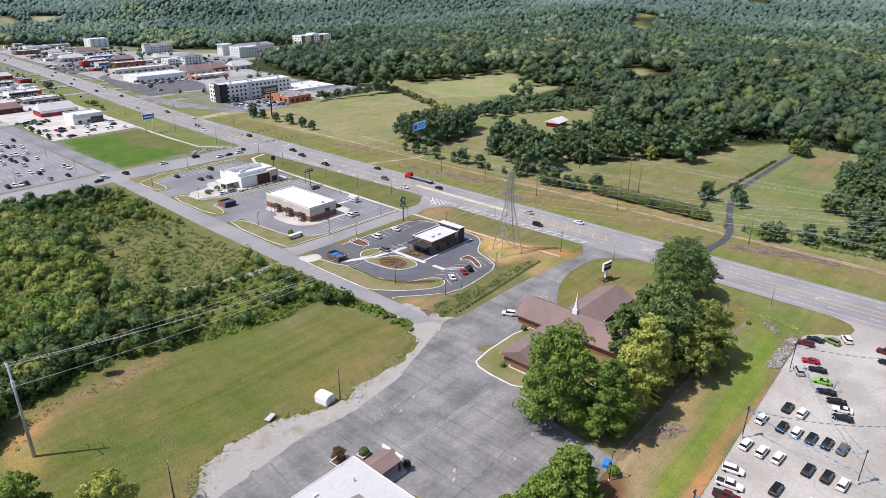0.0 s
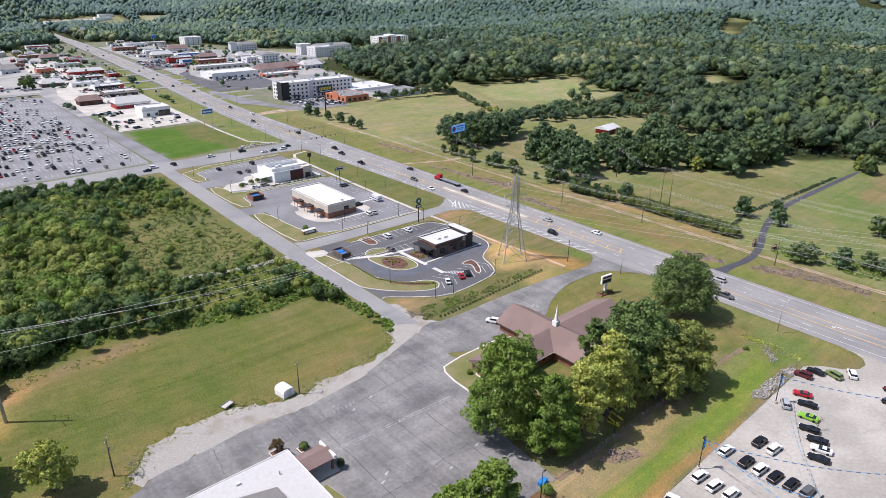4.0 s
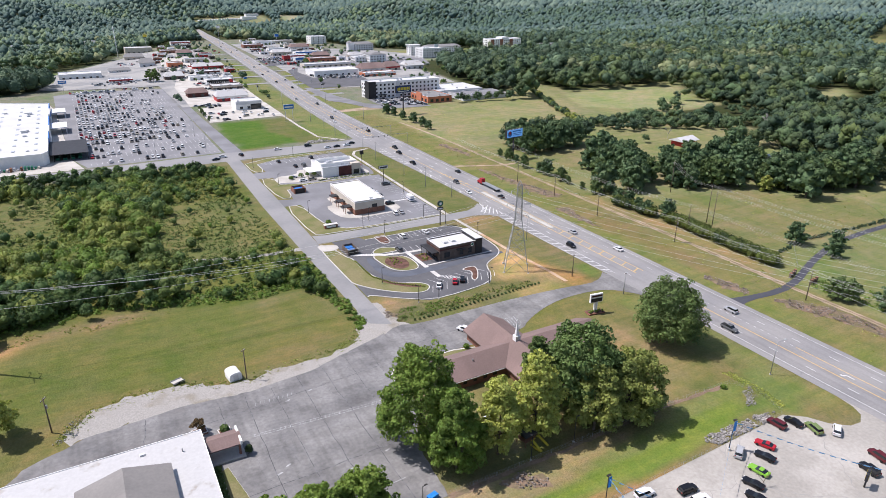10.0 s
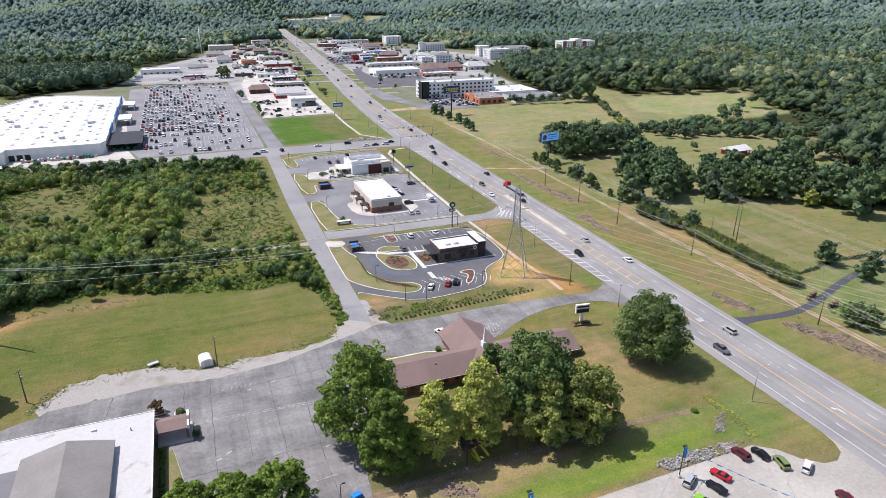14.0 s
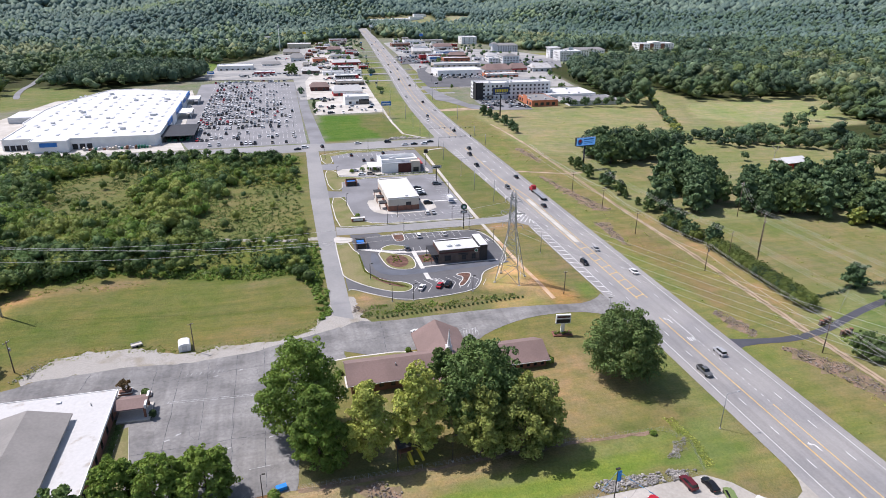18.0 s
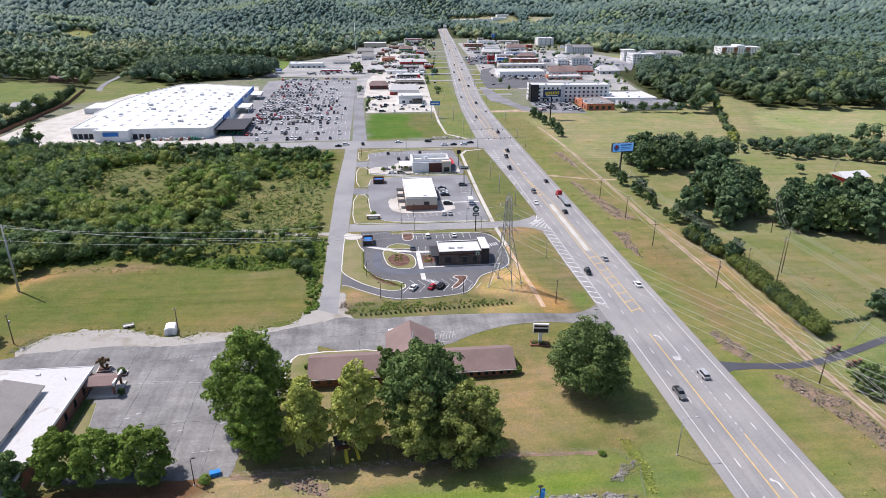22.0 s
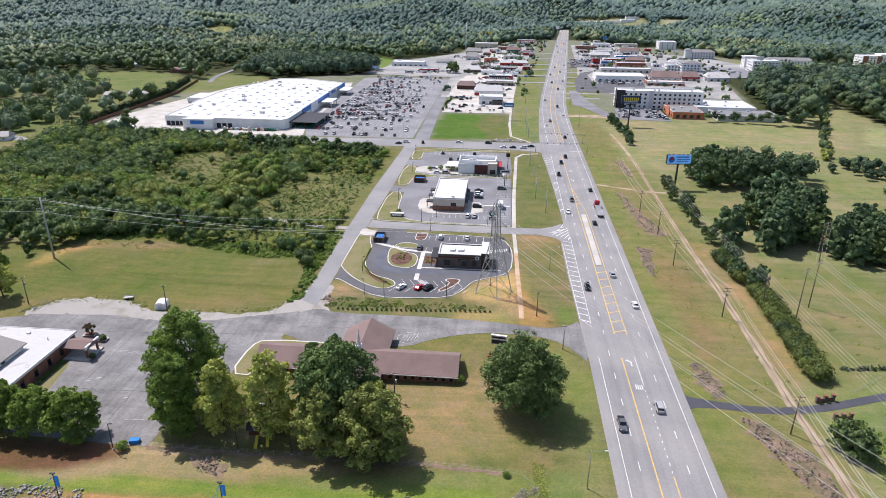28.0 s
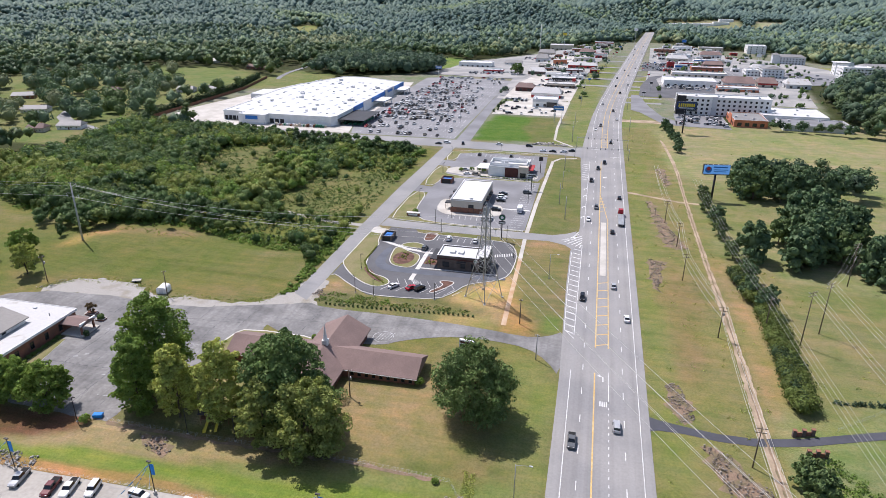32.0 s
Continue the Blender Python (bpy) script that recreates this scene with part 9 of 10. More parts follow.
# ---- poles, wires, lamps and signs ----
def catenary(geo, a, b, sag, r=0.02, n=12):
    a, b = Vector(a), Vector(b)
    pts = [a.lerp(b, i / n) - Vector((0, 0, sag * 4 * (i / n) * (1 - i / n))) for i in range(n + 1)]
    for p, q in zip(pts, pts[1:]):
        geo.tube(p, q, r, r, 4, caps=False)
    return geo


def utility_pole(x, y, h, arm, label, turn=0.0, material=None, arms=1, transformer=False):
    t = thing("utility_pole", label, "utility pole", pose(x, y, tz(x, y), 0, 0, turn))
    part("pole", Geo().tube((0, 0, -0.5), (0, 0, h), 0.19, 0.11, 8), material or M_WOODPOLE, t, smooth=True)
    for k in range(arms):
        z = h - 0.5 - k * 1.1
        a = part("crossarm", Geo().box(-arm / 2, -0.07, z - 0.07, arm / 2, 0.07, z + 0.07), M_WOODPOLE, t)
        part("insulator_set", Geo().lathe([(0.05, 0), (0.08, 0.06), (0.05, 0.14), (0.08, 0.18), (0.03, 0.26)], (-arm / 2 + 0.15, 0, z + 0.07), 6).lathe([(0.05, 0), (0.08, 0.06), (0.05, 0.14), (0.08, 0.18), (0.03, 0.26)], (arm / 2 - 0.15, 0, z + 0.07), 6).lathe([(0.05, 0), (0.08, 0.06), (0.03, 0.26)], (arm * 0.15, 0, z + 0.07), 6), M_STUCCOW, a)
    if transformer:
        part("transformer", Geo().lathe([(0.0, 0), (0.28, 0.02), (0.28, 0.8), (0.2, 0.9), (0.0, 0.95)], (0.42, 0, h - 3.2), 10), M_STEEL, t, "grey transformer can")
    return t


# steel pole of the transmission line and the lattice tower
wp = thing("transmission_pole", "tall pale single pole with angled crossarms at the scrub's edge", "power pole", pose(-200.5, 49.3, tz(-200.5, 49.3), 0, 0, -4))
part("pole", Geo().tube((0, 0, -0.5), (0, 0, 24.5), 0.42, 0.22, 10), M_PALEPOLE, wp, smooth=True)
for k, (z, s) in enumerate(((23.0, 1), (20.6, -1), (18.2, 1))):
    part("crossarm", Geo().tube((0, 0, z - 0.4), (0, 2.6 * s, z + 0.5), 0.12, 0.08, 6), M_PALEPOLE, wp)
    part("insulator", Geo().tube((0, 2.6 * s, z + 0.4), (0, 2.6 * s, z - 0.9), 0.09, 0.09, 6), M_GREYW, wp)
TC, TR = Vector((-31.9, 42.0, tz(-31.9, 42))), -33.0
tower = thing("lattice_tower", "galvanised steel lattice transmission tower on bare clay", "transmission tower", pose(TC.x, TC.y, TC.z, 0, 0, TR))


def leg_at(z):
    return 4.55 * (1 - z / 20) + 1.25 * z / 20 if z < 20 else 1.25 - 0.45 * (z - 20) / 13


for sx in (-1, 1):
    for sy in (-1, 1):
        g = Geo()
        for za, zb in ((-0.3, 10), (10, 20), (20, 33)):
            g.tube((sx * leg_at(za), sy * leg_at(za), za), (sx * leg_at(zb), sy * leg_at(zb), zb), 0.16, 0.13, 5)
        part("leg", g, M_STEEL, tower)
        part("footing", Geo().lathe([(0.5, -0.4), (0.5, 0.25), (0.4, 0.3)], (sx * 4.55, sy * 4.55, 0), 10), M_CONCRETE, tower)
levels = [0, 7, 12.5, 16.5, 20, 22.4, 24.8, 27.2, 29.6, 31.4, 33]
for za, zb in zip(levels, levels[1:]):
    a, b = leg_at(za), leg_at(zb)
    for s in (-1, 1):
        g = Geo()
        g.tube((-a, s * a, za), (b, s * b, zb), 0.07, 0.07, 4).tube((a, s * a, za), (-b, s * b, zb), 0.07, 0.07, 4).tube((-b, s * b, zb), (b, s * b, zb), 0.07, 0.07, 4)
        part("brace", g, M_STEEL, tower)
        g = Geo()
        g.tube((s * a, -a, za), (s * b, b, zb), 0.07, 0.07, 4).tube((s * a, a, za), (s * b, -b, zb), 0.07, 0.07, 4).tube((s * b, -b, zb), (s * b, b, zb), 0.07, 0.07, 4)
        part("brace", g, M_STEEL, tower)
part("peak", Geo().tube((-0.8, -0.8, 33), (0, 0, 34.8), 0.09, 0.06, 4).tube((0.8, -0.8, 33), (0, 0, 34.8), 0.09, 0.06, 4).tube((-0.8, 0.8, 33), (0, 0, 34.8), 0.09, 0.06, 4).tube((0.8, 0.8, 33), (0, 0, 34.8), 0.09, 0.06, 4), M_STEEL, tower)
for k, z in enumerate((21.0, 25.5, 30.0)):
    for s in (-1, 1):
        out = (3.6, 4.2, 3.0)[k]
        part("crossarm", Geo().tube((s * 1.0, -0.9, z), (s * out, 0, z + 0.7), 0.08, 0.06, 4).tube((s * 1.0, 0.9, z), (s * out, 0, z + 0.7), 0.08, 0.06, 4).tube((s * 0.9, 0, z + 1.8), (s * out, 0, z + 0.7), 0.07, 0.06, 4), M_STEEL, tower)
        part("insulator", Geo().lathe([(0.06, 0), (0.14, -0.2), (0.06, -0.4), (0.14, -0.6), (0.06, -0.8), (0.14, -1.0), (0.05, -1.2)], (s * out, 0, z + 0.7), 8), M_GREYW, tower)
TM = tower.matrix_basis


def wire(name, spans, sag, label, r=0.03):
    g = Geo()
    for a, b in spans:
        catenary(g, a, b, sag, r, 16)
    return tagged(part(name, g, M_WIRE), label, "cable", kind="structure")


wz = tz(-200.5, 49.3)
for k, z in enumerate((21.0, 25.5, 30.0)):
    for s, (pz, ps) in ((-1, ((24.4, 0), (20.0, -1), (22.4, 1))[k]), (1, ((17.6, 1), (22.4, 1), (24.6, 0))[k])):
        tip = TM @ Vector((s * (3.6, 4.2, 3.0)[k], 0, z - 0.5))
        if s < 0 or k == 1:
            wire("power_line", [(tip, (-200.5, 49.3 + 2.6 * ps, wz + pz)), ((-200.5, 49.3 + 2.6 * ps, wz + pz), (-420, 64 + 2.6 * ps, wz + pz))], 5.0, "pale sagging power line over the scrub", 0.042)
        far = Vector((118 + s * 4, -198 + k * 3, 16 + z * 0.55))
        wire("power_line", [(tip, far)], 7.0, "pale sagging power line across the highway", 0.032)
EAST = [(36, 137, 11), (38.5, 108, 11), (37.5, 74.5, 11), (44, 33.5, 11), (42.7, -26.8, 11.5), (44, -90, 11.5)]
for x, y, h in EAST:
    utility_pole(x, y, h, 2.6, "weathered wooden power pole by the sandy track", 0, None, 2, x == 44)
for (xa, ya, ha), (xb, yb, hb) in zip([(35, 200, 11)] + EAST, EAST):
    g = Geo()
    for o in (-1.15, 0.4, 1.15):
        catenary(g, (xa + o, ya, ha - 0.3 + tz(xa, ya)), (xb + o, yb, hb - 0.3 + tz(xb, yb)), 0.9, 0.03, 8)
    catenary(g, (xa, ya, ha - 4), (xb, yb, hb - 4), 1.0, 0.035, 8)
    tagged(part("power_line", g, M_WIRE), "thin wires between roadside poles", "cable", kind="structure")
TRANS = [(96, 84, 17), (75.6, 43.6, 18.0), (68, 34.7, 18.5), (58.7, 39.8, 12.5)]
for x, y, h in TRANS:
    utility_pole(x, y, h, 3.4 if h > 14 else 2.4, "tall wooden transmission pole in the pasture", 35, None, 2 if h > 14 else 1)
for a, b, n, r in (((96, 84, 17), (75.6, 43.6, 18), 3, 0.02), ((75.6, 43.6, 18), (100, -160, 20), 3, 0.024), ((68, 34.7, 18.5), (92, -170, 20), 3, 0.024),
                   ((58.7, 39.8, 12.5), (74, -130, 14), 4, 0.02), ((58.7, 39.8, 12.5), (52, 170, 13), 4, 0.02)):
    g = Geo()
    for i in range(n):
        o = (i - (n - 1) / 2) * 1.3
        catenary(g, (a[0] + o, a[1], a[2] - 0.4 + tz(a[0], a[1])), (b[0] + o, b[1], b[2] - 0.4 + tz(b[0], b[1])), 3.0, r, 12)
    tagged(part("power_line", g, M_WIRE), "pale wires of the pasture transmission line", "cable", kind="structure")
utility_pole(-139.4, 17.2, 9.7, 1.6, "weathered wooden power pole beside a shed", 30, None, 1, False)
utility_pole(-186, 14.5, 10.0, 2.0, "wooden power pole with transformers on grass", 60, None, 1, True)
utility_pole(-56.4, -23.8, 8.6, 1.8, "wooden power pole with transformer by the church", 20, None, 1, True)
utility_pole(-10.3, 6.9, 8.5, 1.4, "wooden pole at the lane's mouth", 0, M_PALEPOLE, 1)
utility_pole(-17.4, 26.3, 9.0, 1.4, "wooden pole on the roadside grass", 0, None, 1)
for x, y in ((-9.0, 131), (-13, 288), (-13, 152), (-14, 215), (-13.5, 340), (26, 330), (27, 420), (28, 500), (-12, 420), (-11, 500)):
    utility_pole(x, y, 11, 1.8, "slim pole along the highway verge", 90, M_PALEPOLE, 1)


def street_lamp(x, y, h, reach, turn, label, double=False):
    t = thing("street_lamp", label, "street lamp", pose(x, y, tz(x, y), 0, 0, turn))
    part("pole", Geo().tube((0, 0, -0.3), (0, 0, h), 0.13, 0.07, 8), M_STEEL if reach > 1 else M_DSTEEL, t, smooth=True)
    for s in ((1, -1) if double else (1,)):
        part("arm", Geo().tube((0, 0, h - 0.3), (s * reach, 0, h), 0.05, 0.04, 6), M_STEEL if reach > 1 else M_DSTEEL, t)
        hd = part("head", Geo().box(s * reach - 0.2, -0.16, h - 0.06, s * reach + 0.55, 0.16, h + 0.12, taper=0.04), M_GREYW if reach > 1 else M_DSTEEL, t)
        part("lens", Geo().box(s * reach - 0.1, -0.11, h - 0.1, s * reach + 0.45, 0.11, h - 0.06), M_LAMP, hd)
    part("base_plate", Geo().lathe([(0.28, -0.1), (0.28, 0.2), (0.2, 0.3)], (0, 0, 0), 10), M_CONCRETE, t)
    return t


for x, y, h, reach, turn in ((-9.4, -50.6, 10.5, 3.0, 0), (-11, 64, 10, 2.6, 0), (-13, 178, 10, 2.6, 0), (-14, 308, 10, 2.6, 0)):
    street_lamp(x, y, h, reach, turn, "tall cobra-head street lamp beside the highway")
for x, y in ((-76.8, 35.4), (-69.6, 34.2), (-48, 35.6), (-81.6, 55), (-31.5, 97.4), (-60.6, 99.4), (-26.2, 79), (-66, 110.4), (-36, 110.2), (-81.2, 140), (-81, 190), (-28, 148), (-28, 176), (-84.5, 230), (-56, 246), (-60, 118)):
    street_lamp(x, y, 6.4, 0.6, (x * 31) % 360, "slim dark lot lamp on a concrete base")
for x, y in ((-100.5, 285.6), (-130, 286.3), (-163, 330), (-138, 360), (-112.6, 400), (-150, 440), (-125, 480), (-100, 330), (-138, 300)):
    street_lamp(x, y, 11, 1.2, 0, "tall twin-head car park lamp", True)
for x, y in ((-119.2, -49.2), (-89.8, -46.8), (-77.0, -46.6)):
    street_lamp(x, y, 7.4, 0.5, 0, "plain lamp post by the gravel track")

# dealer's pennant poles
for x, y in ((-46.7, -66.5), (-85.0, -66.2), (-84.0, -90.3), (-120, -67.2)):
    t = thing("banner_pole", "dark steel pole with a bright blue banner in the dealer's yard", "banner pole", pose(x, y, tz(x, y)))
    part("pole", Geo().tube((0, 0, -0.2), (0, 0, 8.8), 0.12, 0.08, 8), M_DSTEEL, t, smooth=True)
    part("banner", Geo().box(0.1, -0.03, 5.4, 1.0, 0.03, 8.2), M_SKYBLUE, t, "blue cloth banner")
    part("base", Geo().lathe([(0.4, 0), (0.4, 0.7), (0.3, 0.75)], (0, 0, 0), 10), M_CONCRETE, t)
    part("floodlight", Geo().box(-0.5, -0.2, 8.7, 0.5, 0.2, 8.95), M_DSTEEL, t)
for a, b in (((-46.7, -66.5), (-14, -112)), ((-85, -66.2), (-84, -90.3)), ((-85, -66.2), (-58, -104)), ((-46.7, -66.5), (-84, -90.3)), ((-85, -66.2), (-92, -120)), ((-120, -67.2), (-124, -100))):
    string = thing("pennant_string", "faded blue pennants strung over the dealer's yard", "pennants", pose(0, 0, 0))
    cord = Geo()
    n = 26
    for i in range(n):
        f = (i + 0.5) / n
        z = 8.3 - 2.6 * 4 * f * (1 - f)
        x, y = a[0] + (b[0] - a[0]) * f, a[1] + (b[1] - a[1]) * f
        ux, uy = (b[0] - a[0]) / n * 0.26, (b[1] - a[1]) / n * 0.26
        part("pennant", Geo().prism([(x - ux, y - uy - 0.01), (x + ux, y + uy - 0.01), (x + ux, y + uy + 0.01), (x - ux, y - uy + 0.01)], z - 0.24, z), M_PENNANT, string)
    for i in range(n):
        ends = [(a[0] + (b[0] - a[0]) * f, a[1] + (b[1] - a[1]) * f, 8.3 - 2.6 * 4 * f * (1 - f)) for f in (i / n, (i + 1) / n)]
        cord.tube(ends[0], ends[1], 0.02, 0.02, 4)
    part("cord", cord, M_PENNANT, string)


def bars(parent, rows, m, material):
    """Unreadable lines of writing: plain bars, each x0, x1, z, height on a face towards -y."""
    for x0, x1, z, h in rows:
        part("text_bar", Geo().box(x0, -0.03, z, x1, 0.0, z + h), material, parent, at=m)


def billboard(x, y, h, w, hh, turn, face, label, deco):
    t = thing("billboard", label, "billboard", pose(x, y, tz(x, y), 0, 0, turn))
    part("pole", Geo().tube((0, 0, -0.5), (0, 0, h), 0.55, 0.5, 12), M_DARK, t, "dark steel column", smooth=True)
    part("frame", Geo().box(-w / 2 - 0.15, -0.8, h, w / 2 + 0.15, 0.8, h + hh + 0.2).box(-w / 2, -1.6, h - 0.15, w / 2, -0.8, h - 0.05), M_DARK, t)
    part("front_face", Geo().box(-w / 2, -0.86, h + 0.1, w / 2, -0.8, h + hh + 0.1), face, t)
    part("back_face", Geo().box(-w / 2, 0.8, h + 0.1, w / 2, 0.86, h + hh + 0.1), face, t)
    for k in range(5):
        part("floodlight", Geo().tube((-w / 2 + (k + 0.5) * w / 5, -0.9, h + hh + 0.2), (-w / 2 + (k + 0.5) * w / 5, -2.0, h + hh + 0.6), 0.05, 0.05, 5).box(-w / 2 + (k + 0.5) * w / 5 - 0.25, -2.2, h + hh + 0.5, -w / 2 + (k + 0.5) * w / 5 + 0.25, -1.9, h + hh + 0.75), M_GREYW, t)
    deco(t, h, w, hh)
    return t


def deco_a(t, h, w, hh):
    bars(t, [(-w * 0.14, w * 0.4, h + hh * 0.72, hh * 0.14), (-w * 0.1, w * 0.44, h + hh * 0.46, hh * 0.08), (-w * 0.1, w * 0.36, h + hh * 0.26, hh * 0.08)], pose(0, -0.87, 0), M_BLUE)
    disc_ = part("logo_disc", Geo().tube((-w * 0.32, -0.86, h + hh * 0.5), (-w * 0.32, -0.9, h + hh * 0.5), hh * 0.36, sides=24), M_BLUE, t, "round blue emblem")
    part("logo_top", Geo().tube((-w * 0.32, -0.9, h + hh * 0.62), (-w * 0.32, -0.93, h + hh * 0.62), hh * 0.2, sides=20), M_RED, disc_, "red upper half")


def deco_b(t, h, w, hh):
    bars(t, [(-w * 0.40 + k * w * 0.105, -w * 0.40 + k * w * 0.105 + w * 0.075, h + hh * 0.34, hh * 0.44) for k in range(8)], pose(0, -0.87, 0), M_YELLOWS)
    bars(t, [(-w * 0.36, w * 0.36, h + hh * 0.12, hh * 0.1)], pose(0, -0.87, 0), M_STUCCOW)


billboard(61.8, 178.7, 13.6, 12.6, 4.6, 8, M_SCREEN, "lit blue roadside billboard on one dark column", deco_a)
billboard(63.5, 336.5, 17.5, 14.0, 5.2, 6, M_NAVY, "navy billboard with yellow lettering bars near the hotel", deco_b)


def pole_sign(x, y, h, w, hh, face, trim, label, turn=0, legs=1, rows=()):
    t = thing("pole_sign", label, "sign", pose(x, y, tz(x, y), 0, 0, turn))
    for k in range(legs):
        ox = 0 if legs == 1 else (-w * 0.35 + k * w * 0.7)
        part("post", Geo().tube((ox, 0, -0.3), (ox, 0, h), 0.2, 0.18, 8), trim, t, smooth=True)
    part("cabinet", Geo().box(-w / 2, -0.3, h - hh, w / 2, 0.3, h), trim, t)
    part("face", Geo().box(-w / 2 + 0.1, -0.34, h - hh + 0.1, w / 2 - 0.1, -0.3, h - 0.1), face, t)
    part("face", Geo().box(-w / 2 + 0.1, 0.3, h - hh + 0.1, w / 2 - 0.1, 0.34, h - 0.1), face, t)
    if rows:
        bars(t, rows, pose(0, -0.35, 0), M_STUCCOW if face is not M_STUCCOW else M_DARK)
    return t


cs = thing("pole_sign", "round green and white coffee sign on a black post", "sign", pose(-33.9, 98.0, 0))
part("post", Geo().tube((0, 0, -0.3), (0, 0, 8.6), 0.24, 0.22, 10), M_DARK, cs, smooth=True)
part("lower_panel", Geo().box(-1.4, -0.25, 7.2, 1.4, 0.25, 8.5), M_DARK, cs)
disc = part("disc", Geo().tube((0, -0.3, 10.2), (0, 0.3, 10.2), 1.35, sides=24), M_DARK, cs)
part("disc_face", Geo().tube((0, -0.34, 10.2), (0, -0.3, 10.2), 1.1, sides=24), M_GREENS, disc)
part("emblem", Geo().tube((0, -0.37, 10.2), (0, -0.34, 10.2), 0.62, sides=16), M_STUCCOW, disc)
bars(cs, [(-1.1, 1.1, 7.6, 0.5)], pose(0, -0.26, 0), M_STUCCOW)
pole_sign(-28.8, 171.0, 9.0, 5.2, 1.7, M_STUCCOW, M_DARK, "long white restaurant sign on a grey post", 0, 1, [(-2.0, 2.0, 7.7, 0.8)])
pole_sign(-27.0, 349.3, 13.0, 8.0, 3.4, M_BLUE, M_GREYW, "tall blue sign on two pale posts", 0, 2, [(-3.2, 3.2, 10.6, 1.0)])
pole_sign(-27.2, 205, 9.5, 2.2, 2.2, M_DARK, M_DSTEEL, "small dark square sign on a post", 0, 1)
pole_sign(-30.6, -89.0, 4.2, 2.6, 1.6, M_YELLOWS, M_DARK, "yellow and black sign on a post in the dealer's yard", 20, 1, [(-1.0, 1.0, 3.2, 0.5)])
pole_sign(-176, 575, 12, 7, 3, M_BLUE, M_GREYW, "blue sign beside the far car park", 0, 1, [(-2.6, 2.6, 10.2, 1.0)])
rsn = random.Random(17)
for k in range(16):
    sx_ = -18 - rsn.uniform(0, 6) if k % 2 else 28 + rsn.uniform(0, 14)
    yy = 470 + k * 33
    pole_sign(sx_ + hx(yy), yy, rsn.uniform(5, 9), rsn.uniform(2, 3.6), rsn.uniform(1.2, 2.2), rsn.choice((M_RED, M_BLUE, M_STUCCOW, M_YELLOWS, M_GREENS, M_DARK)), M_GREYW, "coloured shop sign on a post along the strip", rsn.uniform(-8, 8))
for x, y, h, f in ((-59, 985, 30, M_YELLOWS), (55, 1010, 34, M_STUCCOW), (270, 660, 24, M_STUCCOW), (120, 900, 26, M_BLUE), (205, 800, 22, M_STUCCOW)):
    pole_sign(x, y, h, 6, 4, f, M_GREYW, "very tall sign pole rising over the town", 0, 1)
mast = thing("radio_mast", "slim white radio mast beyond the town", "mast", pose(-100, 1000, tz(-100, 1000)))
part("shaft", Geo().tube((0, 0, 0), (0, 0, 46), 0.7, 0.3, 8), M_STUCCOW, mast, smooth=True)

# church sign on its brick planter
chs = thing("church_sign", "white letterboard sign on a planted brick base", "sign", pose(-29.6, 0.0, tz(-29.6, 0.0), 0, 0, -8))
part("planter", Geo().box(-3.0, -1.4, -0.3, 3.0, 1.4, 0.5), M_BRICK, chs)
part("soil", Geo().box(-2.8, -1.2, 0.5, 2.8, 1.2, 0.56), M_MULCH, chs)
part("post", Geo().box(-0.55, -0.3, 0.5, 0.55, 0.3, 4.0), M_STUCCOW, chs)
part("cabinet", Geo().box(-2.3, -0.35, 4.0, 2.3, 0.35, 7.0), M_STUCCOW, chs)
for s in (-1, 1):
    part("message_board", Geo().box(-2.1, s * 0.36 - 0.02, 4.2, 2.1, s * 0.36 + 0.02, 5.5), M_DARK, chs, "dark letter board")
    part("name_panel", Geo().box(-2.0, s * 0.36 - 0.02, 6.0, 2.0, s * 0.36 + 0.02, 6.6), M_MAROON, chs)
for k in range(7):
    x = -2.4 + k * 0.8
    c, d = crown_points([(0, 0, 0.35, 0.42, 0.9)], 60)
    co, q = leaf_quads(c + np.array([x, -0.6 + 0.3 * (k % 3), 0.5]), d, 0.16)
    part("shrub", array_mesh("shrub", co, q, L_OAK), None, chs)

# traffic signals at the crossing
for x, y, ax in ((-9.5, 246, 16), (23, 247, -15), (-9.5, 274, 16), (23, 273, -15)):
    t = thing("traffic_signal", "steel mast arm with black signal heads at the crossing", "traffic signal", pose(x, y, tz(x, y)))
    part("pole", Geo().tube((0, 0, -0.2), (0, 0, 7.0), 0.16, 0.12, 8), M_STEEL, t, smooth=True)
    part("mast_arm", Geo().tube((0, 0, 6.4), (ax, 0, 6.9), 0.11, 0.06, 6), M_STEEL, t)
    for k in range(3):
        hx_ = ax * (0.45 + 0.25 * k)
        part("signal_head", Geo().box(hx_ - 0.18, -0.18, 5.8, hx_ + 0.18, 0.18, 6.8), M_DARK, t)

# ---- shrubs, planters, playground, fence, rubble ----
def shrub(x, y, r, h, leaves, label, n=160, leaf=0.2, group="", z=None):
    t = thing("shrub", label, "shrub", pose(x, y, tz(x, y) if z is None else z), group)
    c, d = crown_points([(0, 0, h * 0.5, r, h * 0.5 / r)], n)
    co, q = leaf_quads(c, d, leaf)
    part("foliage", array_mesh("foliage", co, q, leaves), None, t)
    part("stem", Geo().tube((0, 0, -0.1), (0, 0, h * 0.5), 0.05, 0.03, 5), M_BARK, t)
    return t


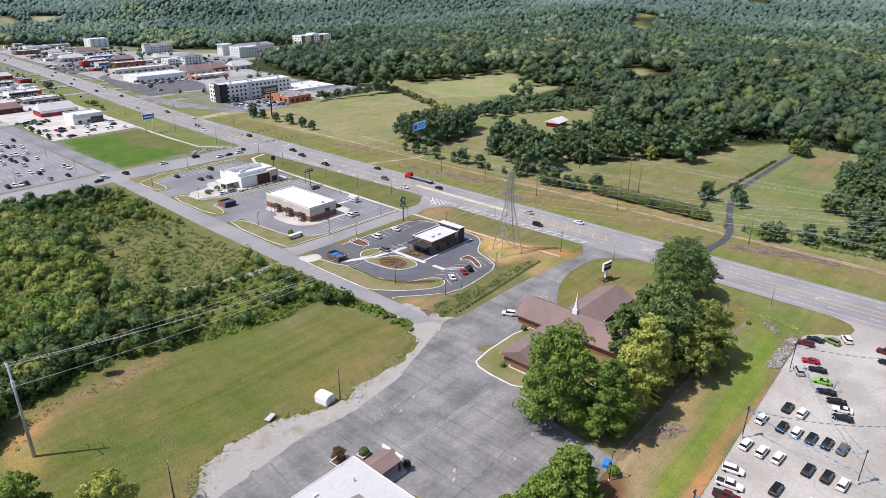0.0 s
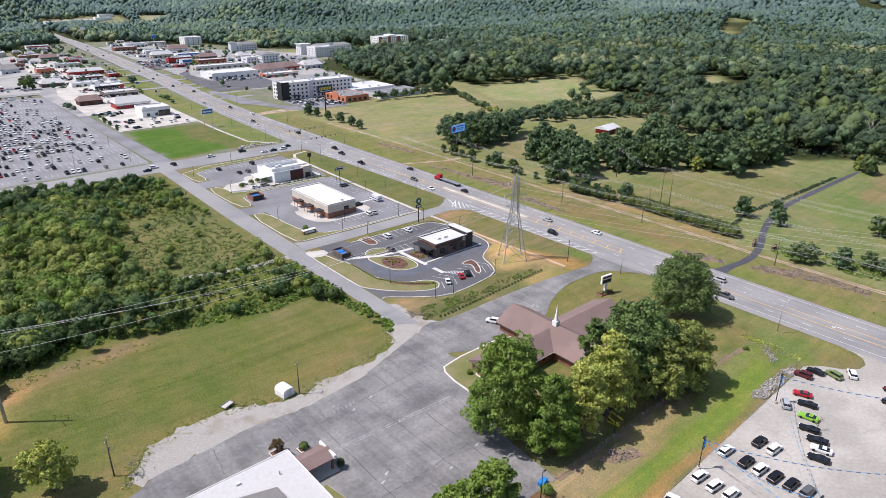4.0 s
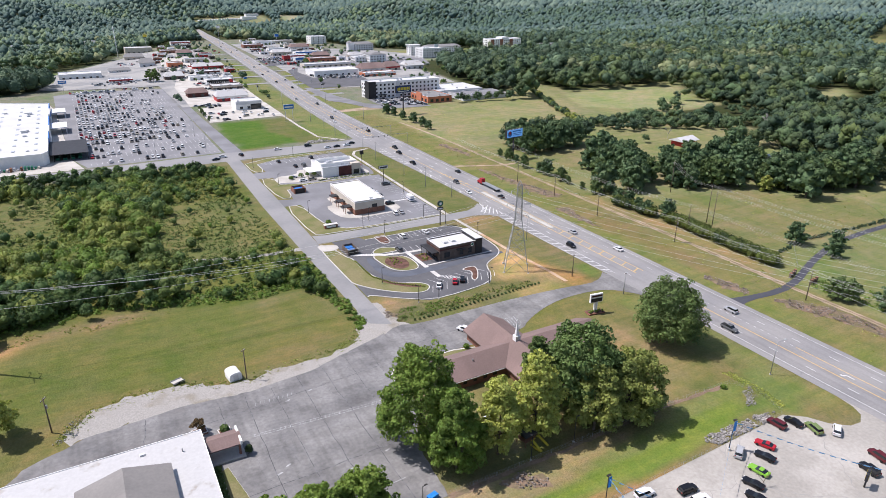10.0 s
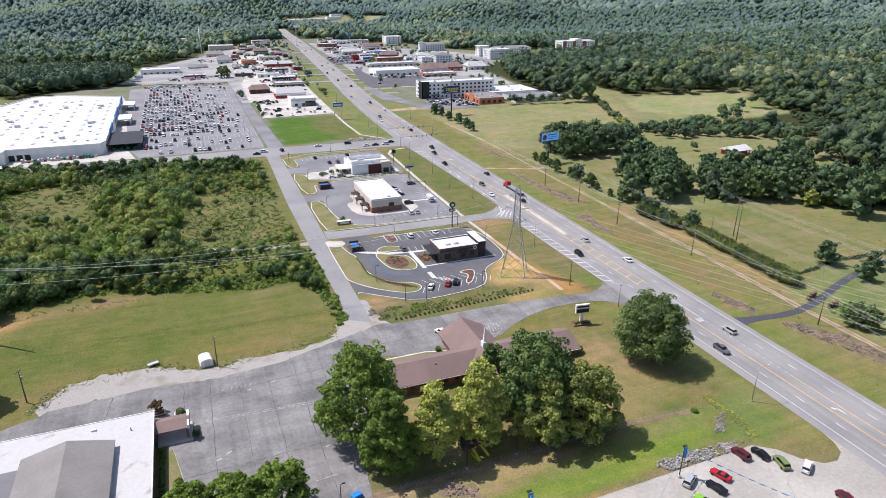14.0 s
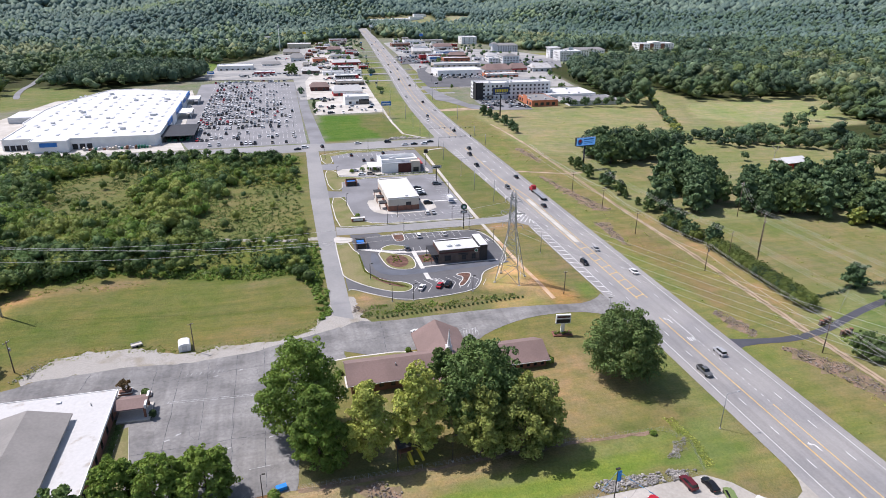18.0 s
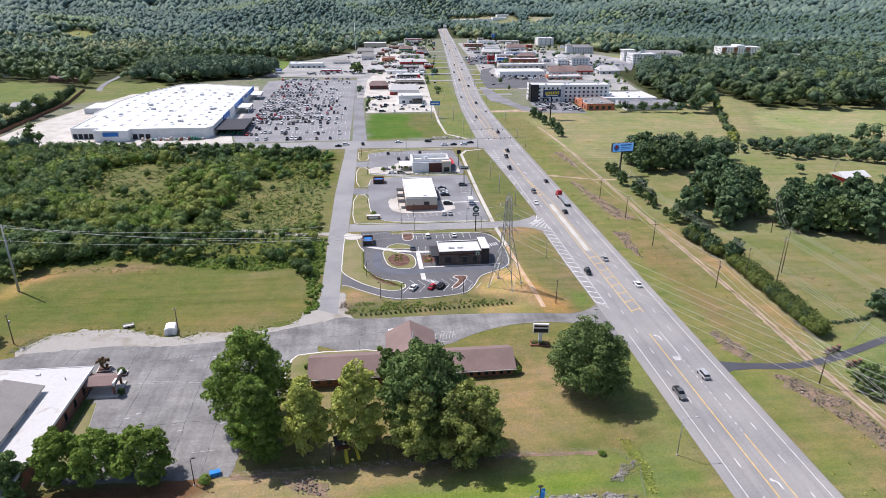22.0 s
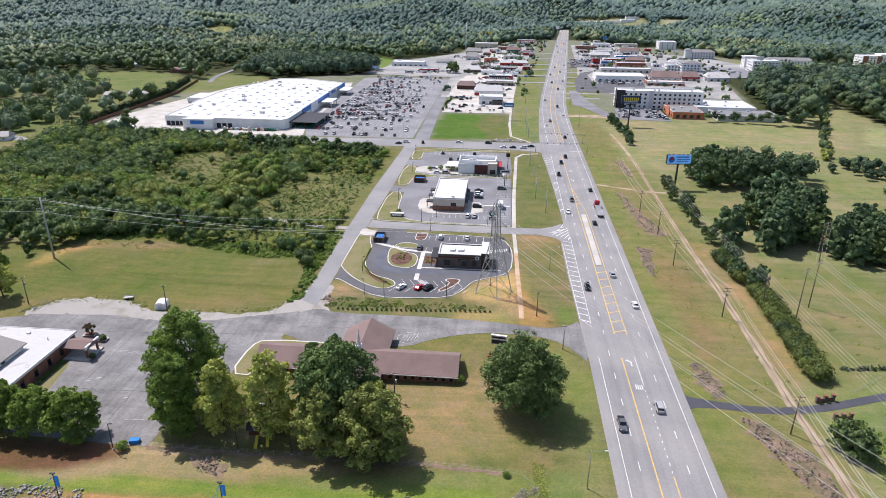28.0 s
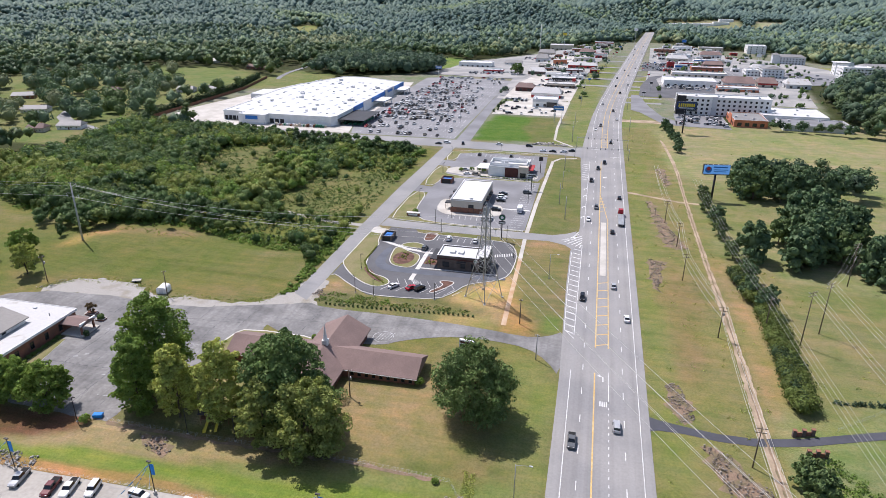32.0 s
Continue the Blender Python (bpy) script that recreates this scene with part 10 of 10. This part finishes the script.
first = shrub(-83.6, 25.0, 0.38, 0.75, L_SCRUBD, "small green shrub in a row on the bank", 120, 0.15, "shrub row")
for k in range(1, 32):
    copy_thing(first, pose(-83.6 + k * 1.64, 24.6 + 0.06 * k, tz(-83.6 + k * 1.64, 25.4), 0, 0, k * 40))
for x, y, r, h, lv, lb in ((-77.8, 2.2, 0.9, 1.5, L_BRIGHT, "clipped round shrub beside the church door"), (-98.6, -5, 0.8, 1.3, L_OAK, "clipped round shrub at the church corner"),
                           (-39.9, -14.5, 1.4, 2.2, L_OAK, "rounded shrub at the church's end wall"), (-58.4, -25.6, 2.2, 3.2, L_DARK, "large dark shrub by the power pole"),
                           (-146.2, -13.6, 0.9, 2.4, L_CEDAR, "clipped cone-shaped evergreen by the porch"), (-149.6, -3.2, 1.1, 2.1, L_DARK, "dark shrub in a planter by the porch"),
                           (-78.2, 121.0, 1.3, 2.6, L_BRIGHT, "round young tree on the lawn corner"), (-27.0, -49.0, 0.8, 0.9, L_OAK, "low shrub on the lawn"),
                           (-117.0, -49.0, 1.4, 2.2, L_BRIGHT, "weedy bush beside a lamp post"), (-66, 199, 1.5, 2.6, L_DARK, "dark shrub on the restaurant terrace"),
                           (-72, 197.5, 1.3, 2.2, L_OAK, "green shrub on the restaurant terrace"), (-62, 200, 1.2, 2.4, L_DARK, "dark shrub on the restaurant terrace"), (-58.8, 198, 1.4, 3.0, L_OAK, "green shrub on the restaurant terrace")):
    shrub(x, y, r, h, lv, lb, 260, 0.26)
rb = random.Random(4)
hall_shrub = shrub(-153.9, -16.5, 0.8, 1.1, L_DARK, "clipped dark shrub along the hall wall", 140, 0.2, "hall shrubs")
for k in range(1, 14):
    copy_thing(hall_shrub, pose(-153.9, -16.5 - k * 1.9, 0.0, 0, 0, k * 50))
bx, by = [], []
for ax, ay, bx_, by_, n in ((-82.6, 78, -82.4, 62, 14), (-82.4, 62, -78, 53.5, 10), (-78, 53.5, -68.5, 44.5, 14)):
    for i in range(n):
        bx.append(ax + (bx_ - ax) * i / n - 0.4)
        by.append(ay + (by_ - ay) * i / n)
low_first = shrub(bx[0], by[0], 0.38, 0.42, L_OLIVE, "low olive shrub along the kerbed island", 60, 0.16, "kerb shrubs")
for x, y in list(zip(bx, by))[1:]:
    copy_thing(low_first, pose(x, y, tz(x, y) + 0.1, 0, 0, rb.uniform(0, 360)))
for k in range(11):
    a, rr2 = rb.uniform(0, 6.28), rb.uniform(0.3, 2.6)
    copy_thing(low_first, pose(-68.6 + rr2 * math.cos(a), 70 + 1.7 * rr2 * math.sin(a), 0.15, 0, 0, k * 30))
for k in range(10):
    copy_thing(low_first, pose(-59.2 + rb.uniform(0, 4), 66 + rb.uniform(0, 6.5), 0.1, 0, 0, k * 30))
x, y, r = scatter([(-60, 188.2), (-30, 188.2), (-30, 189.6), (-60, 189.6)], 1.1, 8)
tufts("border_hedge", x, y, np.full(len(x), 0.7), np.full(len(x), 0.9), 26, 0.22, L_DARK, "dark clipped border hedge by the restaurant", "hedge")

play = thing("playset", "wooden playset with canopy and two yellow slides under trees", "playset", pose(-87.4, -41.2, tz(-87, -41), 0, 0, 10))
part("platform", Geo().box(-1.6, -1.6, 1.5, 1.6, 1.6, 1.65), M_FENCEWOOD, play)
for sx in (-1.5, 1.4):
    for sy in (-1.5, 1.4):
        part("post", Geo().box(sx, sy, 0, sx + 0.12, sy + 0.12, 3.2), M_FENCEWOOD, play)
part("canopy", Geo().gable(-1.7, -1.7, 1.7, 1.7, 3.2, 4.2, "x", 0.2, 0.06), M_DARK, play)
part("slide", Geo().prism([(1.0, -1.6), (1.6, -1.6), (1.6, -1.7), (1.0, -1.7)], 1.4, 1.7).poly([(0.2, -1.6, 1.6), (0.9, -1.6, 1.6), (0.9, -4.4, 0.25), (0.2, -4.4, 0.25)]).box(0.1, -4.4, 0.1, 0.2, -1.6, 0.6).box(0.2, -4.8, 0.15, 0.9, -4.3, 0.25), M_YELLOWS, play, "yellow plastic slide")
part("slide", Geo().poly([(2.6, -1.2, 1.5), (3.3, -1.2, 1.5), (3.6, -4.4, 0.25), (2.9, -4.4, 0.25)]).box(2.5, -1.6, 1.3, 3.4, -1.1, 1.5), M_YELLOWS, play, "yellow plastic slide")
part("swing_beam", Geo().tube((1.6, 0, 2.8), (5.4, 0, 2.8), 0.08, 0.08, 6).tube((5.4, 0, 2.8), (5.4, 1.2, 0), 0.06, 0.06, 6).tube((5.4, 0, 2.8), (5.4, -1.2, 0), 0.06, 0.06, 6), M_FENCEWOOD, play)
bench = thing("picnic_table", "grey picnic table on the lawn behind the church", "table", pose(-90.0, -29.0, tz(-90, -29), 0, 0, 15))
part("tabletop", Geo().box(-1.0, -0.4, 0.7, 1.0, 0.4, 0.76), M_GREYW, bench)
for s in (-0.85, 0.6):
    part("seat", Geo().box(-1.0, s, 0.42, 1.0, s + 0.25, 0.47), M_GREYW, bench)
for s in (-0.8, 0.7):
    part("leg", Geo().box(s, -0.7, 0, s + 0.1, 0.7, 0.42).box(s, -0.1, 0.42, s + 0.1, 0.1, 0.7), M_GREYW, bench)
dump = thing("dumpster", "blue steel dumpster at the car park's end", "dumpster", pose(-115.4, -46.4, tz(-115, -46), 0, 0, 15))
part("body", Geo().box(-1.1, -0.6, 0.12, 1.1, 0.6, 0.95, taper=-0.08), M_SKYBLUE, dump)
part("lid", Geo().box(-1.15, -0.65, 0.95, 1.15, 0.65, 1.02), M_SKYBLUE, dump, "bright blue lid")
hoop = Geo()
for k in range(16):
    a0, a1 = 2 * math.pi * k / 16, 2 * math.pi * (k + 1) / 16
    band(hoop, [(-57.5 + 3.2 * math.cos(a0), 8.0 + 3.2 * math.sin(a0)), (-57.5 + 3.2 * math.cos(a1), 8.0 + 3.2 * math.sin(a1))], 0.25, 0.085)
for k in range(5):
    band(hoop, [(-59.5 + k, 5.4 + 0.3 * k), (-58.5 + k, 10.2 + 0.2 * k)], 0.2, 0.085)
marks("painted_circle", hoop, M_WORN, "worn white painted circle and hatching on the lane")
hw_ = Geo()
for k in range(26):
    if k % 5 != 3:
        band(hw_, [(-143.8 + k * 1.25, -8.2 - 0.075 * k), (-143.4 + k * 1.25, -7.5 - 0.075 * k)], 0.12, 0.075)
band(hw_, [(-144.4, -7.4), (-126, -8.5), (-110, -9.4)], 0.13, 0.074)
band(hw_, [(-144.2, -8.2), (-126, -9.3), (-110, -10.2)], 0.13, 0.074)
for k in range(9):
    band(hw_, [(-140.4 + k * 1.2, 4.0), (-140.0 + k * 1.2, 5.2)], 0.16, 0.075)
band(hw_, [(-122.4, -38.4), (-117.6, -38.0)], 0.18, 0.075)
for x, y in ((-140, -22), (-133, 2), (-128, -30), (-126.4, 3.7), (-149.7, -14.8), (-142.4, -23.8), (-118, -28)):
    band(hw_, [(x, y), (x + 1.2, y + 0.4)], 0.4, 0.075)
seams = Geo()
rs2 = random.Random(33)
for x0, y0, x1, y1 in ((-142.8, -44, -142.0, 9), (-134.2, -45, -134.6, 10), (-149.2, -12, -148.6, 10), (-126.4, -46, -127.2, 12), (-118.6, -46, -119.4, 15), (-112.6, -28, -111.4, 17), (-104.6, 3, -103.8, 20),
                       (-152, -27.6, -114, -26.2), (-152, 2.2, -104, 6.0), (-96, 12, -56, 13.5), (-84, 3.4, -83, 22), (-70, 3, -69.4, 22), (-168, -4, -166, 10)):
    pts, n = [], 12
    for i in range(n + 1):
        f = i / n
        pts.append((x0 + (x1 - x0) * f + rs2.uniform(-0.25, 0.25), y0 + (y1 - y0) * f + rs2.uniform(-0.25, 0.25)))
    band(seams, pts, rs2.uniform(0.1, 0.2), 0.072, step=50)
tagged(part("tar_seams", seams, M_SEAM), "dark sealed seams across the old car park", "seam", kind="structure")
marks("faded_lines", hw_, M_WORN, "faded white lines on the old car park")


def chain_fence(pts, label, h=1.3, gap=3.0):
    t = thing("fence", label, "fence", pose(0, 0, 0))
    for (ax, ay), (bx2, by2) in zip(pts, pts[1:]):
        n = max(1, int(math.hypot(bx2 - ax, by2 - ay) / gap))
        for i in range(n):
            x, y = ax + (bx2 - ax) * i / n, ay + (by2 - ay) * i / n
            part("post", Geo().tube((x, y, tz(x, y) - 0.2), (x, y, tz(x, y) + h), 0.035, 0.035, 5), M_STEEL, t)
        for z in (0.25, 0.6, 0.95, h - 0.05):
            part("rail", Geo().tube((ax, ay, tz(ax, ay) + z), (bx2, by2, tz(bx2, by2) + z), 0.012, 0.012, 4), M_STEEL, t)
    return t


chain_fence([(-112, -47.4), (-75, -47.2), (-46, -47.2), (-24, -48.4), (-20, -54), (-22.5, -63.5)], "low dark chain-link fence by the gravel track")
chain_fence([(-125, -66.2), (-60, -64.8), (-23, -63.8)], "low dark fence along the dealer's yard", 1.0)
chain_fence([(66, -8), (88, 9), (150, 0), (170, 26)], "thin wire farm fence beside the pasture", 1.1, 4.0)
fence = thing("board_fence", "red-brown board fence behind the store", "fence", pose(0, 0, 0))
fpts = [(-336, 284), (-337, 428), (-352, 505)]
for (ax, ay), (bx2, by2) in zip(fpts, fpts[1:]):
    n = int(math.hypot(bx2 - ax, by2 - ay) / 2.4)
    for i in range(n):
        x0_, y0_ = ax + (bx2 - ax) * i / n, ay + (by2 - ay) * i / n
        x1_, y1_ = ax + (bx2 - ax) * (i + 1) / n, ay + (by2 - ay) * (i + 1) / n
        part("panel", Geo().prism([(x0_ - 0.05, y0_), (x0_ + 0.05, y0_), (x1_ + 0.05, y1_ - 0.03), (x1_ - 0.05, y1_ - 0.03)], -0.1, 2.4 + 0.1 * (i % 2)), M_FENCEWOOD, fence)
gate = thing("gateway", "pair of low brick gate walls with piers beside the driveway", "gate", pose(0, 0, 0))
for (ax, ay), (bx2, by2) in (((54.8, -12.6), (59.4, -11.2)), ((56.2, -19.8), (60.2, -19.2))):
    for x, y in ((ax, ay), (bx2, by2), ((ax + bx2) / 2, (ay + by2) / 2)):
        p = part("pier", Geo().box(x - 0.4, y - 0.4, -0.2, x + 0.4, y + 0.4, 1.9), M_BRICKD, gate)
        part("cap", Geo().box(x - 0.47, y - 0.47, 1.9, x + 0.47, y + 0.47, 2.02), M_BRICK, p)
    part("wall", Geo().prism([(ax, ay - 0.15), (bx2, by2 - 0.15), (bx2, by2 + 0.15), (ax, ay + 0.15)], -0.2, 1.2), M_BRICK, gate)


def rubble(name, poly, n, size, material, label, seed, heap=0.3):
    g = np.random.default_rng(seed)
    p = np.array(poly)
    (x0, y0), (x1, y1) = p.min(0), p.max(0)
    x = g.uniform(x0, x1, n * 4)
    y = g.uniform(y0, y1, n * 4)
    k = inside(poly, x + 1.6 * clump_noise(x, y, 0.4, 1), y + 1.6 * clump_noise(x, y, 0.4, 4)) & (clump_noise(x, y, 0.3, 8) + 0.25 * g.normal(size=len(x)) > -0.12)
    x, y = x[k][:n], y[k][:n]
    s = size * (0.35 + 2.0 * g.random(len(x)) ** 4)
    v, f = lumps(np.stack([x, y, terr(x, y) + g.uniform(0, heap, len(x))], 1), s, seed)
    if material is M_DIRTROCK:
        drape("bare_soil", poly, M_SOIL, 0.035, ragged=1.3, label="bare brown soil round rubble", category="soil")
    return tagged(new(name, array_mesh(name, v, f, material)), label, "rubble", kind="stuff")


rubble("riprap", [(-49, -60.5), (-30, -61.0), (-23.5, -62.5), (-30, -64.2), (-48, -64)], 2600, 0.17, M_STONE, "grey riprap stones below the dealer's yard", 1)
rubble("riprap", [(-24, -52.5), (-20, -51.5), (-20.6, -55), (-26, -58.2), (-28.6, -57.2), (-25, -54.6)], 900, 0.10, M_STONE, "pale riprap in the drainage ditch", 2)
rubble("riprap", [(-150, -66), (-134, -62.8), (-127.7, -61.7), (-119, -63), (-117, -65.6), (-150, -70)], 1500, 0.2, M_STONE, "grey riprap stones along the yard's edge", 8)
rubble("rubble", [(25.5, 2.5), (28.6, 4.4), (31.4, -4), (32, -12.6), (29, -14), (26, -8)], 742, 0.15, M_DIRTROCK, "brown rock rubble on the bank", 3)
rubble("rubble", [(32, -22), (35, -21.6), (41, -29), (46, -36), (46, -60), (41, -60), (40, -46), (35.5, -35)], 1755, 0.15, M_DIRTROCK, "brown rock and branch rubble on the bank", 4, 0.6)
rubble("rubble", [(26.6, 92), (32.5, 90), (30, 74), (28, 62), (25.8, 70)], 742, 0.15, M_DIRTROCK, "brown rock rubble in the ditch", 5)
rubble("rubble", [(29, 168), (31.5, 168), (37, 132), (43, 108), (41, 103), (34, 108), (32, 128)], 1336, 0.15, M_DIRTROCK, "brown rock rubble in the ditch", 6)
rubble("rubble", [(38, 232), (43, 232), (44, 200), (41, 195)], 445, 0.15, M_DIRTROCK, "brown rock rubble in the ditch", 7)
rubble("rubble", [(-101, -49.5), (-94, -48.8), (-90, -53), (-91, -56), (-96, -53.5)], 260, 0.16, M_DIRTROCK, "brown rubble and roots on the bank", 14)
rubble("rubble", [(-90.5, 34.7), (-86.7, 32.2), (-88, 29.1), (-91.6, 31.6)], 216, 0.15, M_DIRTROCK, "brown debris and roots by the lane's corner", 15)
rubble("rubble", [(-150, 16.5), (-120, 17.5), (-104, 21), (-100, 27), (-98, 24), (-104, 18.5), (-122, 15.5), (-148, 13.5)], 700, 0.07, M_STONE, "loose stones strewn along the car park's edge", 16, 0.05)
rubble("rubble", [(-186, 9), (-183, 16), (-178, 20.5), (-178.5, 17), (-183, 9)], 260, 0.10, M_STONE, "broken stones at the gravel's end", 9)
rubble("rubble", [(-40, 272.5), (-14, 272.5), (-16, 279), (-36, 280)], 260, 0.5, M_STONE, "pale stones on the roadside bank", 10)
x, y, r = scatter([(-21.6, -44), (-19, -44), (-17.6, -54), (-18.8, -62), (-20.6, -62), (-20.2, -54)], 0.6, 12)
tufts("ditch_weeds", x, y, r.uniform(0.3, 0.7, len(x)), r.uniform(0.1, 0.35, len(x)), 16, 0.13, L_YELL, "bright yellow-green weeds in the ditch", "weeds")
tank = thing("tyre_planter", "old tyre ring lying on the grass", "tyre", pose(-203, -2, tz(-203, -2)))
part("ring", Geo().lathe([(0.9, 0), (1.3, 0.05), (1.3, 0.4), (0.9, 0.4)], (0, 0, 0), 14), M_TYRE, tank)
